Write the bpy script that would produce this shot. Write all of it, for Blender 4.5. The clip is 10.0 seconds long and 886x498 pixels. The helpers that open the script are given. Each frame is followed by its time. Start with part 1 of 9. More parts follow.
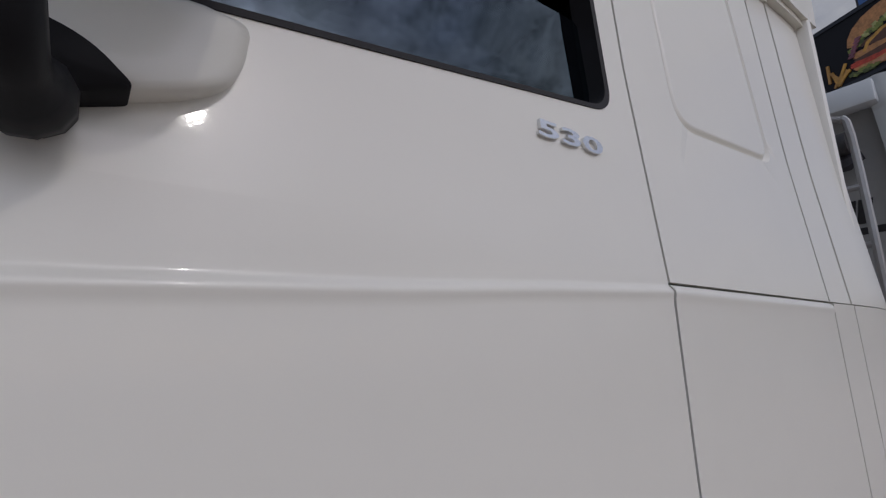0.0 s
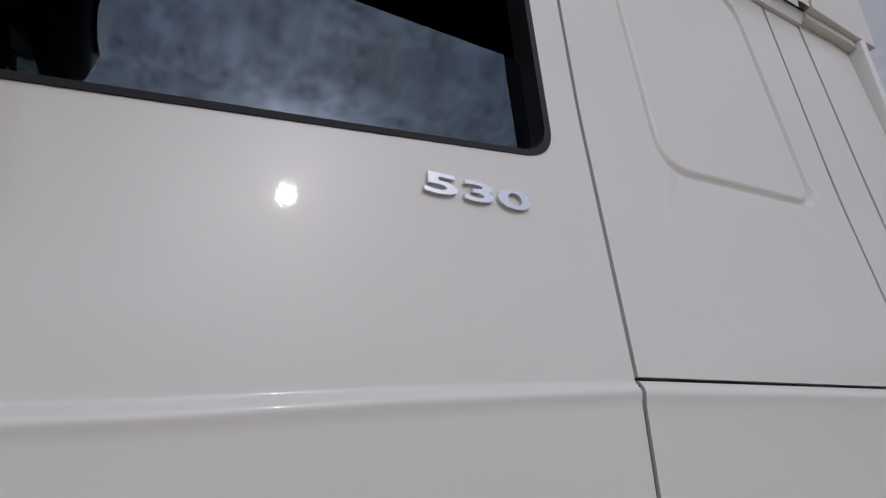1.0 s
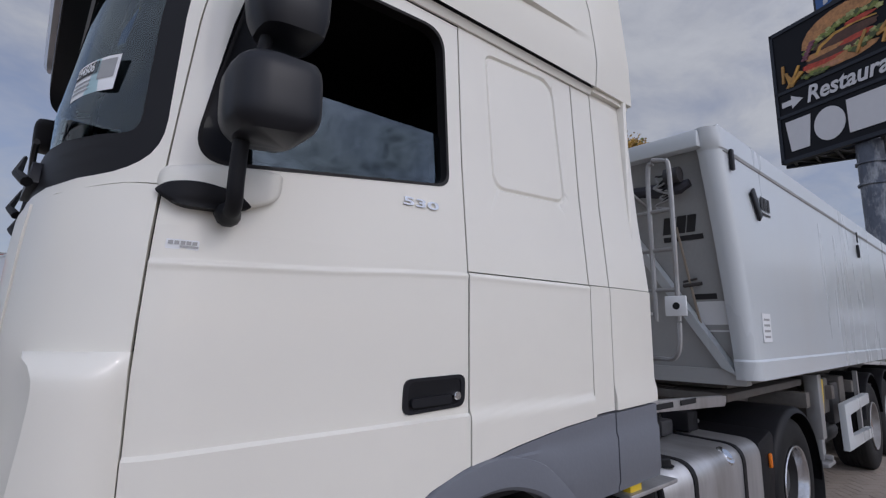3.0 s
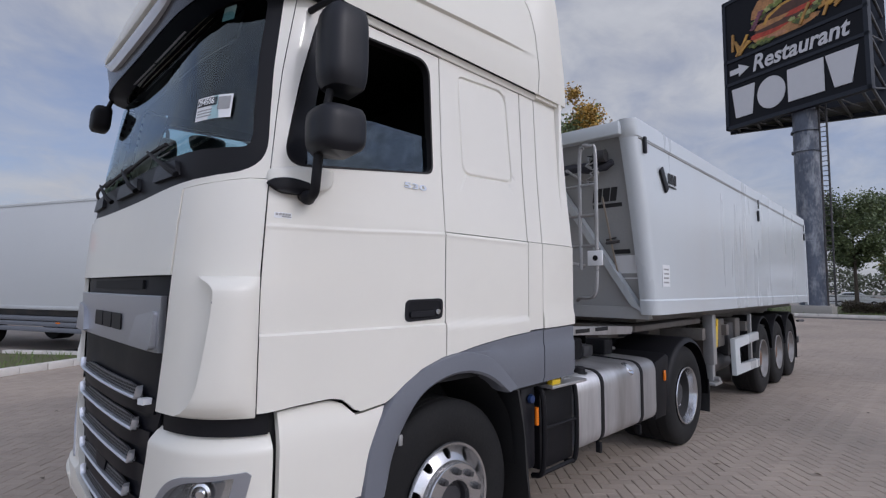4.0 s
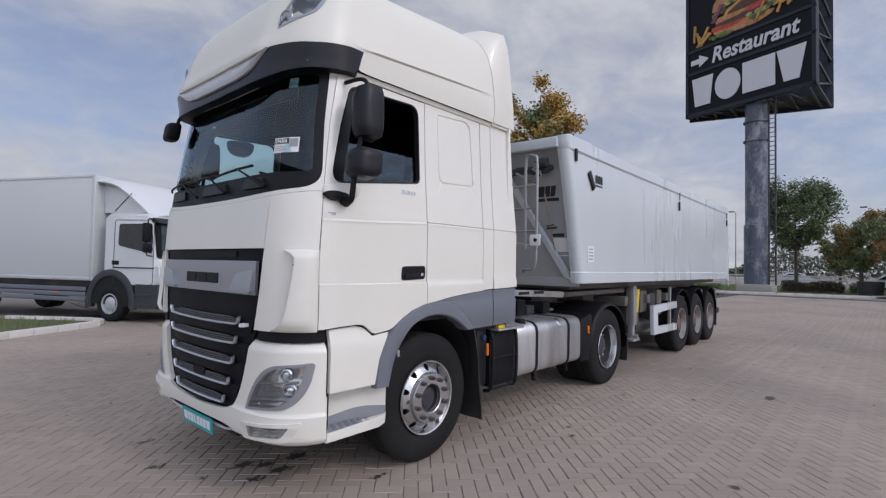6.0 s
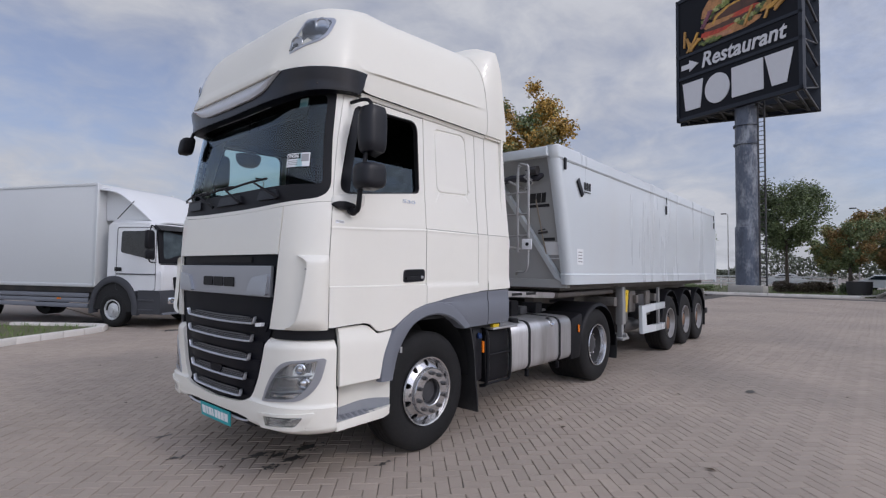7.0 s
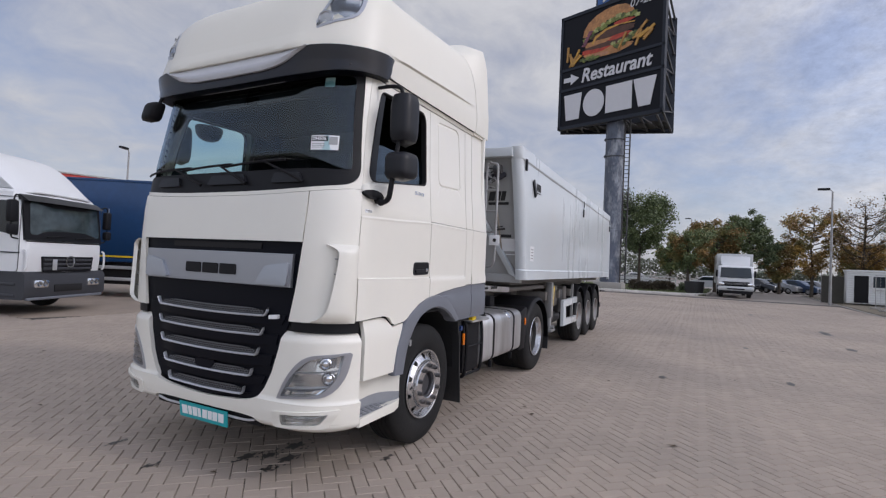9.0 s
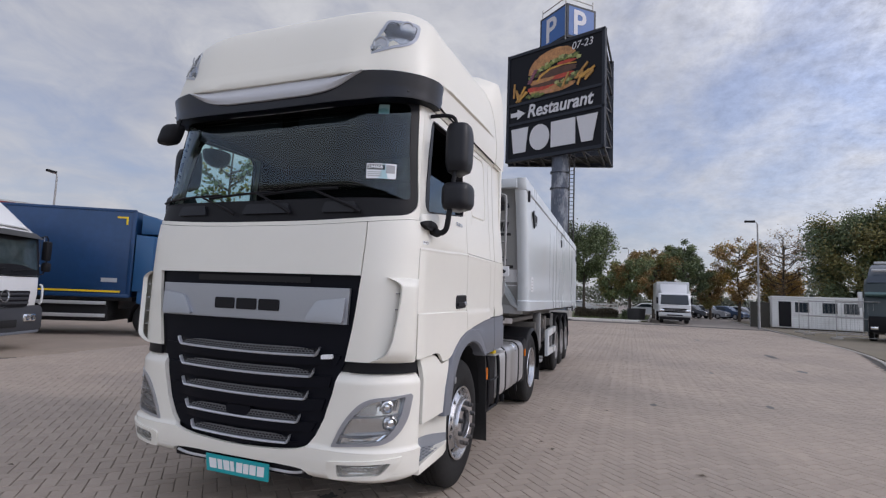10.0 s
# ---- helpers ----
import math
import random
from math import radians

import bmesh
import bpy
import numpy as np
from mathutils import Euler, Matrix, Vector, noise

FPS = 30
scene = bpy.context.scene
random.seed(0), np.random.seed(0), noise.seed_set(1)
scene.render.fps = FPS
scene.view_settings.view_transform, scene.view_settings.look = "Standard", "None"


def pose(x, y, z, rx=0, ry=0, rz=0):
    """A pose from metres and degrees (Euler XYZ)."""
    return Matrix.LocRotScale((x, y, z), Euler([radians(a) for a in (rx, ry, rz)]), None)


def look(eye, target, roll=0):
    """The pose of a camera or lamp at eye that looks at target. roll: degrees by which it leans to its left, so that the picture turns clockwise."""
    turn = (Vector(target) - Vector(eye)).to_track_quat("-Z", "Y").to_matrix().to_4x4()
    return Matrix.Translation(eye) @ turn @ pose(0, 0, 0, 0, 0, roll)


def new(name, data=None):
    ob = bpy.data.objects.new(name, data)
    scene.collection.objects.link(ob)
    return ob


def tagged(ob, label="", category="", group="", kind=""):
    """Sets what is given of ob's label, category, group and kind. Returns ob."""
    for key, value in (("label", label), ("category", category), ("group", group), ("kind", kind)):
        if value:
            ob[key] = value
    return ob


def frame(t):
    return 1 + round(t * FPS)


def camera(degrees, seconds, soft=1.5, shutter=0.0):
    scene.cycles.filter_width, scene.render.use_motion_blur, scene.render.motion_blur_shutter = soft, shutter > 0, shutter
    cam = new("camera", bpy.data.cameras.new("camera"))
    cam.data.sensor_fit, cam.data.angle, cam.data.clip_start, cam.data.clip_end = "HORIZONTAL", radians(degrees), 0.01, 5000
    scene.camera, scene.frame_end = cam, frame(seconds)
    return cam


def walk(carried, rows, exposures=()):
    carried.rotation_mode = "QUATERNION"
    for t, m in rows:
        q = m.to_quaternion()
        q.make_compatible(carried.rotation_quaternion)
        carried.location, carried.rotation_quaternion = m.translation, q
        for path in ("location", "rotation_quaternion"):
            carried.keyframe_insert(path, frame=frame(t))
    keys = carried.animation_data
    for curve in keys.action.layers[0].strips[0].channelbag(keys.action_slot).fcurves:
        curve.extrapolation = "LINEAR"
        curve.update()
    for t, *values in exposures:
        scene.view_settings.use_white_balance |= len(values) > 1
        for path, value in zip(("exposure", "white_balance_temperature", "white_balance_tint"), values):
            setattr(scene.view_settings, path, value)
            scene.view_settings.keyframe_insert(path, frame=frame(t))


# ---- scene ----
cam = camera(83.0, 10.0, soft=1.25)
PATH = [
    (0, (-0.866, -0.431, 1.782), (0.292, 1.139, 2.22), -1.8),
    (0.5, (-0.663, -0.421, 1.82), (0.351, 1.18, 2.458), -1.7),
    (1, (-0.572, -0.436, 1.838), (0.293, 1.228, 2.533), -1.4),
    (1.5, (-0.597, -0.504, 1.829), (0.247, 1.167, 2.534), -1.7),
    (2, (-0.77, -0.682, 1.787), (0.272, 0.904, 2.416), -2.7),
    (2.5, (-0.999, -0.948, 1.746), (0.166, 0.61, 2.21), -0.6),
    (2.7, (-1.097, -1.08, 1.725), (0.124, 0.454, 2.12), 0.1),
    (3.8, (-1.799, -1.704, 1.617), (-0.437, -0.252, 1.816), 0.2),
    (4, (-1.927, -1.828, 1.604), (-0.52, -0.415, 1.759), 0.4),
    (4.5, (-2.298, -2.078, 1.579), (-0.813, -0.742, 1.674), 0.4),
    (5, (-2.577, -2.346, 1.571), (-1.09, -1.011, 1.64), 1.3),
    (5.5, (-2.785, -2.539, 1.566), (-1.297, -1.204, 1.629), 1.3),
    (7, (-3.202, -2.914, 1.552), (-1.698, -1.597, 1.633), 0.6),
    (7.5, (-3.37, -2.856, 1.555), (-1.838, -1.573, 1.64), 1.1),
    (8, (-3.574, -2.689, 1.55), (-1.968, -1.496, 1.552), 2.0),
    (8.5, (-3.668, -2.398, 1.553), (-1.944, -1.385, 1.589), 3.2),
    (9, (-3.831, -2.037, 1.553), (-2.052, -1.126, 1.608), 2.7),
    (9.5, (-3.945, -1.653, 1.554), (-2.098, -0.894, 1.674), 2.1),
    (10, (-4.044, -1.262, 1.549), (-2.18, -0.561, 1.73), 2.2),
]
EXPOSURES = [(0, -0.93, 6400, 10), (2, -0.88, 6270, 10), (2.7, -0.63, 6250, 10), (4, -0.33, 6290, 10), (5, -0.21, 6360, 10), (7, -0.18, 6390, 10), (8, -0.15, 6490, 10), (10, -0.11, 6570, 10)]
walk(cam, [(t, look(eye, target, roll)) for t, eye, target, roll in PATH], EXPOSURES)

# ---- light ----
SUN_DIR = Vector((0.13, -0.80, 0.58)).normalized()


def make_world():
    """Hazy autumn sky: the clear sky behind drifting cloud, brightest round the sun."""
    w = bpy.data.worlds.new("sky")
    scene.world = w
    w.use_nodes = True
    nt = w.node_tree
    nt.nodes.clear()
    N, L = nt.nodes.new, nt.links.new
    sky = N("ShaderNodeTexSky")
    sky.sky_type = "NISHITA"
    sky.sun_disc = False
    sky.sun_elevation = math.asin(SUN_DIR.z)
    sky.sun_rotation = math.atan2(SUN_DIR.x, SUN_DIR.y)
    sky.air_density, sky.dust_density = 1.0, 1.5
    gain = N("ShaderNodeVectorMath")
    gain.operation = "MULTIPLY"
    gain.inputs[1].default_value = (0.118, 0.118, 0.140)
    L(sky.outputs[0], gain.inputs[0])
    co = N("ShaderNodeTexCoord")
    sep = N("ShaderNodeSeparateXYZ")
    L(co.outputs["Generated"], sep.inputs[0])

    def math_node(op, a, b):
        m = N("ShaderNodeMath")
        m.operation = op
        for k, v in enumerate((a, b)):
            if isinstance(v, (int, float)):
                m.inputs[k].default_value = v
            else:
                L(v, m.inputs[k])
        return m.outputs[0]

    zz = math_node("ADD", math_node("MAXIMUM", sep.outputs[2], 0.0), 0.30)
    flat = N("ShaderNodeCombineXYZ")
    L(math_node("DIVIDE", sep.outputs[0], zz), flat.inputs[0])
    L(math_node("DIVIDE", sep.outputs[1], zz), flat.inputs[1])

    def cloud(scale, detail, distort, seed, rough=0.58):
        n = N("ShaderNodeTexNoise")
        n.noise_dimensions = "3D"
        n.inputs["Scale"].default_value = scale
        n.inputs["Detail"].default_value = detail
        n.inputs["Roughness"].default_value = rough
        n.inputs["Distortion"].default_value = distort
        off = N("ShaderNodeVectorMath")
        off.inputs[1].default_value = (seed, seed * 0.7, seed)
        L(flat.outputs[0], off.inputs[0])
        L(off.outputs[0], n.inputs["Vector"])
        return n.outputs[0]

    big, small = cloud(0.9, 7.0, 0.3, 3.1), cloud(4.2, 9.0, 0.5, 8.4)
    cover = math_node("ADD", math_node("MULTIPLY", big, 0.72), math_node("MULTIPLY", small, 0.28))
    ramp = N("ShaderNodeValToRGB")
    ramp.color_ramp.elements[0].position, ramp.color_ramp.elements[0].color = 0.38, (0.42, 0.42, 0.42, 1)
    ramp.color_ramp.elements[1].position, ramp.color_ramp.elements[1].color = 0.58, (1, 1, 1, 1)
    L(cover, ramp.inputs[0])
    tone = N("ShaderNodeValToRGB")
    tone.color_ramp.elements[0].position, tone.color_ramp.elements[0].color = 0.38, (0.450, 0.465, 0.535, 1)
    tone.color_ramp.elements[1].position, tone.color_ramp.elements[1].color = 0.64, (0.615, 0.625, 0.675, 1)
    L(math_node("ADD", math_node("MULTIPLY", small, 0.6), math_node("MULTIPLY", big, 0.4)), tone.inputs[0])
    mix = N("ShaderNodeMix")
    mix.data_type = "RGBA"
    L(ramp.outputs[0], mix.inputs["Factor"])
    L(gain.outputs[0], mix.inputs[6])
    L(tone.outputs[0], mix.inputs[7])
    # haze lit round the sun
    dot = N("ShaderNodeVectorMath")
    dot.operation = "DOT_PRODUCT"
    L(co.outputs["Generated"], dot.inputs[0])
    dot.inputs[1].default_value = SUN_DIR
    near = math_node("MAXIMUM", math_node("MULTIPLY", math_node("ADD", dot.outputs["Value"], 0.45), 0.69), 0.0)
    # the thin bright cloud reaches further round ahead of the tractor than behind it
    haze = N("ShaderNodeVectorMath")
    haze.operation = "DOT_PRODUCT"
    L(co.outputs["Generated"], haze.inputs[0])
    haze.inputs[1].default_value = Vector((-0.62, -0.60, 0.50)).normalized()
    round_sun = math_node("MAXIMUM", math_node("MULTIPLY", math_node("ADD", haze.outputs["Value"], 0.45), 0.69), 0.0)
    wide = math_node("ADD", math_node("MULTIPLY", math_node("POWER", round_sun, 1.6), 1.0), math_node("MULTIPLY", math_node("POWER", near, 1.4), 0.30))
    tight = math_node("MULTIPLY", math_node("POWER", math_node("MAXIMUM", dot.outputs["Value"], 0.0), 70.0), 4.5)
    lit = N("ShaderNodeVectorMath")
    lit.operation = "SCALE"
    # ragged broken cloud, thick and dark in places where the sun stands behind it
    mott = math_node("MULTIPLY", math_node("SUBTRACT", cloud(24.0, 10.0, 0.15, 21.3, 0.70), 0.5), 2.4)
    for wisps, share, seed in ((8.0, 2.6, 14.2), (17.0, 2.2, 33.7)):
        crease = math_node("ABSOLUTE", math_node("SUBTRACT", cloud(wisps, 9.0, 0.35, seed, 0.68), 0.5), 0.0)
        mott = math_node("ADD", mott, math_node("MULTIPLY", math_node("SUBTRACT", 0.085, crease), share))
    mott = math_node("ADD", mott, math_node("MULTIPLY", math_node("SUBTRACT", cloud(3.1, 8.0, 0.2, 5.7), 0.5), 1.3))
    mott = math_node("SUBTRACT", mott, 0.05)
    toward = math_node("MINIMUM", math_node("MULTIPLY", math_node("POWER", near, 4.0), 1.5), 1.0)
    rag = math_node("MAXIMUM", math_node("ADD", math_node("MULTIPLY", mott, toward), 1.0), 0.18)
    broken = N("ShaderNodeVectorMath")
    broken.operation = "SCALE"
    L(mix.outputs[2], broken.inputs[0])
    L(rag, broken.inputs["Scale"])
    L(broken.outputs[0], lit.inputs[0])
    L(math_node("ADD", math_node("ADD", wide, tight), 1.0), lit.inputs["Scale"])
    bg = N("ShaderNodeBackground")
    L(lit.outputs[0], bg.inputs[0])
    bg.inputs[1].default_value = 1.0
    out = N("ShaderNodeOutputWorld")
    L(bg.outputs[0], out.inputs[0])


make_world()
sun = new("sun", bpy.data.lights.new("sun", "SUN"))
sun.data.energy, sun.data.angle, sun.data.color = 0.38, radians(0.5), (1.0, 0.965, 0.91)
sun.matrix_world = look(SUN_DIR * 60, (0, 0, 0))


# ---- materials ----
def surf(name, base, rough=0.5, metal=0.0, vary=0.12, scale=3.0, fine=40.0, bump=0.0, coat=0.0, dirt_sheen=None, dirt_sheen_amount=0.0, per_object=0.0, island=0.0, bump_dist=0.01, spec=0.5, stretch=None, peel=0.0):
    """A surface with colour that varies at two scales, uneven gloss, fine relief and, if asked, patches of dirt or
    painted sheen.
    """
    m = bpy.data.materials.new(name)
    m.use_nodes = True
    nt = m.node_tree
    N, L = nt.nodes.new, nt.links.new
    p = nt.nodes["Principled BSDF"]
    p.inputs["Metallic"].default_value = metal
    p.inputs["Coat Weight"].default_value = coat
    p.inputs["Coat Roughness"].default_value = 0.06
    p.inputs["Specular IOR Level"].default_value = spec
    co = N("ShaderNodeTexCoord")
    where = co.outputs["Object"]
    if stretch:
        # streaks that run along one axis
        st = N("ShaderNodeVectorMath")
        st.operation = "MULTIPLY"
        st.inputs[1].default_value = stretch
        L(where, st.inputs[0])
        where = st.outputs[0]

    def noise_at(s, detail=4.0):
        n = N("ShaderNodeTexNoise")
        n.inputs["Scale"].default_value = s
        n.inputs["Detail"].default_value = detail
        L(where, n.inputs["Vector"])
        return n.outputs[0]

    large, small = noise_at(scale), noise_at(fine, 3.0)

    def mth(op, a, b):
        q = N("ShaderNodeMath")
        q.operation = op
        for k, v in enumerate((a, b)):
            if isinstance(v, (int, float)):
                q.inputs[k].default_value = v
            else:
                L(v, q.inputs[k])
        return q.outputs[0]

    f = mth("ADD", mth("MULTIPLY", large, 1.2), mth("MULTIPLY", small, 0.8))
    f = mth("ADD", mth("MULTIPLY", mth("SUBTRACT", f, 1.0), vary * 2), 1.0)
    if per_object:
        info = N("ShaderNodeObjectInfo")
        f = mth("ADD", f, mth("MULTIPLY", mth("SUBTRACT", info.outputs["Random"], 0.5), per_object))
    if island:
        geo = N("ShaderNodeNewGeometry")
        f = mth("ADD", f, mth("MULTIPLY", mth("SUBTRACT", geo.outputs["Random Per Island"], 0.5), island))
    sc = N("ShaderNodeVectorMath")
    sc.operation = "SCALE"
    sc.inputs[0].default_value = base
    L(f, sc.inputs["Scale"])
    colour = sc.outputs[0]
    if dirt_sheen:
        r = N("ShaderNodeValToRGB")
        r.color_ramp.elements[0].position, r.color_ramp.elements[0].color = 0.48, (0, 0, 0, 1)
        r.color_ramp.elements[1].position, r.color_ramp.elements[1].color = 0.72, (dirt_sheen_amount,) * 3 + (1,)
        L(mth("ADD", mth("MULTIPLY", noise_at(scale * 0.6, 8.0), 0.75), mth("MULTIPLY", small, 0.25)), r.inputs[0])
        mx = N("ShaderNodeMix")
        mx.data_type = "RGBA"
        L(r.outputs[0], mx.inputs["Factor"])
        L(colour, mx.inputs[6])
        mx.inputs[7].default_value = (*dirt_sheen, 1)
        colour = mx.outputs[2]
    L(colour, p.inputs["Base Color"])
    L(mth("ADD", mth("MULTIPLY", mth("SUBTRACT", large, 0.5), 0.25 * rough), rough), p.inputs["Roughness"])
    if peel:
        # slight unevenness of the clear coat
        b = N("ShaderNodeBump")
        b.inputs["Strength"].default_value = peel
        b.inputs["Distance"].default_value = 0.0001
        L(noise_at(260.0, 2.0), b.inputs["Height"])
        L(b.outputs[0], p.inputs["Coat Normal"])
    if bump:
        b = N("ShaderNodeBump")
        b.inputs["Strength"].default_value = bump
        b.inputs["Distance"].default_value = bump_dist
        L(small, b.inputs["Height"])
        L(b.outputs[0], p.inputs["Normal"])
    return m


def pane(name, tint, gloss=0.0, shine=(1.0, 1.0, 1.0), ior=1.6):
    """A thin sheet of glass: tinted where one looks through, mirroring by its angle."""
    m = bpy.data.materials.new(name)
    m.use_nodes = True
    nt = m.node_tree
    nt.nodes.clear()
    N, L = nt.nodes.new, nt.links.new
    t, g, x, fr, o = N("ShaderNodeBsdfTransparent"), N("ShaderNodeBsdfGlossy"), N("ShaderNodeMixShader"), N("ShaderNodeFresnel"), N("ShaderNodeOutputMaterial")
    t.inputs[0].default_value = (*tint, 1)
    g.inputs["Roughness"].default_value = gloss
    g.inputs[0].default_value = (*shine, 1)
    fr.inputs[0].default_value = ior
    L(fr.outputs[0], x.inputs[0])
    L(t.outputs[0], x.inputs[1])
    L(g.outputs[0], x.inputs[2])
    L(x.outputs[0], o.inputs[0])
    return m


WHITE = surf("cab_white_paint", (0.76, 0.737, 0.665), 0.45, vary=0.028, peel=0.3, scale=1.6, fine=9.0, coat=0.5, dirt_sheen=(0.58, 0.56, 0.52), dirt_sheen_amount=0.22)
CREAM = surf("roof_white_plastic", (0.745, 0.72, 0.64), 0.40, vary=0.025, scale=1.0, fine=12.0, coat=0.2, dirt_sheen=(0.6, 0.57, 0.5), dirt_sheen_amount=0.18)
GREY = surf("grey_trim_plastic", (0.145, 0.155, 0.18), 0.42, vary=0.05, scale=2.0, fine=60.0, bump=0.05)
DARK = surf("dark_grey_plastic", (0.0095, 0.010, 0.0135), 0.42, vary=0.06, scale=3.0, fine=400.0, bump=0.05, bump_dist=0.002, spec=0.32)
BLACK = surf("black_plastic", (0.009, 0.009, 0.011), 0.5, vary=0.1, scale=3.0, fine=300.0, bump=0.03, bump_dist=0.002, spec=0.2)
SEAL = surf("window_seal_rubber", (0.0115, 0.0098, 0.0105), 0.6, vary=0.15, scale=8.0, spec=0.3)
# near-black, for hidden black parts and for shade put into hollows
CAVITY = surf("black_parts_and_shade", (0.008, 0.008, 0.009), 0.8, vary=0.2, scale=2.0)
LIPMAT = surf("lip_paint_and_slot_light", (0.52, 0.53, 0.56), 0.25, vary=0.03, coat=0.4)
GRILLE = surf("grille_black", (0.004, 0.0046, 0.0085), 0.45, vary=0.08, scale=4.0, fine=50.0, spec=0.12)
SILVER = surf("silver_grille_plate", (0.39, 0.405, 0.44), 0.30, metal=0.65, vary=0.03, scale=2.0, fine=80.0)
CHROME = surf("satin_chrome", (0.72, 0.73, 0.75), 0.16, metal=1.0, vary=0.03, scale=3.0)
STRIP = surf("satin_strip", (0.66, 0.68, 0.72), 0.30, metal=0.7, vary=0.04, scale=3.0)
ALU = surf("brushed_aluminium", (0.56, 0.56, 0.57), 0.38, metal=0.8, vary=0.22, scale=7.0, fine=30.0, dirt_sheen=(0.20, 0.18, 0.16), dirt_sheen_amount=0.6, stretch=(1.0, 0.4, 0.18))
ALLOY = surf("alloy_wheel", (0.60, 0.60, 0.61), 0.26, metal=0.92, vary=0.12, scale=5.0, fine=60.0, dirt_sheen=(0.12, 0.11, 0.1), dirt_sheen_amount=0.45)
STEELRIM = surf("dusty_steel_rim", (0.34, 0.33, 0.32), 0.45, metal=0.6, vary=0.25, scale=7.0, dirt_sheen=(0.14, 0.11, 0.09), dirt_sheen_amount=0.65)
RUBBER = surf("tyre_rubber", (0.009, 0.009, 0.0095), 0.75, vary=0.2, scale=4.0, fine=60.0, bump=0.15, dirt_sheen=(0.032, 0.030, 0.028), dirt_sheen_amount=0.3, spec=0.3)
FLAP = surf("mudflap_rubber", (0.016, 0.016, 0.017), 0.6, vary=0.2, scale=4.0, dirt_sheen=(0.07, 0.065, 0.06), dirt_sheen_amount=0.4)
FRAME = surf("dusty_frame_steel", (0.13, 0.12, 0.11), 0.6, vary=0.3, scale=5.0, fine=30.0, bump=0.1, dirt_sheen=(0.085, 0.06, 0.045), dirt_sheen_amount=0.8)
VISOR = surf("visor_black", (0.008, 0.0075, 0.0115), 0.24, vary=0.06, scale=2.0, spec=0.4)
STEEL = surf("chassis_steel", (0.05, 0.05, 0.053), 0.55, metal=0.2, vary=0.2, scale=4.0, bump=0.1, dirt_sheen=(0.14, 0.11, 0.09), dirt_sheen_amount=0.6)
GALV = surf("galvanised_steel", (0.36, 0.36, 0.36), 0.5, metal=0.5, vary=0.15, scale=4.0, dirt_sheen=(0.2, 0.16, 0.12), dirt_sheen_amount=0.6)
# vertical streaks in this colour imitate reflections on the glossy side wall
TRAILER = surf("trailer_light_grey_paint", (0.585, 0.622, 0.642), 0.28, vary=0.018, scale=1.5, fine=7.0, coat=0.3, dirt_sheen=(0.54, 0.54, 0.53), dirt_sheen_amount=0.35, stretch=(1.0, 1.0, 0.16))
# a darker grey than the side walls, with random patches
TRAILER_IN = surf("trailer_front_darker_paint", (0.37, 0.375, 0.37), 0.5, vary=0.08, scale=1.2, dirt_sheen=(0.30, 0.28, 0.26), dirt_sheen_amount=0.6)
ORANGE = surf("amber_lens", (0.75, 0.18, 0.01), 0.2, vary=0.05)
YELLOW = surf("yellow_plastic", (0.75, 0.52, 0.02), 0.4, vary=0.1)
TEAL = surf("teal_plate", (0.008, 0.33, 0.36), 0.35, vary=0.03)
PAPER = surf("white_paper", (0.78, 0.79, 0.80), 0.6, vary=0.02)
INK = surf("black_ink", (0.02, 0.02, 0.022), 0.6, vary=0.05)
SEAT = surf("seat_cloth", (0.010, 0.010, 0.011), 0.9, vary=0.1, fine=200.0, bump=0.2, spec=0.1)
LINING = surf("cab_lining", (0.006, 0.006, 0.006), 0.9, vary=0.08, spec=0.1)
SCREEN_GLASS = pane("windscreen_glass", (0.70, 0.86, 0.86), shine=(0.80, 0.92, 1.0), ior=1.62)
FAR_GLASS = pane("clear_side_glass", (0.74, 0.88, 0.88))
SIDE_GLASS = pane("side_window_glass", (0.16, 0.19, 0.20), shine=(0.70, 0.86, 1.0), ior=1.8)
LENS = pane("clear_lens", (0.93, 0.95, 0.96))
REFLECTOR = surf("lamp_reflector", (0.86, 0.87, 0.88), 0.12, metal=0.95, vary=0.06, scale=20.0)
HEADCHROME = surf("headlamp_chrome", (0.66, 0.655, 0.645), 0.13, metal=0.88, vary=0.08, scale=15.0)
DIMCHROME = surf("dim_chrome", (0.34, 0.35, 0.37), 0.14, metal=0.9, vary=0.10, scale=15.0)
HUB = surf("dull_hub_metal", (0.06, 0.06, 0.066), 0.5, metal=0.5, vary=0.2, scale=8.0)
DASH = surf("dashboard_plastic", (0.035, 0.038, 0.042), 0.7, vary=0.1, scale=3.0)
BADGE = surf("badge_chrome", (0.70, 0.71, 0.73), 0.22, metal=1.0, vary=0.02)


# ---- building helpers ----
def mesh_object(name, bm, material, smooth=True, angle=40):
    bmesh.ops.remove_doubles(bm, verts=bm.verts, dist=1e-5)
    bmesh.ops.recalc_face_normals(bm, faces=bm.faces)
    for f in bm.faces:
        f.smooth = smooth
    if smooth:
        lim = radians(angle)
        for e in bm.edges:
            if len(e.link_faces) == 2 and e.calc_face_angle(0) > lim:
                e.smooth = False
    me = bpy.data.meshes.new(name)
    bm.to_mesh(me)
    bm.free()
    me.materials.append(material)
    return new(name, me)


def part(name, bm, material, parent, label="", smooth=True, angle=40):
    ob = mesh_object(name, bm, material, smooth, angle)
    ob.parent = parent
    if label:
        ob["label"] = label
    return ob


def turn_to(ob, d):
    """Makes a sheet's faces look one way: panes mirror on that side."""
    if sum((f.normal * f.area for f in ob.data.polygons), Vector()).dot(Vector(d)) < 0:
        ob.data.flip_normals()
    return ob


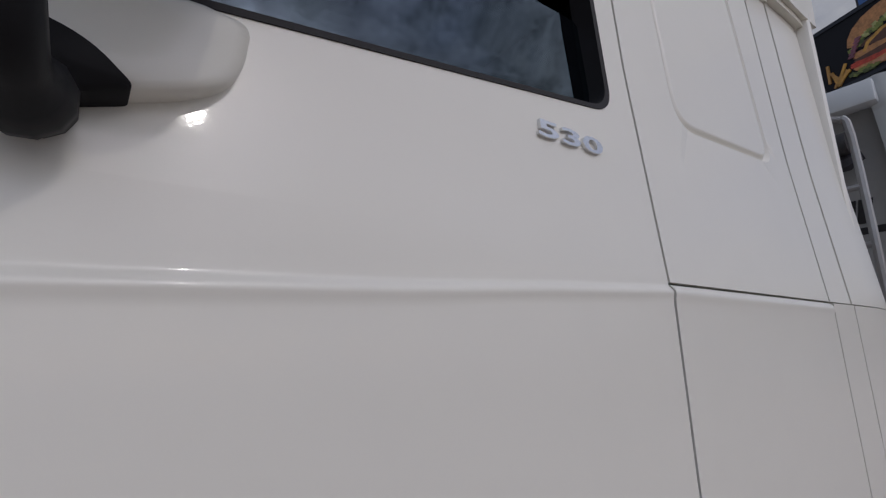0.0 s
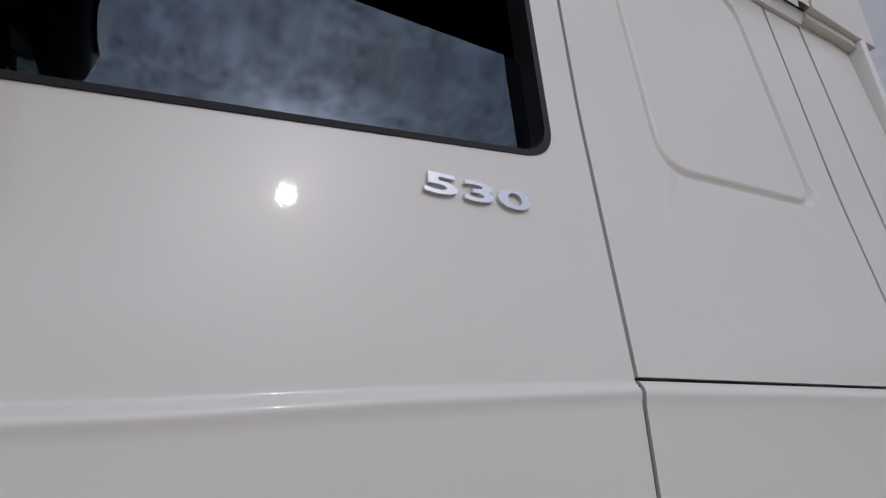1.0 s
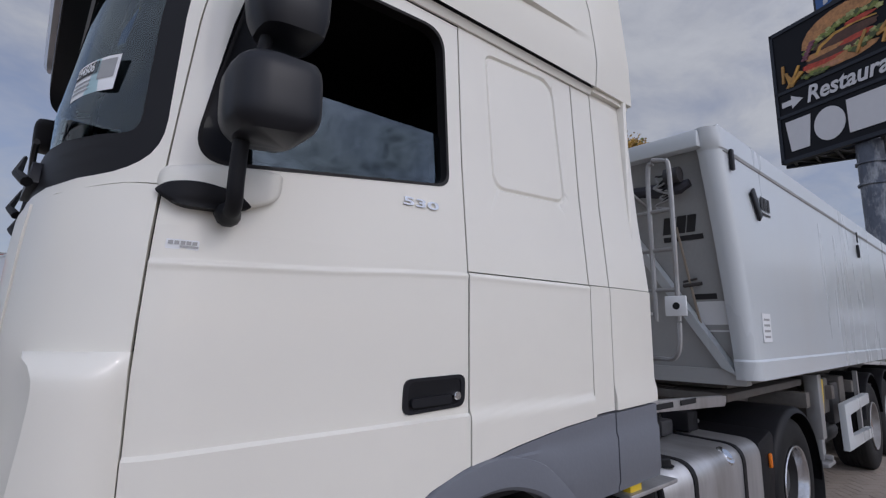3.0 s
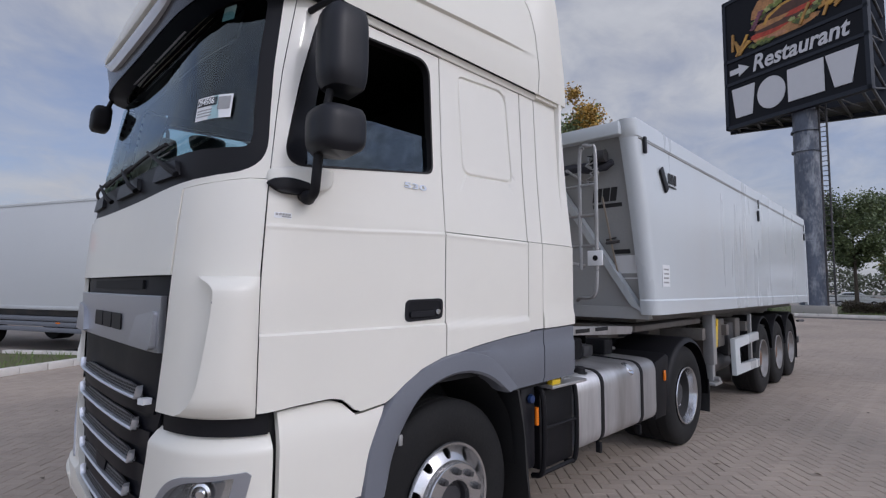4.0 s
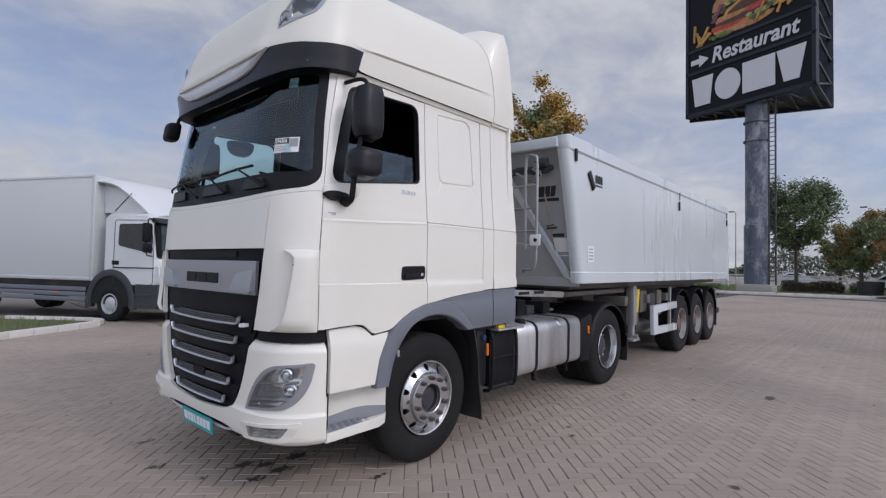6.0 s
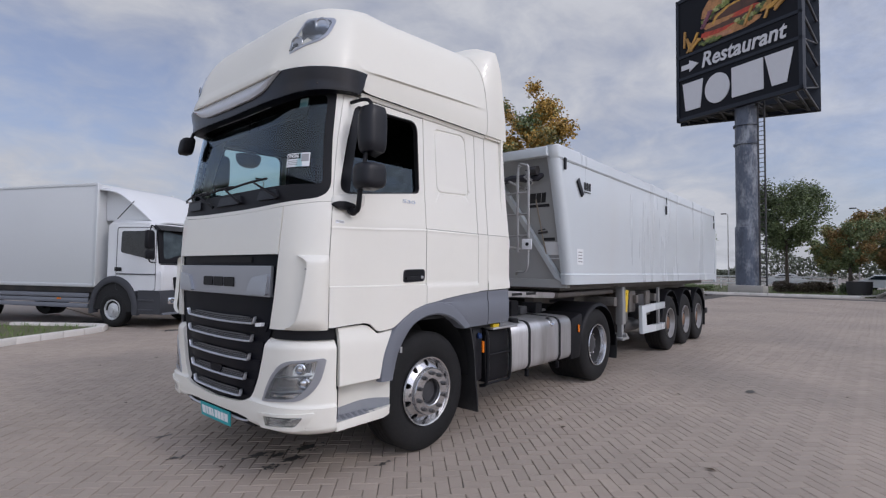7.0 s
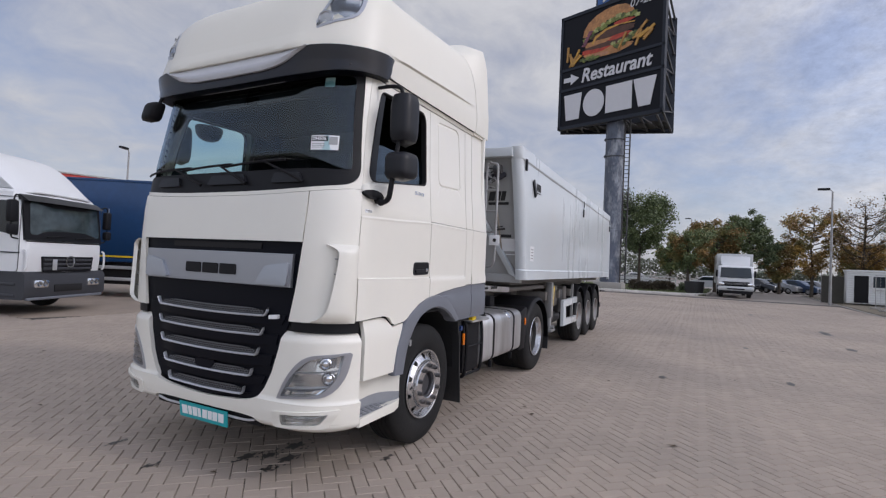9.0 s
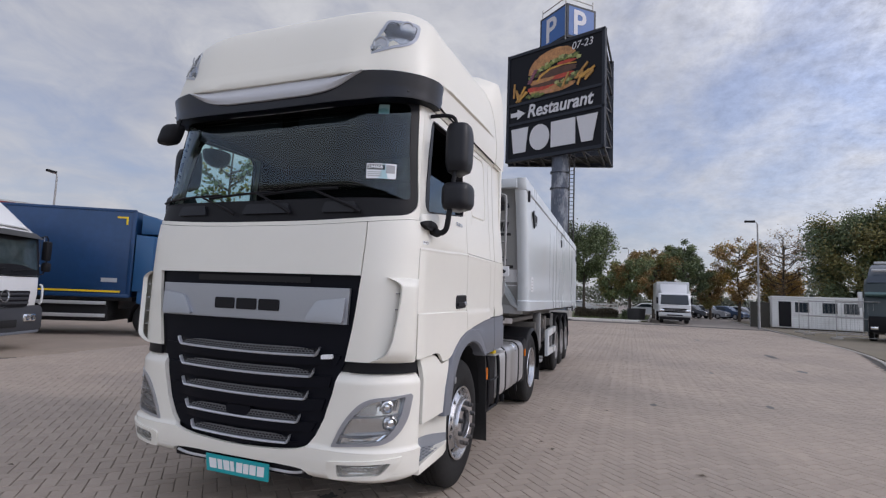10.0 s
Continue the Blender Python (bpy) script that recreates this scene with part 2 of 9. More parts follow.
def thing(name, label, category, m=None, group="", kind=""):
    ob = new(name)
    ob.empty_display_size = 0.2
    if m is not None:
        ob.matrix_world = m
    return tagged(ob, label, category, group, kind)


def single(name, bm, material, label, category, m=None, group="", kind="", smooth=True, angle=40):
    ob = mesh_object(name, bm, material, smooth, angle)
    if m is not None:
        ob.matrix_world = m
    return tagged(ob, label, category, group, kind)


def B():
    return bmesh.new()


def box(bm, lo, hi, bevel=0.0, m=None, seg=2):
    c = [(a + b) / 2 for a, b in zip(lo, hi)]
    s = [abs(b - a) for a, b in zip(lo, hi)]
    r = bmesh.ops.create_cube(bm, size=1.0)
    vs = r["verts"]
    for v in vs:
        v.co = Vector((v.co.x * s[0] + c[0], v.co.y * s[1] + c[1], v.co.z * s[2] + c[2]))
    if bevel:
        es = list({e for v in vs for e in v.link_edges})
        out = bmesh.ops.bevel(bm, geom=es, offset=min(bevel, min(s) * 0.45), segments=seg, profile=0.5, affect="EDGES")
        vs = list({v for f in out["faces"] for v in f.verts} | {v for v in vs if v.is_valid})
    if m is not None:
        bmesh.ops.transform(bm, matrix=m, verts=vs)
    return bm


def slab(bm, outline, place, depth_a, depth_b, bevel=0.0):
    """A flat outline (pairs) given thickness; place(a, b, depth) puts it in space."""
    lo = [bm.verts.new(place(a, b, depth_a)) for a, b in outline]
    hi = [bm.verts.new(place(a, b, depth_b)) for a, b in outline]
    n = len(lo)
    f1, f2 = bm.faces.new(lo), bm.faces.new(hi[::-1])
    for k in range(n):
        bm.faces.new((lo[k], hi[k], hi[(k + 1) % n], lo[(k + 1) % n]))
    if bevel:
        bmesh.ops.bevel(bm, geom=list(f1.edges), offset=bevel, segments=2, profile=0.5, affect="EDGES")
    return bm


def tube(bm, pts, r, n=8, cap=True):
    """A round bar along points; r is one radius or one for each point."""
    pts = [Vector(p) for p in pts]
    rs = r if isinstance(r, (list, tuple)) else [r] * len(pts)
    rings, side = [], None
    for k, p in enumerate(pts):
        d = (pts[min(k + 1, len(pts) - 1)] - pts[max(k - 1, 0)]).normalized()
        if side is None:
            side = d.orthogonal().normalized()
        side = (side - d * side.dot(d)).normalized()
        up = d.cross(side)
        rings.append([bm.verts.new(p + (side * math.cos(2 * math.pi * j / n) + up * math.sin(2 * math.pi * j / n)) * rs[k]) for j in range(n)])
    for a, b in zip(rings, rings[1:]):
        for j in range(n):
            bm.faces.new((a[j], a[(j + 1) % n], b[(j + 1) % n], b[j]))
    if cap:
        bm.faces.new(rings[0][::-1])
        bm.faces.new(rings[-1])
    return bm


def curve_through(pts, n=8):
    """A smooth line through points (Catmull-Rom), n steps between two."""
    pts = [Vector(p) for p in pts]
    ext = [pts[0] * 2 - pts[1], *pts, pts[-1] * 2 - pts[-2]]
    out = []
    for a, b, c, d in zip(ext, ext[1:], ext[2:], ext[3:]):
        for k in range(n):
            t = k / n
            out.append(0.5 * ((2 * b) + (c - a) * t + (2 * a - 5 * b + 4 * c - d) * t * t + (3 * b - a - 3 * c + d) * t**3))
    return out + [pts[-1]]


def lathe(bm, profile, place, n=32, closed=False):
    """A profile of (radius, height) turned about an axis; place(u, v, h) puts it in space."""
    rings = []
    for r, h in profile:
        rings.append([bm.verts.new(place(r * math.cos(2 * math.pi * j / n), r * math.sin(2 * math.pi * j / n), h)) for j in range(n)])
    pairs = list(zip(rings, rings[1:])) + ([(rings[-1], rings[0])] if closed else [])
    for a, b in pairs:
        for j in range(n):
            bm.faces.new((a[j], a[(j + 1) % n], b[(j + 1) % n], b[j]))
    return bm


def grid(bm, us, vs, f, skirt=None):
    """A sheet of f(u, v); skirt: where its rim turns to, as skirt(u, v)."""
    rows = [[bm.verts.new(f(u, v)) for u in us] for v in vs]
    for a, b in zip(rows, rows[1:]):
        for k in range(len(us) - 1):
            bm.faces.new((a[k], a[k + 1], b[k + 1], b[k]))
    if skirt:
        rim = [(0, k) for k in range(len(us))] + [(j, len(us) - 1) for j in range(1, len(vs))]
        rim += [(len(vs) - 1, k) for k in range(len(us) - 2, -1, -1)] + [(j, 0) for j in range(len(vs) - 2, 0, -1)]
        low = [bm.verts.new(skirt(us[k], vs[j])) for j, k in rim]
        for i in range(len(rim)):
            j, k = rim[i]
            j2, k2 = rim[(i + 1) % len(rim)]
            bm.faces.new((rows[j][k], rows[j2][k2], low[(i + 1) % len(rim)], low[i]))
    return rows


def span(a, b, n):
    return [a + (b - a) * k / n for k in range(n + 1)]


def table(pairs):
    xs, ys = zip(*pairs)
    return lambda v: float(np.interp(v, xs, ys))


def rounded(pts, radii, n=5):
    """A polygon with rounded corners."""
    out, m = [], len(pts)
    rr = radii if isinstance(radii, (list, tuple)) else [radii] * m
    for k in range(m):
        p, a, b = Vector(pts[k]), Vector(pts[k - 1]), Vector(pts[(k + 1) % m])
        r = min(rr[k], 0.48 * (a - p).length, 0.48 * (b - p).length)
        s, e = p + (a - p).normalized() * r, p + (b - p).normalized() * r
        for j in range(n + 1):
            t = j / n
            q = s * (1 - t) ** 2 + p * 2 * t * (1 - t) + e * t * t
            out.append((q.x, q.y))
    return out


def meets(poly, c, ang):
    """How far the ray from c at an angle goes to the outline."""
    d, best = Vector((math.cos(ang), math.sin(ang))), None
    for k in range(len(poly)):
        a, b = Vector(poly[k - 1]) - c, Vector(poly[k]) - c
        e = b - a
        det = d.x * -e.y + d.y * e.x
        if abs(det) < 1e-12:
            continue
        s = (a.x * -e.y + a.y * e.x) / det
        t = (d.x * a.y - d.y * a.x) / det
        if s > 0 and -1e-6 <= t <= 1 + 1e-6 and (best is None or s > best):
            best = s
    return best or 0.0


def ring(bm, outer, inner, put, steps=3, n=72, inner_skirt=None, outer_skirt=None):
    """A sheet between two outlines; put(a, b) places it, the skirts place its turned rims."""
    c = sum((Vector(p) for p in inner), Vector((0, 0))) / len(inner)
    angs = [2 * math.pi * k / n for k in range(n)]
    angs += [math.atan2(p[1] - c.y, p[0] - c.x) % (2 * math.pi) for p in outer if len(outer) < 16]
    angs += [math.atan2(p[1] - c.y, p[0] - c.x) % (2 * math.pi) for p in inner]
    angs = sorted(set(round(a, 5) for a in angs))
    pts = []
    for a in angs:
        ro, ri = meets(outer, c, a), meets(inner, c, a)
        pts.append([(c.x + math.cos(a) * (ri + (ro - ri) * s / steps), c.y + math.sin(a) * (ri + (ro - ri) * s / steps)) for s in range(steps + 1)])
    vs = [[bm.verts.new(put(*p)) for p in row] for row in pts]
    m = len(vs)
    for k in range(m):
        a, b = vs[k], vs[(k + 1) % m]
        for s in range(steps):
            bm.faces.new((a[s], a[s + 1], b[s + 1], b[s]))
    for fn, s in ((inner_skirt, 0), (outer_skirt, steps)):
        if fn:
            low = [bm.verts.new(fn(*row[s])) for row in pts]
            for k in range(m):
                bm.faces.new((vs[k][s], vs[(k + 1) % m][s], low[(k + 1) % m], low[k]))
    return bm


def plate(bm, outline, put, rings=4, skirt=None):
    """A filled outline laid on a curved surface by put(a, b)."""
    c = sum((Vector(p) for p in outline), Vector((0, 0))) / len(outline)
    rows = []
    for s in range(rings, 0, -1):
        q = s / rings
        rows.append([bm.verts.new(put(c.x + (p[0] - c.x) * q, c.y + (p[1] - c.y) * q)) for p in outline])
    n = len(outline)
    for a, b in zip(rows, rows[1:]):
        for k in range(n):
            bm.faces.new((a[k], a[(k + 1) % n], b[(k + 1) % n], b[k]))
    mid = bm.verts.new(put(c.x, c.y))
    for k in range(n):
        bm.faces.new((rows[-1][k], rows[-1][(k + 1) % n], mid))
    if skirt:
        low = [bm.verts.new(skirt(*p)) for p in outline]
        for k in range(n):
            bm.faces.new((rows[0][k], rows[0][(k + 1) % n], low[(k + 1) % n], low[k]))
    return bm


def lettering(bm, text, size, place, depth=0.004, align="LEFT", shear=0.0, wide=1.0, bold=0.0):
    """Words in the built-in font; place(a, b, h) puts them in space."""
    cu = bpy.data.curves.new("words", "FONT")
    cu.body, cu.size, cu.align_x, cu.extrude, cu.shear, cu.offset = text, size, align, depth / 2, shear, bold
    cu.resolution_u = 3
    ob = bpy.data.objects.new("words", cu)
    me = bpy.data.meshes.new_from_object(ob)
    start = len(bm.verts)
    bm.from_mesh(me)
    bm.verts.ensure_lookup_table()
    for v in bm.verts[start:]:
        v.co = Vector(place(v.co.x * wide, v.co.y, v.co.z + depth / 2))
    bpy.data.objects.remove(ob)
    bpy.data.curves.remove(cu)
    bpy.data.meshes.remove(me)
    return bm

# ---- the tractor unit: cab skin ----
YC, HALF = 1.15, 1.15
UP = -0.006  # how far the skin above the shoulder stands back
SIDE_X, FRONT_X = -1.00, -1.32
FRONT_SET = table([(0.35, 0.02), (0.5, 0.0), (1.62, 0.0), (1.9, 0.015), (2.05, 0.03), (2.15, 0.042), (2.5, 0.085), (2.9, 0.16)])
SIDE_SET = table([(0.35, 0.02), (0.6, 0.0), (1.9, 0.0), (2.3, 0.035), (2.9, 0.065)])
ROOF_FRONT = table([(2.88, 0.12), (3.0, 0.07), (3.12, 0.095), (3.3, 0.135), (3.44, 0.185), (3.55, 0.26), (3.63, 0.40), (3.68, 0.58)])
ROOF_SIDE = table([(2.88, 0.03), (3.03, 0.016), (3.06, 0.018), (3.3, 0.048), (3.46, 0.088), (3.56, 0.138), (3.63, 0.21), (3.68, 0.38)])


def plan_table():
    """The cab's outline from above, from the middle of its front round the corner to its rear: length, x, sideways."""
    pts = []
    for k in range(401):
        a = math.pi / 2 * (1 - k / 400)
        pts.append((SIDE_X + (FRONT_X - SIDE_X) * max(math.sin(a), 0) ** (2 / 1.5), HALF * max(math.cos(a), 0) ** (2 / 7.0)))
    pts += [(SIDE_X + 0.02 * k, HALF) for k in range(1, 120)]
    run = [0.0]
    for a, b in zip(pts, pts[1:]):
        run.append(run[-1] + math.hypot(b[0] - a[0], b[1] - a[1]))
    return np.array(run), np.array([p[0] for p in pts]), np.array([p[1] for p in pts])


RUN, PLAN_X, PLAN_D = plan_table()


def cy(y):
    """The place along the outline of a point of the front, y across."""
    d = YC - y
    return math.copysign(float(np.interp(abs(d), PLAN_D[:401], RUN[:401])), d)


def cx(x):
    """The place along the outline of a point of the left side or corner."""
    return float(np.interp(x, PLAN_X, RUN))


def skin(c, z, off=0.0, roof=False):
    """A point of the cab's skin; off: how far it stands proud."""
    s, a = math.copysign(1, c), abs(c)
    x, d = float(np.interp(a, RUN, PLAN_X)), float(np.interp(a, RUN, PLAN_D))
    e = 0.004
    tx = float(np.interp(a + e, RUN, PLAN_X)) - float(np.interp(max(a - e, 0), RUN, PLAN_X))
    td = float(np.interp(a + e, RUN, PLAN_D)) - float(np.interp(max(a - e, 0), RUN, PLAN_D))
    q = math.hypot(tx, td) or 1
    nx, nd = -td / q, tx / q
    if roof:
        w = min(max((0.75 - x) / 1.6, 0), 1)
        x, d = x + ROOF_FRONT(z) * w, d - ROOF_SIDE(z)
    else:
        w = min(max((0.3 - x) / 1.25, 0), 1) ** 3
        x, d = x + FRONT_SET(z) * w, d - SIDE_SET(z)
    if z > 3.05:
        nx, nd = nx * 0.8, nd * 0.8
    return Vector((x + nx * off, YC - s * (d + nd * off), z))


def panel(bm, cs, zs, f=None, off=None, thick=0.02, flip=False, roof=False):
    """A sheet of the cab's skin. f(u, v) gives place along and height; off(c, z) how proud it stands; flip: on the far side."""
    f = f or (lambda u, v: (u, v))
    off = off or (lambda c, z: 0.0)
    s = -1 if flip else 1

    def at(u, v, deep=0.0):
        c, z = f(u, v)
        return skin(s * c, z, off(c, z) - deep, roof)

    grid(bm, cs, zs, at, (lambda u, v: at(u, v, thick)) if thick else None)
    return bm


truck = thing("tractor_unit", "white high-roof tractor unit with grey wheel-arch trim parked on paving", "truck")

# an inner shell, so that the joints between panels are dark
bm = B()
grid(bm, span(-cx(1.10), cx(1.10), 60), span(1.12, 2.0, 4), lambda c, z: skin(c, z, -0.03))
grid(bm, span(-cx(-0.95), cx(-0.95), 40), span(0.46, 1.12, 4), lambda c, z: skin(c, z, -0.045))
grid(bm, span(cx(-0.10), cx(1.10), 12), span(2.0, 2.9, 3), lambda c, z: skin(c, z, -0.035))
grid(bm, span(cx(-0.10), cx(1.10), 12), span(2.0, 2.9, 3), lambda c, z: skin(-c, z, -0.035))
grid(bm, span(-cx(-0.93), cx(-0.93), 60), span(2.86, 2.99, 2), lambda c, z: skin(c, min(z, 2.9), -0.06))
for s_ in (1, -1):
    grid(bm, [s_ * cx(x) for x in span(-0.97, 1.10, 10)], [2.80, 2.86, 2.9], lambda c, z: skin(c, z, -0.05) + Vector((0, 0, 0.1 if z > 2.89 else 0)))
part("inner_shell", bm, CAVITY, truck)

DOOR_F, DOOR_R = -1.068, -0.09
LOW_EDGE = table([(-1.05, 1.125), (-0.92, 1.135), (-0.76, 1.14), (-0.70, 1.125), (-0.63, 1.062), (-0.47, 1.08), (-0.26, 1.205), (-0.11, 1.25), (0.16, 1.295), (0.42, 1.325), (0.7, 1.345), (1.2, 1.36)])


RIDGE_Z = table([(-1.07, 1.845), (-0.87, 1.852), (-0.60, 1.862), (-0.39, 1.875), (-0.12, 1.887), (0.64, 1.90)])


def ridge(c, z):
    """The shoulder along the doors, falling a little to the front: above it the skin stands back."""
    rz = RIDGE_Z(float(np.interp(c, RUN, PLAN_X)))
    t = min(max((z - rz + 0.006) / 0.012, 0), 1)
    swell = 0.0025 * math.exp(-((z - rz + 0.009) / 0.007) ** 2)
    return UP * t * t * (3 - 2 * t) + swell + 0.012 * min(max((1.425 - z) / 0.009, 0), 1)


def door(side):
    flip = side < 0
    s = -1 if flip else 1
    # lower skin, with the arch cut from it
    bm = B()
    us = [cx(x) for x in span(DOOR_F, DOOR_R, 30)]

    def f(u, v):
        x = float(np.interp(u, RUN, PLAN_X))
        lo = LOW_EDGE(x) + 0.006
        fall = float(np.interp(v, [1.48, 1.868, 1.906, 1.93], [0, 1, 1, 0])) * (RIDGE_Z(x) - 1.894)
        return u, lo + (1.39 - lo) * v if v <= 1 else v + fall

    rows = [0, 0.3, 0.6, 0.85, 1.0, 1.408, 1.414, 1.416, 1.425, 1.427, 1.434, 1.48, 1.6, 1.75, 1.84, 1.868, 1.874, 1.879, 1.883, 1.886, 1.8885, 1.891, 1.8935, 1.896, 1.8985, 1.901, 1.905, 1.912, 1.93]
    panel(bm, us, rows, f, ridge, flip=flip)
    skin_low = part("door", bm, WHITE, truck, "white painted door skin with a pressed shoulder line")
    # upper skin round the window
    w = WINDOW
    bm = B()
    outer = [(cx(DOOR_F), 1.93), (cx(DOOR_R), 1.93), (cx(DOOR_R), 2.855), (cx(DOOR_F), 2.855)]
    ring(bm, outer, w, lambda c, z: skin(s * c, z, UP), 4, 80, lambda c, z: skin(s * c, z, -0.05), lambda c, z: skin(s * c, z, -0.03))
    part("window_surround", bm, WHITE, skin_low)
    # rubber frame round the glass
    bm = B()
    inner = [(cw.x + (p[0] - cw.x) * 0.979, cw.y + (p[1] - cw.y) * 0.969) for cw in [Vector((sum(p[0] for p in w) / len(w), sum(p[1] for p in w) / len(w)))] for p in w]
    lines = [[bm.verts.new(skin(s * p[0], p[1], o)) for p in ln] for ln, o in ((w, -0.03), (w, UP + 0.002), (inner, UP), (inner, -0.05))]
    for a, b in zip(lines, lines[1:]):
        for k in range(len(w)):
            bm.faces.new((a[k], a[(k + 1) % len(w)], b[(k + 1) % len(w)], b[k]))
    part("window_rubber", bm, SEAL, skin_low, "black rubber window seal")
    bm = B()
    if not flip:
        grid(bm, span(0, 1, 3), span(2.10, 2.785, 4), lambda u, z: skin(s * cx(-1.03 + 0.065 * (z - 2.09) / 0.7 + 0.11 * u), z, -0.022), lambda u, z: skin(s * cx(-1.03 + 0.065 * (z - 2.09) / 0.7 + 0.11 * u), z, -0.05))
        part("quarter_panel", bm, DARK, skin_low, "dark plastic quarter panel in the window")
    # half-lowered glass
    bm = B()
    front_z, rear_z = (2.375, 2.375)
    gl = [(cx(-0.97), 2.08), (cx(-0.145), 2.18), (cx(-0.145), rear_z), (cx(-0.175), rear_z + 0.022), (cx(-0.97), front_z + 0.022)] if not flip else w
    plate(bm, gl, lambda c, z: skin(s * c, z, -0.04), 4)
    g = part("window_pane", bm, FAR_GLASS if flip else SIDE_GLASS, skin_low, "half-lowered tinted side glass" if not flip else "tinted side glass")
    g.visible_shadow = False
    turn_to(g, (0, -1, 0))
    if flip:
        return skin_low
    # handle in its black recess
    bm = B()
    hd = rounded([(cx(-0.362), 1.440), (cx(-0.112), 1.450), (cx(-0.108), 1.552), (cx(-0.357), 1.546)], 0.03)
    ring(bm, hd, [(p[0] * 0.86 + 0.14 * cx(-0.235), p[1] * 0.8 + 0.2 * 1.497) for p in hd], lambda c, z: skin(c, z, 0.006), 2, 48, lambda c, z: skin(c, z, -0.012), lambda c, z: skin(c, z, -0.01))
    h = part("door_handle", bm, DARK, skin_low, "black recessed door handle")
    bm = B()
    plate(bm, [(p[0] * 0.88 + 0.12 * cx(-0.235), p[1] * 0.82 + 0.18 * 1.497) for p in hd], lambda c, z: skin(c, z, 0.003), 3)
    part("handle_recess", bm, BLACK, h)
    bm = B()
    plate(bm, rounded([(cx(-0.335), 1.462), (cx(-0.175), 1.464), (cx(-0.175), 1.492), (cx(-0.335), 1.488)], 0.012), lambda c, z: skin(c, z, 0.016), 2, lambda c, z: skin(c, z, 0.0))
    part("pull_bar", bm, DARK, h)
    bm = B()
    q = skin(cx(-0.152), 1.486, 0.0)
    lathe(bm, [(0.0, 0.02), (0.012, 0.02), (0.015, 0.015), (0.015, 0.0)], lambda u, v, hh: q + Vector((u, -hh, v)), 16)
    part("lock", bm, CHROME, h, "chrome key lock")
    return skin_low


WINDOW = rounded([(cx(-1.030), 2.088), (cx(-0.152), 2.192), (cx(-0.160), 2.812), (cx(-0.965), 2.79)], [0.11, 0.055, 0.10, 0.06], 9)
left_door = door(1)
door(-1)


def on_side(x0, z0, off):
    """Puts flat shapes on the left door: a along the truck, b up, h out."""
    return lambda a, b, h: skin(cx(x0 + a), z0 + b, off + h)


STICK = cx(-1.042)
# badge with the power figure, slanted bars for the dealer's plate
bm = B()
lettering(bm, "530", 0.038, on_side(-0.366, 2.095, UP), 0.006, wide=2.72, bold=0.0008)
part("badge", bm, BADGE, left_door, "chrome figures 530")
bm = B()
plate(bm, rounded([(STICK, 1.874), (STICK + 0.072, 1.874), (STICK + 0.072, 1.897), (STICK, 1.897)], 0.003, 2), lambda c, z: skin(c, z, UP + 0.002), 1, lambda c, z: skin(c, z, -0.012))
st = part("dealer_sticker", bm, PAPER, left_door, "small white sticker with grey bars")
bm = B()
for k in range(5):
    box(bm, (0.006 + 0.015 * k, 0.010, 0), (0.018 + 0.015 * k, 0.019, 0.001))
box(bm, (0.035, 0.003, 0), (0.082, 0.008, 0.001))
for v in bm.verts:
    v.co = skin(STICK + v.co.x * 0.86, 1.875 + v.co.y * 0.95, UP + 0.0025 + v.co.z)
part("sticker_bar", bm, GALV, st)


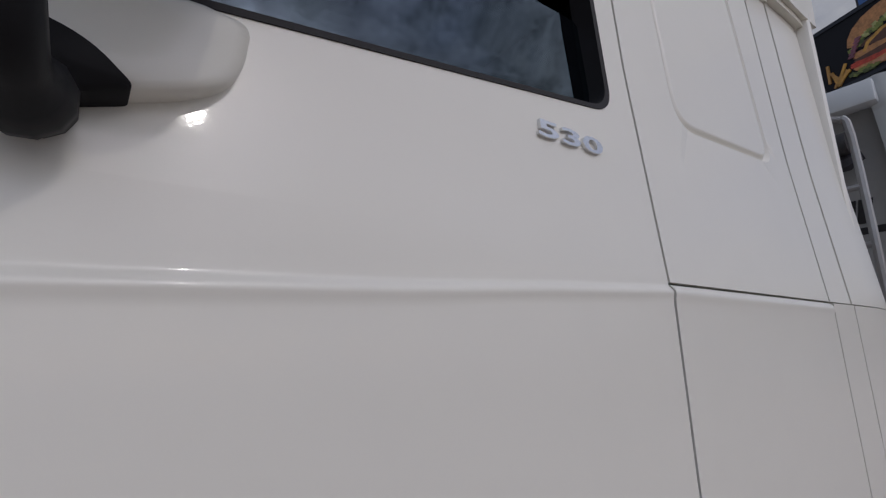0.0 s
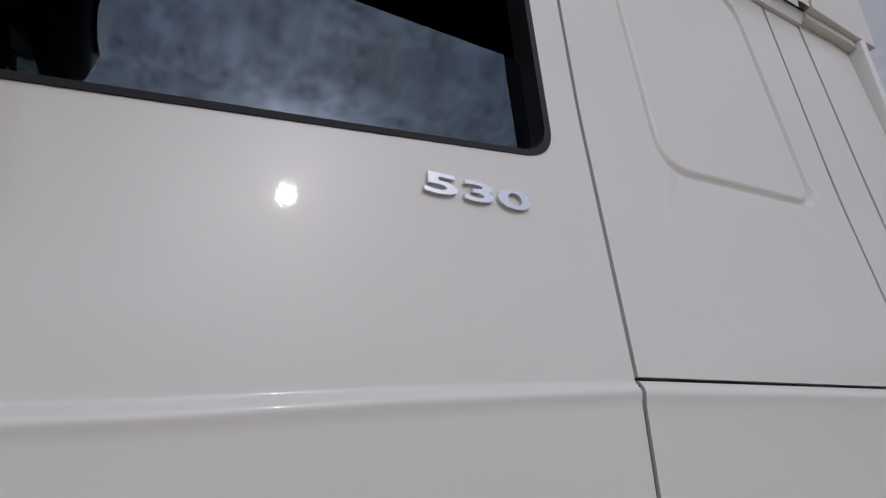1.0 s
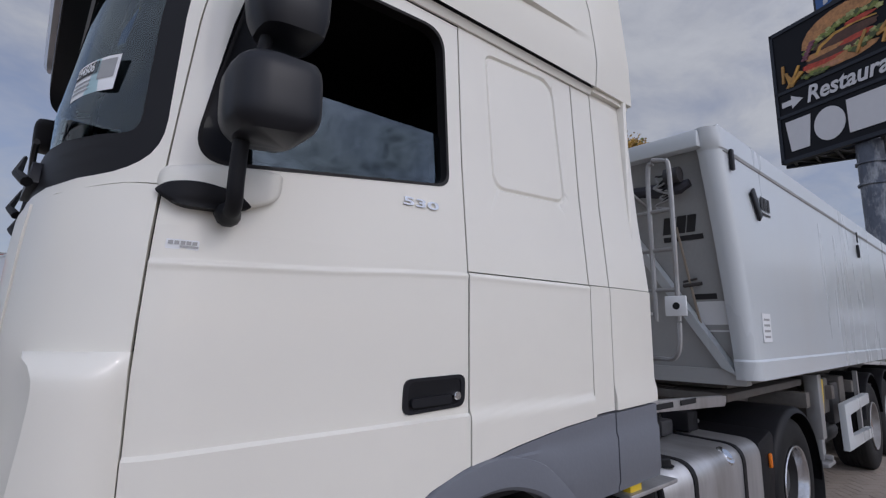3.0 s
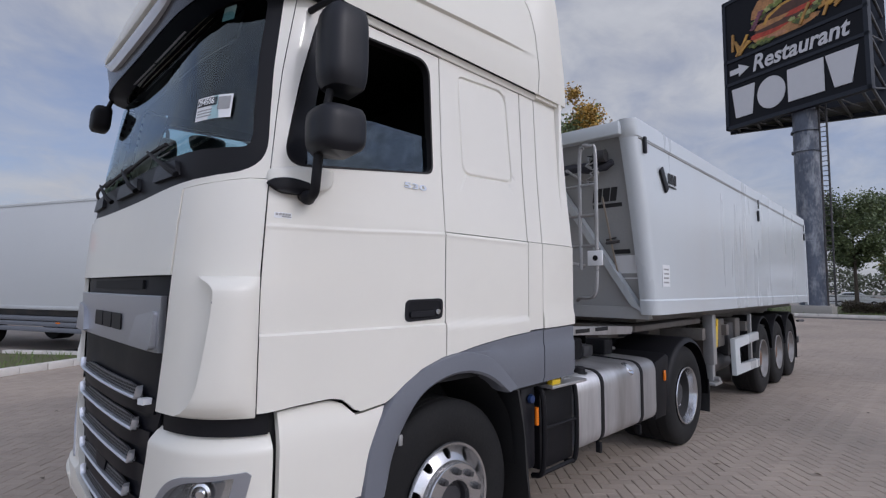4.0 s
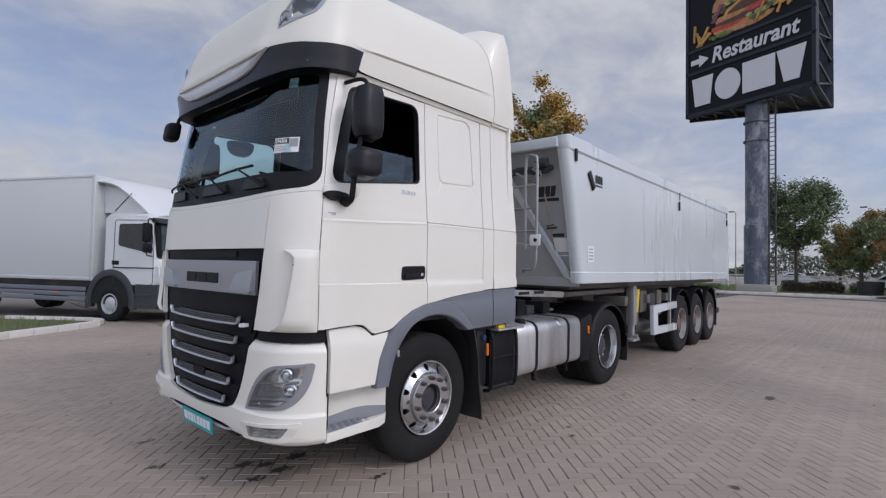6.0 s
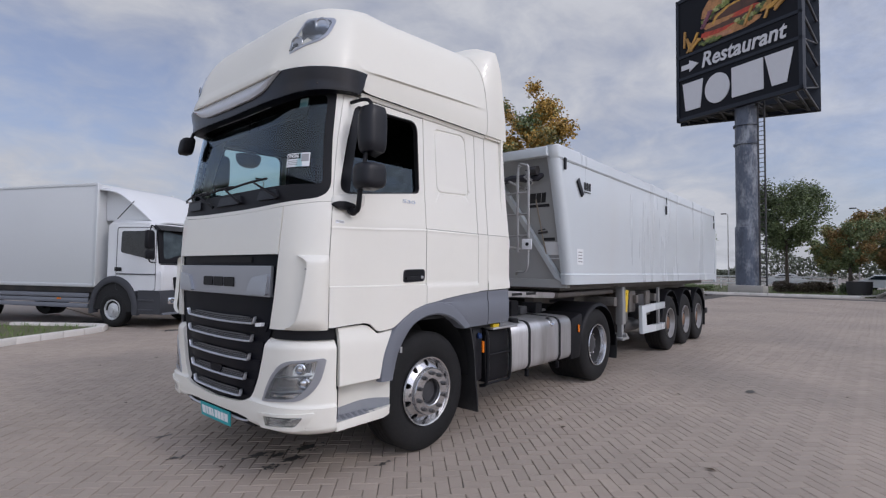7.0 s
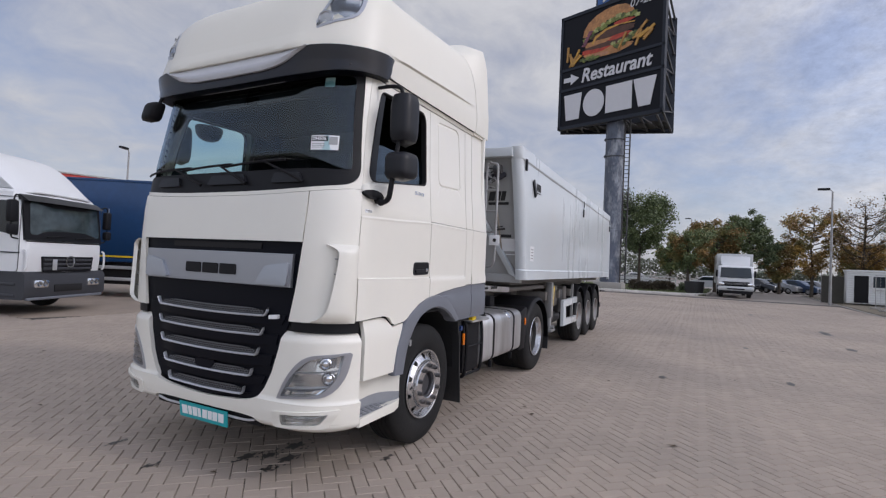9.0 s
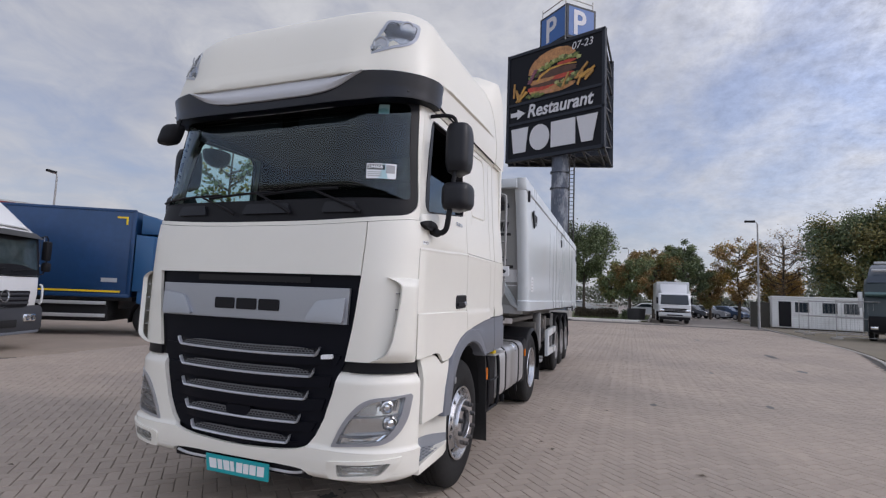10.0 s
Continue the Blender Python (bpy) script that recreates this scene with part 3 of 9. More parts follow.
def cab_sides(flip):
    """Sleeper side: stamped panel, two narrow fairing strips, the panels below the shoulder."""
    s = -1 if flip else 1

    def plain(name, x0, x1, lo, hi, nz=8, f=None, run_back=0.0):
        bm = B()
        us = span(cx(x0 + 0.003), cx(x1 - 0.003), 10)
        lo_f = lo if callable(lo) else (lambda x: lo)

        def g(u, v):
            x = float(np.interp(u, RUN, PLAN_X))
            return u + run_back * (1 - v) * max(0, (x - x0) / (x1 - x0)), lo_f(x) + (hi - lo_f(x)) * v

        panel(bm, us, nz if isinstance(nz, list) else span(0, 1, nz), g, f, flip=flip)
        return part(name, bm, WHITE, truck)

    stamp = rounded([(cx(0.075), 2.225), (cx(0.535), 2.245), (cx(0.50), 2.83), (cx(0.06), 2.805)], [0.07, 0.05, 0.09, 0.05], 6)
    cen = Vector((sum(p[0] for p in stamp) / len(stamp), sum(p[1] for p in stamp) / len(stamp)))
    def sunk(c, z):
        d = Vector((c, z)) - cen
        full = meets(stamp, cen, math.atan2(d.y, d.x)) or 1
        q = d.length / full
        return UP - 0.011 * min(1, max(0, (1 - q) / 0.025)) + 0.010 * min(1, max(0, (0.965 - q) / 0.03))

    bm = B()
    outer = [(cx(-0.083), 1.8975), (cx(0.637), 1.8975), (cx(0.637), 2.86), (cx(-0.083), 2.86)]
    ring(bm, outer, stamp, lambda c, z: skin(s * c, z, UP), 3, 72, None, lambda c, z: skin(s * c, z, -0.035))
    plate(bm, stamp, lambda c, z: skin(s * c, z, sunk(c, z)), 80)
    part("sleeper_panel", bm, WHITE, truck, "white stamped sleeper side panel")
    plain("fairing_strip", 0.643, 0.80, 1.8975, 2.865, f=lambda c, z: -0.006)
    plain("rear_fairing", 0.80, 1.15, 1.8975, 2.885, f=lambda c, z: -0.004 - 0.010 * max(0, (float(np.interp(c, RUN, PLAN_X)) - 0.95) / 0.2) ** 2, run_back=0.045)
    roll = lambda z: 0.0025 * math.exp(-((z - 1.878) / 0.008) ** 2) - 0.007 * max(0, (z - 1.881) / 0.012) ** 2
    fine_top = span(0, 0.95, 34) + [0.965, 0.972, 0.978, 0.983, 0.987, 0.991, 0.994, 0.997, 1.0]
    plain("sleeper_low_panel", -0.086, 0.643, LOW_EDGE, 1.893, fine_top, lambda c, z: 0.012 * min(max((1.425 - z) / 0.012, 0), 1) + roll(z))
    bm = B()
    grid(bm, [cx(-0.0915), cx(-0.080)], span(1.27, 1.888, 6), lambda c, z: skin(s * c, z, -0.005))
    part("joint_rubber", bm, CAVITY, truck, "black rubber in the joint behind the door")
    plain("fairing_low_strip", 0.643, 0.80, lambda x: LOW_EDGE(x) + 0.004, 1.893, 6, lambda c, z: 0.0)
    plain("rear_low_fairing", 0.80, 1.195, lambda x: LOW_EDGE(x) + 0.004, 1.893, 10, lambda c, z: (0.012 if z < 1.44 else 0.0) - 0.010 * max(0, (float(np.interp(c, RUN, PLAN_X)) - 0.95) / 0.2) ** 2)


cab_sides(False)
cab_sides(True)
# back wall of the cab
bm = B()
box(bm, (1.06, 0.03, 1.05), (1.10, 2.27, 2.95), 0.02)
part("cab_back", bm, WHITE, truck)

# ---- cab front ----
def cowl_dip(c, z):
    """The line between screen and flap hangs lower in the middle of the front."""
    sag = 0.056 * max(0, 1 - (abs(c) / 1.16) ** 3)
    return z - sag * min(1, max(0, (z - 1.66) / 0.34)) * min(1, max(0, (2.165 - z) / 0.10))


SCREEN = rounded([(cy(2.272), 2.055), (cy(0.022), 2.055), (cy(0.042), 2.90), (cy(2.25), 2.90)], [0.14, 0.14, 0.07, 0.07], 7)
bm = B()
outer = [(-cx(DOOR_F) + 0.004, 2.028), (cx(DOOR_F) - 0.004, 2.028), (cx(DOOR_F) - 0.004, 2.93), (-cx(DOOR_F) + 0.004, 2.93)]
ring(bm, outer, SCREEN, lambda c, z: skin(c, cowl_dip(c, min(z, 2.9)), -0.004), 3, 140, lambda c, z: skin(c, cowl_dip(c, min(z, 2.9)), -0.03), lambda c, z: skin(c, cowl_dip(c, min(z, 2.9)), -0.03))
part("windscreen_surround", bm, WHITE, truck, "white painted pillars round the windscreen")
# black cowl and printed edge of the screen
mid = Vector((0.0, 2.48))
inner = rounded([(cy(2.245), 2.155), (cy(0.055), 2.155), (cy(0.078), 2.835), (cy(2.212), 2.835)], [0.05, 0.05, 0.05, 0.05], 6)
bm = B()
ring(bm, SCREEN, inner, lambda c, z: skin(c, cowl_dip(c, min(z, 2.9)), -0.010), 3, 160, lambda c, z: skin(c, z, -0.02), lambda c, z: skin(c, cowl_dip(c, min(z, 2.9)), -0.03))
cowl = part("screen_edge", bm, BLACK, truck, "black printed windscreen edge and cowl")
for y0, y1 in ((0.35, 0.62), (0.86, 1.30), (1.62, 1.90)):
    bm = B()
    plate(bm, rounded([(cy(y1), 2.055), (cy(y0), 2.055), (cy(y0 + 0.03), 2.125), (cy(y1 - 0.03), 2.125)], 0.015, 3), lambda c, z: skin(c, z, 0.010), 2, lambda c, z: skin(c, z, -0.01))
    part("cowl_vent", bm, DARK, cowl)
bm = B()
plate(bm, [(p[0] * 1.003, p[1]) for p in inner], lambda c, z: skin(c, z, -0.012), 6)
screen = part("windscreen", bm, SCREEN_GLASS, truck, "greenish windscreen mirroring the sky")
screen.visible_shadow = False
turn_to(screen, (-1, 0, 0))
# wipers
for y0, z0, y1, z1 in ((2.12, 2.165, 1.52, 2.195), (1.62, 2.175, 1.02, 2.205), (1.12, 2.185, 0.50, 2.215)):
    bm = B()
    base = skin(cy(y1 - 0.16), 2.055, 0.015)
    tip = skin(cy((y0 + y1) / 2 - 0.12), (z0 + z1) / 2 + 0.012, 0.03)
    tube(bm, [base, base + (tip - base) * 0.12 + Vector((-0.02, 0, 0.01)), tip], [0.014, 0.011, 0.006], 8)
    w = part("wiper_arm", bm, BLACK, truck)
    bm = B()
    tube(bm, [skin(cy(y0 + (y1 - y0) * k / 8), z0 + (z1 - z0) * k / 8 + 0.008 * math.sin(k / 8 * math.pi), 0.012) for k in range(9)], 0.009, 6)
    part("wiper_blade", bm, BLACK, w)
# front flap above the grille
bm = B()
panel(bm, span(0, 1, 24), span(1.648, 2.024, 8), lambda u, v: (cy(1.15 + (0.835 + 0.02 * (v - 1.64) / 0.38) * (1 - 2 * u)), cowl_dip(cy(1.15 + 0.845 * (1 - 2 * u)), v)), lambda c, z: 0.004 - 0.006 * max(0, (z - 1.98) / 0.044) ** 2)
part("front_flap", bm, WHITE, truck, "white service flap over the grille")


HEAD_OUT = rounded([(0.702, 0.598), (1.069, 0.632), (1.184, 0.75), (1.225, 0.925), (0.898, 0.898), (0.772, 0.755)], [0.012, 0.10, 0.12, 0.012, 0.10, 0.10], 7)
HEAD_IN = rounded([(0.735, 0.618), (1.017, 0.642), (1.127, 0.755), (1.163, 0.906), (0.932, 0.880), (0.804, 0.755)], [0.012, 0.08, 0.10, 0.012, 0.08, 0.08], 7)
FOG_IN = rounded([(0.762, 0.506), (1.08, 0.527), (1.024, 0.452), (0.771, 0.434)], [0.012, 0.012, 0.03, 0.02], 4)
FOG_OUT = rounded([(0.698, 0.520), (1.156, 0.558), (1.08, 0.428), (0.709, 0.412)], [0.02, 0.02, 0.05, 0.03], 4)
CUT_HEAD = [((a[0] + b[0]) / 2, (a[1] + b[1]) / 2) for a, b in zip(HEAD_OUT, HEAD_IN)]
CUT_FOG = [((a[0] + b[0]) / 2, (a[1] + b[1]) / 2) for a, b in zip(FOG_OUT, FOG_IN)]


def front_corner(flip):
    """Corner panel with its air deflector, beside grille and flap."""
    s = -1 if flip else 1
    HW = table([(0.522, 0.0), (0.530, 0.20), (0.542, 0.36), (0.556, 0.45), (0.572, 0.505), (0.588, 0.535), (0.652, 0.588), (0.756, 0.640), (0.92, 0.690), (1.04, 0.715), (1.10, 0.755), (1.34, 0.80), (1.64, 0.835), (2.03, 0.855)])
    bm = B()
    panel(bm, span(0, 1, 16), span(1.115, 2.024, 14), lambda u, v: (cx(DOOR_F) - 0.006 + (cy(1.15 - HW(v) - 0.006) - cx(DOOR_F) + 0.006) * u, cowl_dip(cx(DOOR_F) + (cy(1.15 - HW(v)) - cx(DOOR_F)) * u, v)), lambda c, z: 0.0, flip=flip)
    p = part("corner_panel", bm, WHITE, truck)
    bm = B()
    EDGE = table([(1.12, 0.235), (1.14, 0.185), (1.17, 0.15), (1.22, 0.128), (1.35, 0.112), (1.5, 0.098), (1.58, 0.094), (1.61, 0.104), (1.642, 0.155)])

    def off(c, z):
        t = (c - cy(EDGE(z))) / (cx(DOOR_F) - cy(EDGE(z)))
        k = min(max((1.645 - z) / 0.05, 0), 1) * min(max((z - 1.118) / 0.06, 0), 1)
        return 0.003 + 0.058 * k**0.5 * (1 - t**3.0)

    panel(bm, span(0, 1, 14), [1.12, 1.13, 1.14, 1.155, 1.17, 1.2, 1.25, 1.3, 1.36, 1.42, 1.48, 1.53, 1.56, 1.585, 1.6, 1.615, 1.63, 1.642], lambda u, v: (cy(EDGE(v)) + (cx(DOOR_F) - 0.004 - cy(EDGE(v))) * u, v), off, 0.03, flip)
    part("air_deflector", bm, WHITE, p, "white corner air deflector")
    for z in (1.24, 1.34, 1.44, 1.54):
        bm = B()
        panel(bm, span(cy(0.11), cx(-1.10), 4), [z, z + 0.008], None, lambda c, z: 0.022, 0.02, flip)
        part("deflector_vane", bm, GALV, p)
    # bumper corner with its lamp
    bm = B()
    zs = [0.385, 0.39, 0.40, 0.42, 0.436, 0.444, 0.449, 0.454, 0.46, 0.48, 0.505, 0.519, 0.524, 0.530, 0.536, 0.542, 0.549, 0.556, 0.564, 0.572, 0.580, 0.588, 0.60] + [0.612 + 0.0133 * q for q in range(28)] + [0.985, 1.0, 1.03, 1.045, 1.052]

    def bo(c, z):
        low = 0.022 * min(max((0.592 - z) / 0.012, 0), 1)
        return low - 0.05 * max(0, (0.43 - z) / 0.04) ** 1.5 - 0.055 * max(0, (z - 0.985) / 0.067) ** 1.6

    def bf(u, v):
        hw = HW(v) if v > 0.52 else table([(0.385, 0.58), (0.43, 0.555), (0.444, 0.52), (0.449, 0.44), (0.454, 0.0)])(v)
        return cx(-1.005) + (cy(1.15 - hw - (0.004 if hw > 0.02 else 0.0)) - cx(-1.005)) * u, v

    panel(bm, span(0, 1, 40), zs, bf, bo, 0.03, flip)
    # openings for head and fog lamp
    for edge in (CUT_HEAD, CUT_FOG):
        mid = sum((Vector(p) for p in edge), Vector((0, 0))) / len(edge)
        hole = []
        for fc_ in bm.faces:
            q = fc_.calc_center_median()
            if s * (YC - q.y) < 0.5:
                continue
            cc = float(np.interp(abs(YC - q.y) / 1.0, PLAN_D[:401], RUN[:401])) if q.x < -1.15 else cx(q.x)
            d = Vector((cc, q.z)) - mid
            if d.length < 0.98 * meets(edge, mid, math.atan2(d.y, d.x)):
                hole.append(fc_)
        bmesh.ops.delete(bm, geom=hole, context="FACES")
    b = part("bumper_corner", bm, WHITE, truck, "white bumper corner")
    # headlamp: grey surround, reflector, lens
    lamp = HEAD_OUT
    inner_lamp = HEAD_IN
    bm = B()
    ring(bm, lamp, inner_lamp, lambda c, z: skin(s * c, z, bo(c, z) + 0.007), 2, 72, lambda c, z: skin(s * c, z, bo(c, z) - 0.03), lambda c, z: skin(s * c, z, bo(c, z) - 0.01))
    hl = part("headlamp", bm, SILVER, b, "grey bezel of the clear headlamp")
    tri = lambda q: abs((q % 1.0) * 2 - 1)
    bm = B()
    plate(bm, inner_lamp, lambda c, z: skin(s * c, z, bo(c, z) - 0.028 + 0.006 * tri(c * 2.2 + z) + 0.010 * tri(z * 5.2)), 16)
    part("reflector", bm, HEADCHROME, hl, "chrome lamp reflector", angle=12)
    for c0, z0, r in ((1.043, 0.848, 0.040), (1.069, 0.752, 0.046)):
        bm = B()
        q = skin(s * c0, z0, bo(c0, z0) - 0.016)
        n = (skin(s * c0, z0, bo(c0, z0) + 0.02) - q).normalized()
        t = n.orthogonal().normalized()
        w = n.cross(t)
        lathe(bm, [(0.0, 0.026), (r * 0.4, 0.022), (r * 0.72, 0.004), (r * 0.78, 0.022), (r, 0.016), (r * 1.1, -0.01)], lambda u, v, h: q + t * u + w * v + n * h, 24)
        part("projector", bm, CHROME, hl, "round chrome projector lamp")
    for pts in ([(0.817, 0.772), (1.121, 0.795), (1.125, 0.808), (0.823, 0.785)], [(0.746, 0.660), (1.064, 0.690), (1.069, 0.700), (0.754, 0.670)]):
        bm = B()
        plate(bm, pts, lambda c, z: skin(s * c, z, bo(c, z) - 0.002), 2, lambda c, z: skin(s * c, z, bo(c, z) - 0.03))
        part("lamp_divider", bm, SILVER, hl)
    bm = B()
    plate(bm, rounded([(0.953, 0.80), (1.106, 0.815), (1.127, 0.89), (0.985, 0.868)], 0.02, 3), lambda c, z: skin(s * c, z, bo(c, z) - 0.020 + 0.002 * math.sin(c * 200)), 3, lambda c, z: skin(s * c, z, bo(c, z) - 0.03))
    part("lamp_shade", bm, DIMCHROME, hl, "upper lamp chamber")
    bm = B()
    plate(bm, [(0.746, 0.625), (1.001, 0.648), (1.049, 0.685), (0.76, 0.660)], lambda c, z: skin(s * c, z, bo(c, z) - 0.010 + 0.005 * tri(c * 22)), 8, lambda c, z: skin(s * c, z, bo(c, z) - 0.03))
    part("flasher", bm, REFLECTOR, hl, "bright fluted flasher reflector", angle=12)
    bm = B()
    plate(bm, inner_lamp, lambda c, z: skin(s * c, z, bo(c, z) + 0.006), 5)
    ln = part("lens", bm, LENS, hl, "clear lamp cover")
    ln.visible_shadow = False
    turn_to(ln, (-1, -0.3 * s, 0))
    # fog lamp in its moulded frame
    fog = FOG_IN
    big = FOG_OUT
    bm = B()
    ring(bm, big, fog, lambda c, z: skin(s * c, z, 0.026 + 0.010 * min(1, max(0, (z - 0.47) / 0.05))), 3, 60, lambda c, z: skin(s * c, z, -0.01), lambda c, z: skin(s * c, z, 0.016))
    fl = part("fog_lamp", bm, WHITE, b, "white frame of the fog lamp")
    bm = B()
    plate(bm, fog, lambda c, z: skin(s * c, z, -0.006 + 0.016 * tri(c * 5) + 0.008 * tri(z * 12)), 12)
    part("fog_reflector", bm, HEADCHROME, fl, "chrome fog lamp reflector", smooth=False)
    bm = B()
    plate(bm, fog, lambda c, z: skin(s * c, z, 0.024), 3)
    ln = part("fog_lens", bm, LENS, fl)
    ln.visible_shadow = False
    turn_to(ln, (-1, -0.3 * s, 0))
    # black slot between bumper and corner panel
    bm = B()
    panel(bm, span(cx(-1.02), cy(0.36), 10), [1.045, 1.08, 1.125], None, lambda c, z: -0.022, 0.02, flip)
    part("slot", bm, BLACK, b)
    # sill cover behind the bumper, down to the step
    bm = B()

    def lf(u, v):
        top = LOW_EDGE(-1.0 + 0.52 * u) - 0.010
        xr = table([(0.70, -0.61), (0.91, -0.565), (1.07, -0.475), (1.15, -0.44)])(0.72 + (top - 0.72) * v)
        x = -0.985 + (xr + 0.985) * u
        return cx(x), 0.715 + 0.0 * u + (LOW_EDGE(x) - 0.008 - 0.715) * v

    panel(bm, span(0, 1, 20), [0, 0.1, 0.3, 0.5, 0.7, 0.8, 0.86, 0.92, 0.96, 1.0], lf, lambda c, z: 0.014 - 0.035 * max(0, (z - 0.98) / 0.15) ** 1.5, 0.03, flip)
    part("sill_cover", bm, WHITE, truck, "white sill cover ahead of the wheel arch")


front_corner(False)
front_corner(True)

# ---- grille ----
HWG = table([(0.522, 0.02), (0.530, 0.20), (0.542, 0.36), (0.556, 0.45), (0.572, 0.505), (0.588, 0.535), (0.652, 0.588), (0.756, 0.640), (0.92, 0.690), (1.04, 0.715), (1.10, 0.755), (1.34, 0.80), (1.64, 0.835)])
bm = B()
panel(bm, span(-1, 1, 24), [0.523, 0.53, 0.542, 0.556, 0.572, 0.59, 0.62, 0.68, 0.74, 0.82, 0.9, 1.0, 1.1, 1.25, 1.4, 1.55, 1.643], lambda u, v: (cy(1.15 - u * (HWG(v) - 0.004)), v), lambda c, z: -0.028, 0.01)
grille = part("grille", bm, GRILLE, truck, "black louvred grille with five bright strips")
mesh_mat = surf("grille_mesh", (0.14, 0.144, 0.155), 0.4, metal=0.5, vary=0.2, scale=6.0, fine=90.0, bump=0.1)
SLATS = ((1.168, 0.585), (1.035, 0.555), (0.893, 0.52), (0.745, 0.47), (0.612, 0.405))
for k, (z, hw) in enumerate(SLATS):
    # blade: a black fold standing out under each bright strip, running out towards its ends
    bm = B()
    nz = SLATS[k + 1][0] if k < 4 else 0.50
    low = nz + 0.05 if k < 4 else 0.548
    wide = lambda v: HWG(v - 0.022) - 0.035
    swell = lambda c: max(0, 1 - (abs(c) / hw) ** 5) if abs(c) < hw else 0.0
    panel(bm, span(-1, 1, 32), [z - 0.022, z - 0.03, (z + low) / 2, low + 0.007, low], lambda u, v, w=wide: (cy(1.15 - u * w(v)), v - 0.02 * (1 - abs(u) ** 2.5)), lambda c, v, a=z, b=nz, f=swell: -0.018 + (0.014 + 0.014 * math.sin(math.pi * min(max((a - v) / (a - b), 0.05), 0.95))) * f(c), 0.012)
    part("louvre", bm, GRILLE, grille)
    # mesh between the strip and the fold above, narrowing at its ends
    tall = lambda u: 0.046 * (1 - abs(u) ** 8) + 0.004
    sag = lambda u: 0.014 * (1 - abs(u) ** 2)
    bm = B()
    grid(bm, span(-0.97, 0.97, 30), [0.0, 1.0], lambda u, t: skin(cy(1.15 - u * hw), z - 0.030 - sag(u) + t * tall(u), -0.006), lambda u, t: skin(cy(1.15 - u * hw), z - 0.030 - sag(u) + t * tall(u), -0.016))
    part("mesh_insert", bm, mesh_mat, grille, "silvery honeycomb mesh")
    for r in range(3):
        bm = B()
        for j in range(int(hw * 2 / 0.027)):
            y = 1.15 - hw * 0.95 + 0.027 * j + 0.0135 * (r % 2)
            u = (1.15 - y) / hw
            if abs(u) > 0.95:
                continue
            q = skin(cy(y), z - 0.022 + 0.0145 * r - sag(u), -0.0052)
            ringv = [bm.verts.new(q + Vector((0, 0.0116 * math.cos(a), 0.0064 * math.sin(a)))) for a in (i * math.pi / 3 for i in range(6))]
            bm.faces.new(ringv)
        part("mesh_strip", bm, CAVITY, grille)
    # bright strip, its ends turned up
    bm = B()
    line = []
    for j in range(-60, 61):
        u = math.sin(j / 60 * math.pi / 2)
        line.append((1.15 - u * hw, z - 0.030 - 0.014 * (1 - abs(u) ** 2) + (0.046 * max(0, (abs(u) - 0.945) / 0.055) ** 1.6)))
    rows = []
    for dz, off in ((-0.007, -0.01), (-0.007, 0.012), (0.0, 0.017), (0.006, 0.010), (0.006, -0.01)):
        rows.append([bm.verts.new(skin(cy(y), zz + dz, off)) for y, zz in line])
    for a, b in zip(rows, rows[1:]):
        for j in range(len(line) - 1):
            bm.faces.new((a[j], a[j + 1], b[j + 1], b[j]))
    part("bright_strip", bm, STRIP, grille, "satin metal strip")
bm = B()
plate(bm, rounded([(cy(0.545), 1.118), (cy(0.475), 1.124), (cy(0.475), 1.150), (cy(0.545), 1.144)], 0.004, 2), lambda c, z: skin(c, z, 0.014), 1, lambda c, z: skin(c, z, -0.02))
part("maker_tag", bm, PAPER, grille)
bm = B()
plate(bm, rounded([(cy(1.26), 0.708), (cy(1.10), 0.708), (cy(1.06), 0.770), (cy(1.28), 0.770)], 0.02, 3), lambda c, z: skin(c, z, 0.002), 2, lambda c, z: skin(c, z, -0.02))
part("sensor_cover", bm, GRILLE, grille, "black sensor cover between the mesh halves")
bm = B()
panel(bm, span(-0.30, 0.30, 16), [0.449, 0.455, 0.47, 0.50, 0.519, 0.5255], lambda u, v: (u, v - (0.004 * (abs(u) / 0.3) ** 2 if v > 0.52 else 0.0)), lambda c, z: 0.0232 - 0.002 * (abs(c) / 0.3) ** 6, 0.02)
part("bumper_middle", bm, WHITE, truck, "white middle of the bumper")
# silver plate with raised wings and dark emblem blocks
bm = B()
panel(bm, span(cy(1.925), cy(0.375), 20), [1.338, 1.342, 1.40, 1.46, 1.52, 1.560, 1.564], lambda u, v: (u * (1 - 0.012 * (1.564 - v) / 0.22), v), lambda c, z: 0.006 - 0.004 * (1 if z in (1.338, 1.564) else 0), 0.026)
sp = part("silver_plate", bm, SILVER, grille, "satin silver plate with raised wings")
for sgn in (1, -1):
    bm = B()
    ws = [(cy(1.15 + sgn * 0.47), 1.350), (cy(1.15 + sgn * 0.745), 1.350), (cy(1.15 + sgn * 0.755), 1.505), (cy(1.15 + sgn * 0.55), 1.478)]
    plate(bm, rounded(ws if sgn < 0 else ws[::-1], 0.02, 3), lambda c, z: skin(c, z, 0.020 + 0.010 * min(1, max(0, (1.50 - z) / 0.14))), 3, lambda c, z: skin(c, z, 0.004))
    part("raised_wing", bm, SILVER, sp)
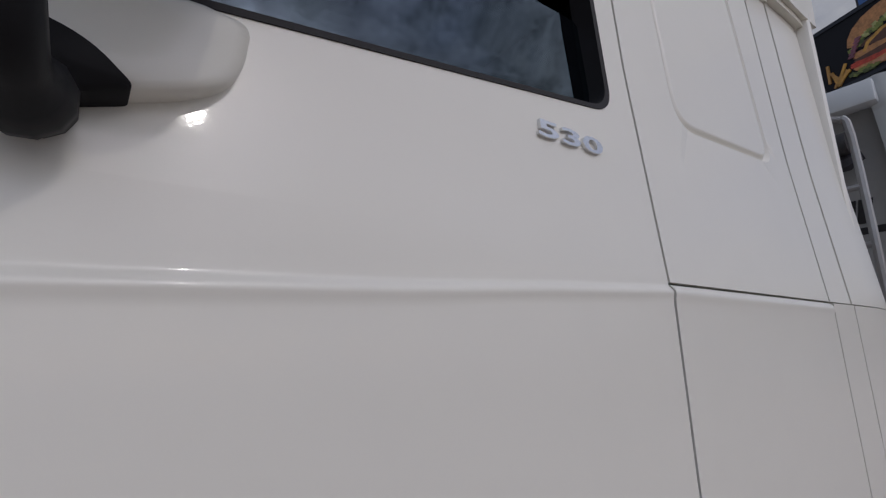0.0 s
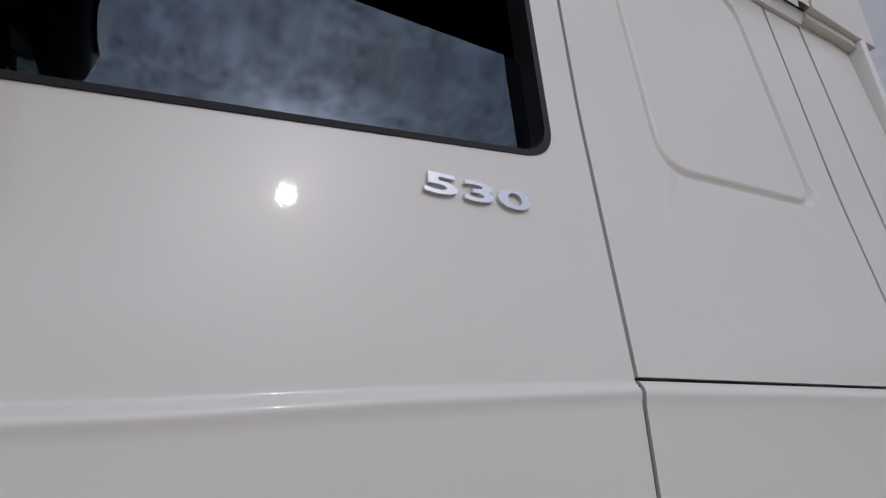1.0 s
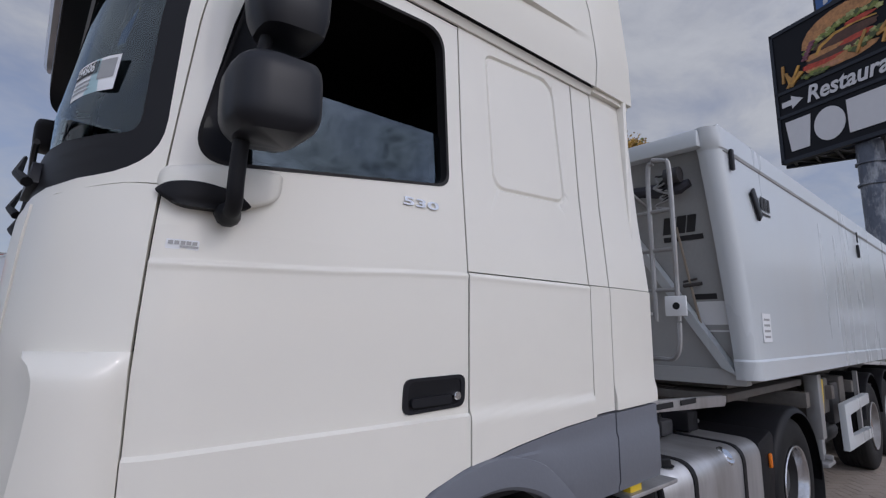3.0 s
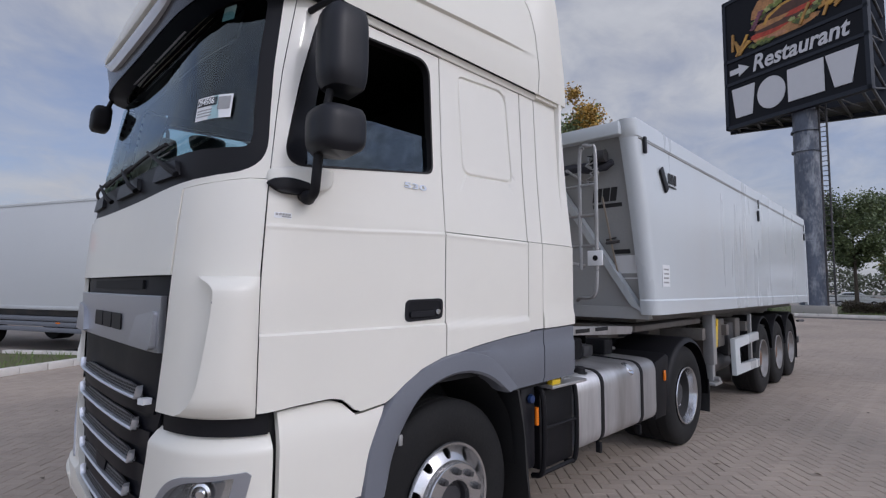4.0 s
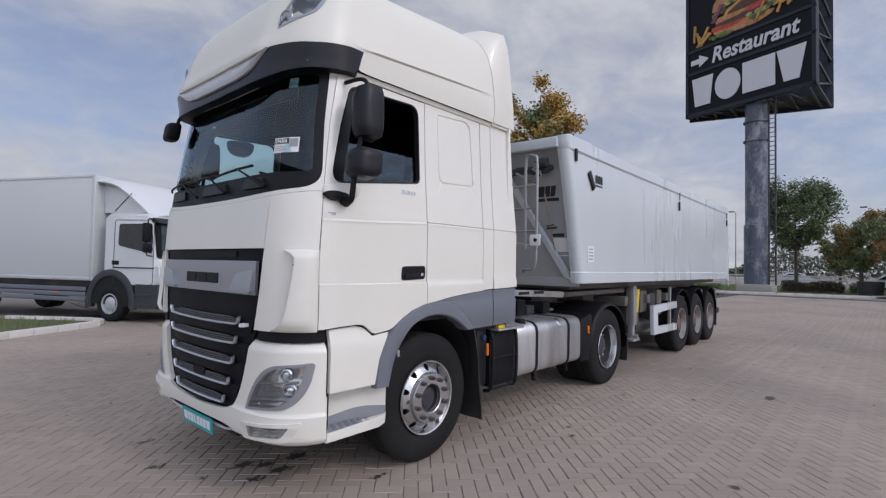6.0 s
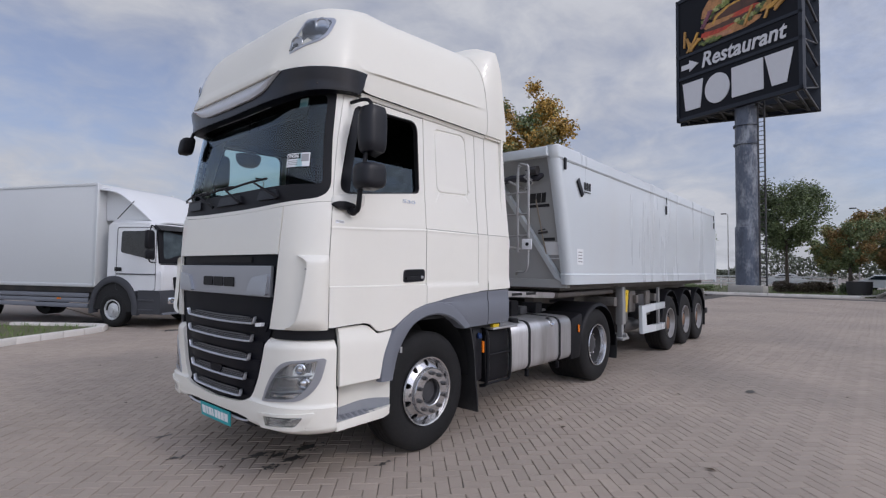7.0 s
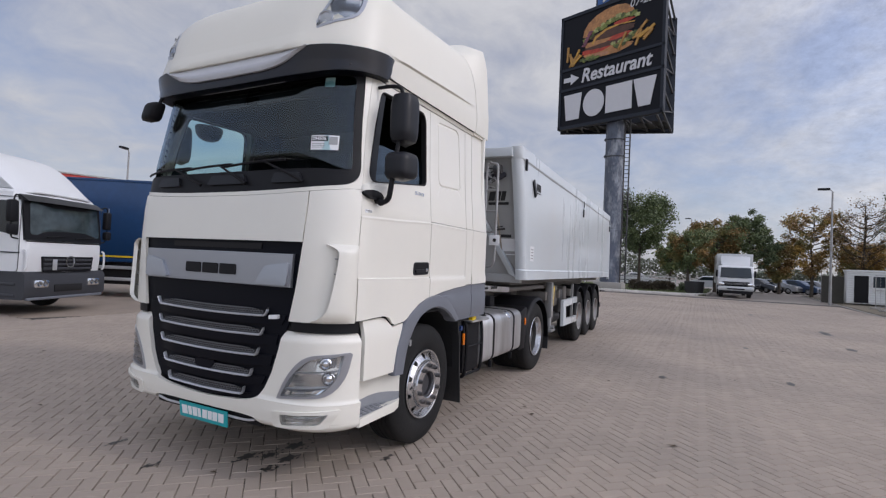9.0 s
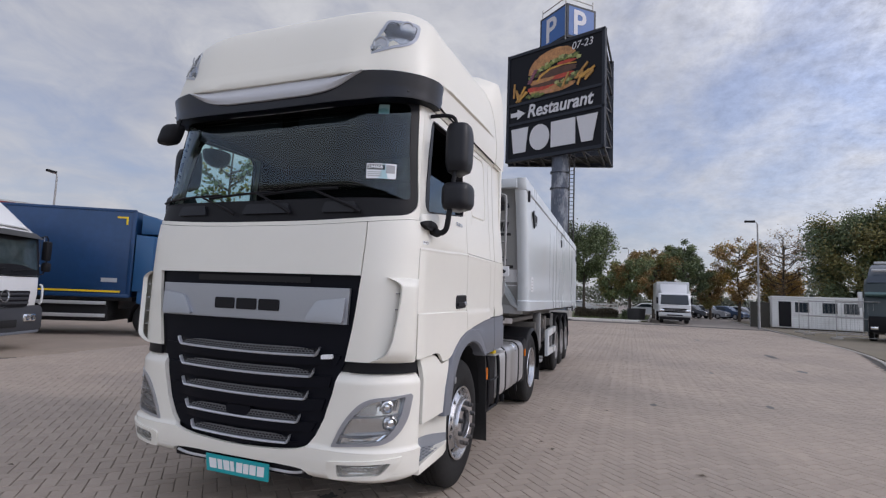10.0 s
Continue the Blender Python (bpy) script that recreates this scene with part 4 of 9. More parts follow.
for k in range(3):
    bm = B()
    y0 = 1.425 - 0.185 * k
    pts = [(cy(y0), 1.40), (cy(y0 - 0.165), 1.40), (cy(y0 - 0.165), 1.475), (cy(y0), 1.475)]
    plate(bm, rounded(pts, 0.012, 3), lambda c, z: skin(c, z, 0.013), 2, lambda c, z: skin(c, z, 0.0))
    part("emblem_block", bm, BLACK, sp, "dark emblem block")
# black intake above the plate
bm = B()
panel(bm, span(cy(1.62), cy(0.68), 8), [1.59, 1.63], None, lambda c, z: -0.018, 0.02)
part("intake", bm, CAVITY, grille)
# dark chin in the slot under the bumper, with its metal lip
bm = B()
panel(bm, span(-0.57, 0.57, 24), [0.375, 0.47], None, lambda c, z: -0.012, 0.03)
chin = part("chin", bm, BLACK, truck, "black chin under the bumper")
bm = B()
tube(bm, [skin(u, 0.402 + 0.016 * max(0, (abs(u) - 0.40) / 0.12) ** 2, 0.006) for u in span(-0.53, 0.53, 24)], 0.009, 6)
part("chin_lip", bm, STRIP, chin, "satin lip")
bm = B()
panel(bm, span(cy(1.40), cy(0.86), 6), [0.325, 0.437], None, lambda c, z: 0.034, 0.008)
lp = part("registration_plate", bm, TEAL, truck, "teal plate with white bars")
for a, b in ((0.05, 0.16), (0.18, 0.25), (0.27, 0.36), (0.375, 0.465), (0.53, 0.62), (0.635, 0.715), (0.73, 0.82), (0.84, 0.94)):
    bm = B()
    grid(bm, span(cy(1.40 - 0.54 * a), cy(1.40 - 0.54 * b), 3), [0.349, 0.413], lambda c, z: skin(c, z, 0.0368), lambda c, z: skin(c, z, 0.030))
    part("plate_bar", bm, PAPER, lp)

# ---- sun visor, roof ----
bm = B()
VIS_LO = table([(0, 2.808), (0.8, 2.816), (1.1, 2.848), (1.6, 2.872)])
VIS_HI = table([(0, 2.965), (0.5, 2.968), (0.66, 2.985), (0.8, 3.005), (1.05, 3.003), (1.25, 3.02), (1.5, 3.042)])
vend = cx(-0.93)


def visor_off(c, z):
    lo, hi = VIS_LO(abs(c)), VIS_HI(abs(c))
    t = min(1, max(0, (z - lo) / (hi - lo)))
    fade = min(1, max(0, (vend + 0.01 - abs(c)) / 0.35)) ** 0.7
    return (0.088 + 0.032 * t ** 0.8) * (0.42 + 0.58 * fade)


def visor_at(c, t, off=None):
    # the ends slant back towards the top
    c *= 1 + (t - 0.55) * 0.09 / vend * (abs(c) / vend) ** 6
    z = VIS_LO(abs(c)) + t * (VIS_HI(abs(c)) - VIS_LO(abs(c)))
    return skin(c, z, visor_off(c, z) if off is None else off)


grid(bm, span(-vend, vend, 70), span(0, 1, 8), visor_at, lambda c, t: visor_at(c, t, -0.01))
visor = part("sun_visor", bm, VISOR, truck, "dark grey sun visor over the windscreen")
# pale lip in the middle of the visor
bm = B()
LIPT = table([(0, 2.985), (0.5, 2.986), (0.66, 2.992), (0.80, 3.004)])
LIPB = table([(0, 2.868), (0.40, 2.871), (0.52, 2.882), (0.62, 2.906), (0.70, 2.945), (0.76, 2.978), (0.80, 3.0)])
grid(bm, span(-0.80, 0.80, 48), span(0, 1, 6), lambda c, t: skin(c, LIPB(abs(c)) + t * (LIPT(abs(c)) - LIPB(abs(c))), 0.122 + 0.020 * math.sin(min(1, t * 2.2) * math.pi / 2) - 0.045 * max(0, t - 0.3) ** 1.2), lambda c, t: skin(c, LIPB(abs(c)) + t * (LIPT(abs(c)) - LIPB(abs(c))), 0.03))
part("visor_lip", bm, LIPMAT, visor, "pale glossy lip on the visor")
for y in (0.12, 2.18):
    bm = B()
    lathe(bm, [(0.0, 0.008), (0.006, 0.007), (0.008, -0.004)], lambda u, v, h, q=skin(cy(y), 2.885, visor_off(cy(y), 2.885)): q + Vector((-h, u, v)), 8)
    part("screw", bm, STEEL, visor)
# added black sheet that shades the visor's underside, with pale slots below it
bm = B()
grid(bm, span(-vend + 0.02, vend - 0.02, 60), [0.0, 0.5, 0.96], lambda c, t: skin(c, VIS_LO(abs(c)) - 0.003, -0.01 + t * (0.01 + visor_off(c, VIS_LO(abs(c))))))
part("visor_lining", bm, GRILLE, visor, "black sheet that darkens the visor's underside")
# pale strips paint in the sky light that comes through the slots
for y0, y1 in ((0.60, 1.06), (1.20, 1.62)):
    bm = B()
    plate(bm, [(cy(y1), 0.12), (cy(y0), 0.12), (cy(y0), 0.22), (cy(y1), 0.22)], lambda c, t: skin(c, VIS_LO(abs(c)) - 0.006, -0.01 + t * (0.01 + visor_off(c, VIS_LO(abs(c))))), 3)
    part("visor_slot", bm, LIPMAT, visor, "slim pale strip painted as sky light through a slot")

# high roof, in one moulding
REAR = table([(2.88, 0.80), (3.22, 0.80), (3.36, 0.80), (3.50, 0.775), (3.60, 0.71), (3.68, 0.60)])
bm = B()
zs = [2.893, 2.896, 2.91, 2.96, 3.02, 3.045, 3.055, 3.065, 3.08, 3.12, 3.2, 3.3, 3.38, 3.44, 3.5, 3.55, 3.59, 3.62, 3.64, 3.66, 3.68]


ROOF_LOW = table([(0, 2.978), (0.55, 2.982), (0.70, 2.988), (0.82, 2.997), (1.05, 2.995), (vend - 0.15, 3.012), (vend - 0.08, 3.015), (vend + 0.0, 2.94), (vend + 0.06, 2.893), (9, 2.893)])


def roof_at(u, z):
    c = math.copysign(cx(REAR(z)) * abs(u) ** 0.85, u)
    z0 = z
    lo = 2.893 + (ROOF_LOW(abs(c)) - 2.893)
    z = lo + (z - 2.893) * (3.68 - lo) / (3.68 - 2.893)
    # the side folds over a lower strip that falls back under it, along a line rising to the rear
    x = float(np.interp(abs(c), RUN, PLAN_X))
    back = min(1, max(0, (abs(c) - vend - 0.01) / 0.22))
    back = back * back * (3 - 2 * back)
    fold = min(1, max(0, (z0 - 3.045) / 0.010)) * back * min(1, max(0, (0.80 - x) / 0.55)) ** 0.7 * (1 - min(1, max(0, (z0 - 3.06) / 0.30)))
    z += 0.055 * (x + 0.85) * back * float(np.interp(z0, [2.90, 3.0, 3.08, 3.30], [0, 1, 1, 0]))
    # the front swells into a brow with a sharp lower edge between the lamps
    brow = min(1, max(0, (0.84 - abs(c)) / 0.16))
    brow = brow * brow * (3 - 2 * brow) * min(1, max(0, (3.42 - z) / 0.40))
    if z0 < 2.8935:
        brow = -0.6 * brow
    # the top climbs towards the rear
    climb = min(1, max(0, (x + 0.75) / 1.45)) * min(1, max(0, (z0 - 3.25) / 0.35))
    return skin(c, z, 0.024 * fold + 0.05 * brow, True) + Vector((0, 0, 0.075 * climb))


rows = grid(bm, span(-1, 1, 80), zs, roof_at)
top = rows[-1]
half = len(top) // 2
for k in range(half):
    a, b, c, d = top[k], top[k + 1], top[-2 - k], top[-1 - k]
    if k == half - 1:
        bm.faces.new((a, b, d)) if b is c else bm.faces.new((a, b, c, d))
    else:
        n = 6
        if k == 0:
            prev = [a] + [bm.verts.new(a.co.lerp(d.co, j / n) + Vector((0, 0, 0.05 * math.sin(j / n * math.pi)))) for j in range(1, n)] + [d]
        nxt = [b] + [bm.verts.new(b.co.lerp(c.co, j / n) + Vector((0, 0, 0.05 * math.sin(j / n * math.pi) * min(1, (half - 1 - k) / 6)))) for j in range(1, n)] + [c]
        for j in range(n):
            bm.faces.new((prev[j], nxt[j], nxt[j + 1], prev[j + 1]))
        prev = nxt
roof = part("high_roof", bm, CREAM, truck, "cream-white moulded high roof", angle=35)
# rear wings and spoiler closing towards the trailer
bm = B()
sec = [(0.035, 2.895), (0.02, 3.1), (0.022, 3.35), (0.028, 3.56), (0.04, 3.68), (0.07, 3.80), (0.13, 3.865), (0.32, 3.895), (0.7, 3.915), (1.15, 3.925)]
wing_y = table([(z, y) for y, z in sec])
wing_top = table(sec[5:])
fx1 = table([(2.89, 1.15), (3.3, 1.075), (3.6, 1.035), (3.8, 1.0), (3.95, 0.98)])
# leading edge on the rear rim of the roof, trailing edge round the section above
lead, trail = [], []
for z in zs:
    lead.append(roof_at(1, z))
    h = 2.895 + (z - zs[0]) / (zs[-1] - zs[0]) * 0.905
    trail.append(Vector((fx1(h), wing_y(h), h)))
ends = roof_at(1, zs[-1]), roof_at(-1, zs[-1])
for j in range(1, 7):
    lead.append(ends[0].lerp(ends[1], j / 12) + Vector((0, 0, 0.05 * math.sin(j / 12 * math.pi))))
    y = 0.07 + 1.08 * j / 6
    trail.append(Vector((fx1(wing_top(y)), y, wing_top(y))))
lead += [Vector((q.x, 2.3 - q.y, q.z)) for q in lead[-2::-1]]
trail += [Vector((q.x, 2.3 - q.y, q.z)) for q in trail[-2::-1]]


def wing(u, k, deep=0.0):
    a, b = lead[k], trail[k]
    t = 1 - (1 - u) ** 1.8
    q = Vector((a.x + 0.004 + (b.x - a.x - 0.004) * u, a.y + (b.y - a.y) * t, a.z + (b.z - a.z) * t))
    away = Vector((0, q.y - 1.15, (q.z - 3.0) * (1.6 if q.z > 3.6 else 0)))
    return q + away.normalized() * (0.003 - deep)


grid(bm, [0, 0.03, 0.1, 0.2, 0.35, 0.5, 0.7, 0.85, 1], list(range(len(lead))), wing, lambda u, k: wing(u, k, 0.03))
part("roof_spoiler", bm, CREAM, roof, "cream-white rear roof spoiler")

def roof_lamp(flip):
    s = -1 if flip else 1
    co = rounded([(cy(0.395), 3.122), (cy(0.078), 3.235), (cy(0.050), 3.43), (cy(0.238), 3.425)], [0.02, 0.10, 0.05, 0.03], 6)
    cc = Vector((sum(p[0] for p in co) / len(co), sum(p[1] for p in co) / len(co)))
    inn = [(cc.x + (p[0] - cc.x) * 0.82, cc.y + (p[1] - cc.y) * 0.82) for p in co]
    bm = B()
    ring(bm, co, inn, lambda c, z: skin(s * c, z, 0.006, True), 2, 60, lambda c, z: skin(s * c, z, 0.0, True), lambda c, z: skin(s * c, z, -0.01, True))
    l = part("roof_lamp", bm, SILVER, roof, "grey bezel of the roof spotlamp")
    bm = B()
    plate(bm, inn, lambda c, z: skin(s * c, z, 0.003 + 0.003 * math.sin(z * 60), True), 4)
    part("lamp_reflector", bm, DIMCHROME, l)
    for y, z, r in ((0.285, 3.215, 0.056), (0.12, 3.36, 0.054)):
        bm = B()
        q = skin(s * cy(y), z, 0.004, True)
        n = (skin(s * cy(y), z, 0.03, True) - q).normalized()
        t = n.orthogonal().normalized()
        w = n.cross(t)
        lathe(bm, [(0.0, 0.006), (r * 0.7, 0.003), (r * 0.8, 0.007), (r, 0.005), (r * 1.05, 0.0)], lambda u, v, h: q + t * u + w * v + n * h, 20)
        part("lamp_bulb", bm, DIMCHROME, l)
    bm = B()
    plate(bm, inn, lambda c, z: skin(s * c, z, 0.012, True), 4, lambda c, z: skin(s * c, z, 0.004, True))
    ln = part("lamp_cover", bm, LENS, l, "clear lamp cover")
    ln.visible_shadow = False
    turn_to(ln, (-1, -0.3 * s, 0.3))


roof_lamp(False)
roof_lamp(True)
# gutter and drip rail over door and sleeper
for sgn in (1, -1):
    bm = B()
    panel(bm, [cx(x) for x in span(-0.93, 0.80, 20)], [0.0, 0.5, 1.0], lambda c, t: (c, 2.861 + 0.036 * t), lambda c, z: 0.004 + 0.016 * (z - 2.861) / 0.036, 0.01, sgn < 0)
    part("gutter", bm, WHITE, truck, "white roof gutter")
    bm = B()
    tube(bm, [skin(sgn * cx(x), 2.896, 0.016) for x in span(-0.94, 0.80, 20)], 0.005, 6)
    part("drip_rail", bm, BLACK, truck)
    bm = B()
    panel(bm, [cx(x) for x in span(0.80, 1.135, 10)], [0.0, 0.4, 1.0], lambda c, t: (c, 2.872 + 0.03 * t), lambda c, z: 0.020 - 0.010 * max(0, (float(np.interp(c, RUN, PLAN_X)) - 0.95) / 0.2) ** 2, 0.03, sgn < 0)
    part("spoiler_lip", bm, CREAM, truck, "cream-white lower lip of the spoiler")

# ---- wheels ----
def wheel_tyre(bm, R, width, rim_r):
    """A tyre about the y axis; its outer wall at y = 0, inward +y."""
    w = width
    prof = [(rim_r - 0.005, 0.030), (rim_r + 0.02, 0.012), (rim_r + 0.07, 0.0), (R - 0.09, 0.002), (R - 0.045, 0.012), (R - 0.015, 0.028), (R - 0.003, 0.045)]
    g = 0.012
    ribs = 4
    tread = []
    for k in range(ribs + 1):
        a = 0.045 + (w - 0.09) * k / (ribs + 1)
        b = 0.045 + (w - 0.09) * (k + 1) / (ribs + 1)
        tread += [(R, a + 0.004), (R, b - 0.006), (R - g, b - 0.004), (R - g, b + 0.002)]
    prof += tread[:-2] + [(R - 0.003, w - 0.045), (R - 0.045, w - 0.012), (R - 0.1, w), (rim_r + 0.02, w - 0.012), (rim_r - 0.005, w - 0.03)]
    lathe(bm, prof, lambda u, v, h: (u, h, v), 56)
    return bm


def holed_disc(bm, r0, r1, n, hole_r, deep):
    """A wheel disc with real hand holes; deep(r) is how far in it lies."""
    step = 2 * math.pi / n
    rm = (r0 + r1) / 2
    for k in range(n):
        t0 = k * step
        hole = [(t0 + step / 2 + hole_r * 0.82 / rm * math.cos(a), rm + hole_r * math.sin(a)) for a in (2 * math.pi * j / 16 for j in range(16))]
        outer = [(t0, r0), (t0 + step / 2, r0), (t0 + step, r0), (t0 + step, r1), (t0 + step / 2, r1), (t0, r1)]
        put = lambda t, r: (r * math.cos(t), deep(r), r * math.sin(t))
        ring(bm, outer, hole, put, 2, 24, lambda t, r: (r * math.cos(t), deep(r) + 0.02, r * math.sin(t)))
    return bm


def wheel(name, label, R, width, dish, rim_mat, outside=True, hub_mat=None, m=None, parent=None, nuts=10):
    """dish: how far the middle lies in from the tyre's outer wall (negative: stands out)."""
    w = thing(name, label, "wheel", m) if parent is None else new(name)
    if parent is not None:
        w.parent = parent
        w.matrix_basis = m
        w["label"] = label
    rr = 0.286
    part("tyre", wheel_tyre(B(), R, width, rr), RUBBER, w, "black rubber tyre, dusty on its tread")
    pl = lambda u, v, h: (u, h, v)
    bm = B()
    if dish < 0.08:
        lathe(bm, [(rr - 0.01, 0.05), (rr + 0.008, 0.004), (rr + 0.004, -0.004), (rr - 0.008, 0.0), (rr - 0.016, 0.02), (rr - 0.022, 0.05)], pl, 48)
        deep = lambda r: 0.05 - 0.055 * min(max((rr - 0.022 - r) / 0.07, 0), 1) ** 0.7
        holed_disc(bm, 0.202, rr - 0.016, 10, 0.0275, deep)
        h0 = deep(0.202)
        lathe(bm, [(0.202, h0), (0.200, h0 - 0.008), (0.198, h0 - 0.034), (0.193, h0 - 0.041), (0.116, h0 - 0.043), (0.110, h0 - 0.038), (0.107, h0 + 0.01)], pl, 48)
    else:
        lathe(bm, [(rr - 0.01, 0.05), (rr + 0.008, 0.004), (rr + 0.004, -0.004), (rr - 0.008, 0.0), (rr - 0.018, 0.03), (rr - 0.026, dish * 0.55), (rr - 0.045, dish * 0.85)], pl, 48)
        deep = lambda r: dish * 0.85 + 0.02 * min(max((rr - 0.045 - r) / 0.05, 0), 1)
        holed_disc(bm, 0.198, rr - 0.042, 10, 0.0195, deep)
        h0 = deep(0.198)
        lathe(bm, [(0.198, h0), (0.195, h0 - 0.010), (0.142, h0 - 0.014), (0.136, h0)], pl, 40)
    rim = part("rim", bm, rim_mat, w, "ten-hole rim")
    bm = B()
    lathe(bm, [(rr - 0.02, 0.07), (0.12, 0.09 if dish < 0.08 else dish + 0.05)], pl, 32)
    part("wheel_back", bm, CAVITY, w)
    bm = B()
    hub = hub_mat or STEEL
    if dish < 0.08:
        lathe(bm, [(0.109, h0 - 0.016), (0.104, h0 - 0.012), (0.100, h0 + 0.016), (0.082, h0 + 0.020), (0.076, h0 - 0.002), (0.050, h0 - 0.006), (0.0, h0 - 0.007)], pl, 32)
    else:
        lathe(bm, [(0.138, h0), (0.128, h0 - 0.05), (0.115, h0 - 0.062), (0.06, h0 - 0.068), (0.0, h0 - 0.068)], pl, 32)
    part("hub", bm, hub, w, "wheel hub")
    for k in range(nuts):
        a = 2 * math.pi * (k + 0.5) / nuts
        bm = B()
        q = Vector((0.160 * math.cos(a), h0 - (0.042 if dish < 0.08 else 0.013), 0.160 * math.sin(a)))
        lathe(bm, [(0.019, 0.0), (0.019, -0.012), (0.015, -0.015), (0.0145, -0.03), (0.0, -0.032)], lambda u, v, h: q + Vector((u, h, v)), 8)
        part("wheel_nut", bm, STEEL if dish < 0.08 else rim_mat, rim)
    return w


turn = Matrix.Rotation
wheel("front_wheel", "polished ten-hole alloy front wheel with black tyre", 0.505, 0.315, 0.0, ALLOY, hub_mat=HUB, m=pose(0, 0.045, 0.505), parent=truck)
wheel("front_wheel", "alloy front wheel with black tyre", 0.505, 0.315, 0.0, ALLOY, m=pose(0, 2.255, 0.505, 0, 0, 180), parent=truck)
for y, a in ((0.14, 0), (2.16, 180)):
    wheel("drive_wheel", "deep-dished alloy drive wheel with black tyre", 0.505, 0.60, 0.16, ALLOY, m=pose(3.65, y, 0.505, 0, 0, a), parent=truck)

# ---- grey wheel arch and side trim ----
OUT = curve_through([(-0.605, 0.685), (-0.565, 0.90), (-0.45, 1.09), (-0.26, 1.205), (-0.11, 1.25), (0.16, 1.295), (0.42, 1.325), (0.78, 1.345)], 4)
INN = curve_through([(-0.485, 0.685), (-0.425, 0.89), (-0.29, 1.07), (-0.13, 1.145), (0.06, 1.16), (0.24, 1.11), (0.40, 1.01)], 5)


TREAD = surf("tread_grey", (0.26, 0.27, 0.29), 0.5, vary=0.06, scale=6.0)


def fender(flip):
    side = (lambda y: 2.3 - y) if flip else (lambda y: y)
    sx = lambda x: min(x, 1.14)
    # band of the arch: outer line to inner line
    n = 40
    oo = [OUT[int(round(k / n * (len(OUT) - 1)))] for k in range(n + 1)]

    def pick(line, t):
        f = t * (len(line) - 1)
        i = min(int(f), len(line) - 2)
        return line[i].lerp(line[i + 1], f - i)

    OUT_A = curve_through([(-0.605, 0.685), (-0.565, 0.90), (-0.45, 1.09), (-0.26, 1.205), (-0.06, 1.262), (0.12, 1.262), (0.30, 1.20), (0.50, 1.03)], 5)
    bm = B()
    band = []
    for k in range(n + 1):
        a, b = pick(OUT_A, k / n), pick(INN, k / n)
        d = (a - b)
        row = []
        for t, y in ((1.0, 0.03), (1.0, -0.012), (0.94, -0.026), (0.55, -0.034), (0.12, -0.036), (0.0, -0.024), (0.0, 0.10)):
            p = b + d * t
            row.append(bm.verts.new((p.x, side(y), p.y)))
        band.append(row)
    for a, b in zip(band, band[1:]):
        for j in range(6):
            bm.faces.new((a[j], a[j + 1], b[j + 1], b[j]))
    for row in (band[0], band[-1]):
        bm.faces.new(row)
    arch = part("wheel_arch", bm, GREY, truck, "grey plastic wheel arch")
    # grey panel running back to the cab's end
    for x0, x1 in ((-0.10, 0.775), (0.785, 1.14)):
        bm = B()
        us = span(x0, x1, 14)
        LO = table([(-0.1, 1.20), (0.10, 1.20), (0.28, 1.14), (0.42, 1.00), (0.48, 1.015), (1.2, 1.03)])
        HI = lambda x: LOW_EDGE(x) - 0.004
        f = lambda x, t: Vector((x, side(-0.014 - 0.008 * (1 if 0.1 < t < 0.72 else 0)), LO(x) + (HI(x) - LO(x)) * t))
        grid(bm, us, [0, 0.06, 0.12, 0.4, 0.68, 0.74, 0.9, 1.0], f, lambda x, t: f(x, t) + Vector((0, -0.03 if flip else 0.03, 0)))
        part("side_trim", bm, GREY, truck, "grey plastic side trim")
    # silver reflector tag on the arch
    bm = B()
    box(bm, (-0.418, side(-0.030), 0.885), (-0.395, side(-0.040), 0.935), 0.006, None)
    part("arch_tag", bm, GALV, arch, "pale tag on the arch lip")
    # inner wheel housing and mudflap
    bm = B()
    line = [p.copy() for p in INN[::2]] + [Vector((0.52, 0.86)), Vector((0.58, 0.55))]
    rows = []
    for y in (0.06, 0.55):
        rows.append([bm.verts.new((p.x * (1.02 if y > 0.3 else 1), side(y), p.y + (0.0 if y < 0.3 else -0.02))) for p in line])
    for k in range(len(line) - 1):
        bm.faces.new((rows[0][k], rows[0][k + 1], rows[1][k + 1], rows[1][k]))
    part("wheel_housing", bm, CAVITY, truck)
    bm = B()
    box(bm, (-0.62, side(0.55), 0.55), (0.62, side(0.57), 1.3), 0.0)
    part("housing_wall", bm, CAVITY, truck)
    bm = B()
    grid(bm, span(0, 1, 4), span(0, 1, 8), lambda u, v: Vector((0.53 + 0.12 * (1 - v) ** 0.7 + 0.006 * math.sin(v * 12), side(0.0 + 0.46 * u), 0.20 + 0.80 * v)), lambda u, v: Vector((0.545 + 0.12 * (1 - v) ** 0.7, side(0.0 + 0.46 * u), 0.20 + 0.80 * v)))
    part("mudflap", bm, FLAP, truck, "black rubber mudflap")
    # entry step moulding: white shell, grey tread
    bm = B()
    ol = [(-0.985, 0.395), (-0.515, 0.41), (-0.495, 0.43), (-0.495, 0.635), (-0.62, 0.655), (-0.70, 0.665), (-0.985, 0.665)]
    lip = [(-0.997, 0.40), (-0.56, 0.405), (-0.50, 0.425), (-0.492, 0.50), (-0.55, 0.475), (-0.98, 0.455), (-0.997, 0.46)]
    slab(bm, lip, lambda a, b, h: (a, side(h), b), -0.012, 0.05, 0.008)
    back = lambda x: 0.135 * (1 - min(1, max(0, (x + 0.74) / 0.24)) ** 2) - 0.004
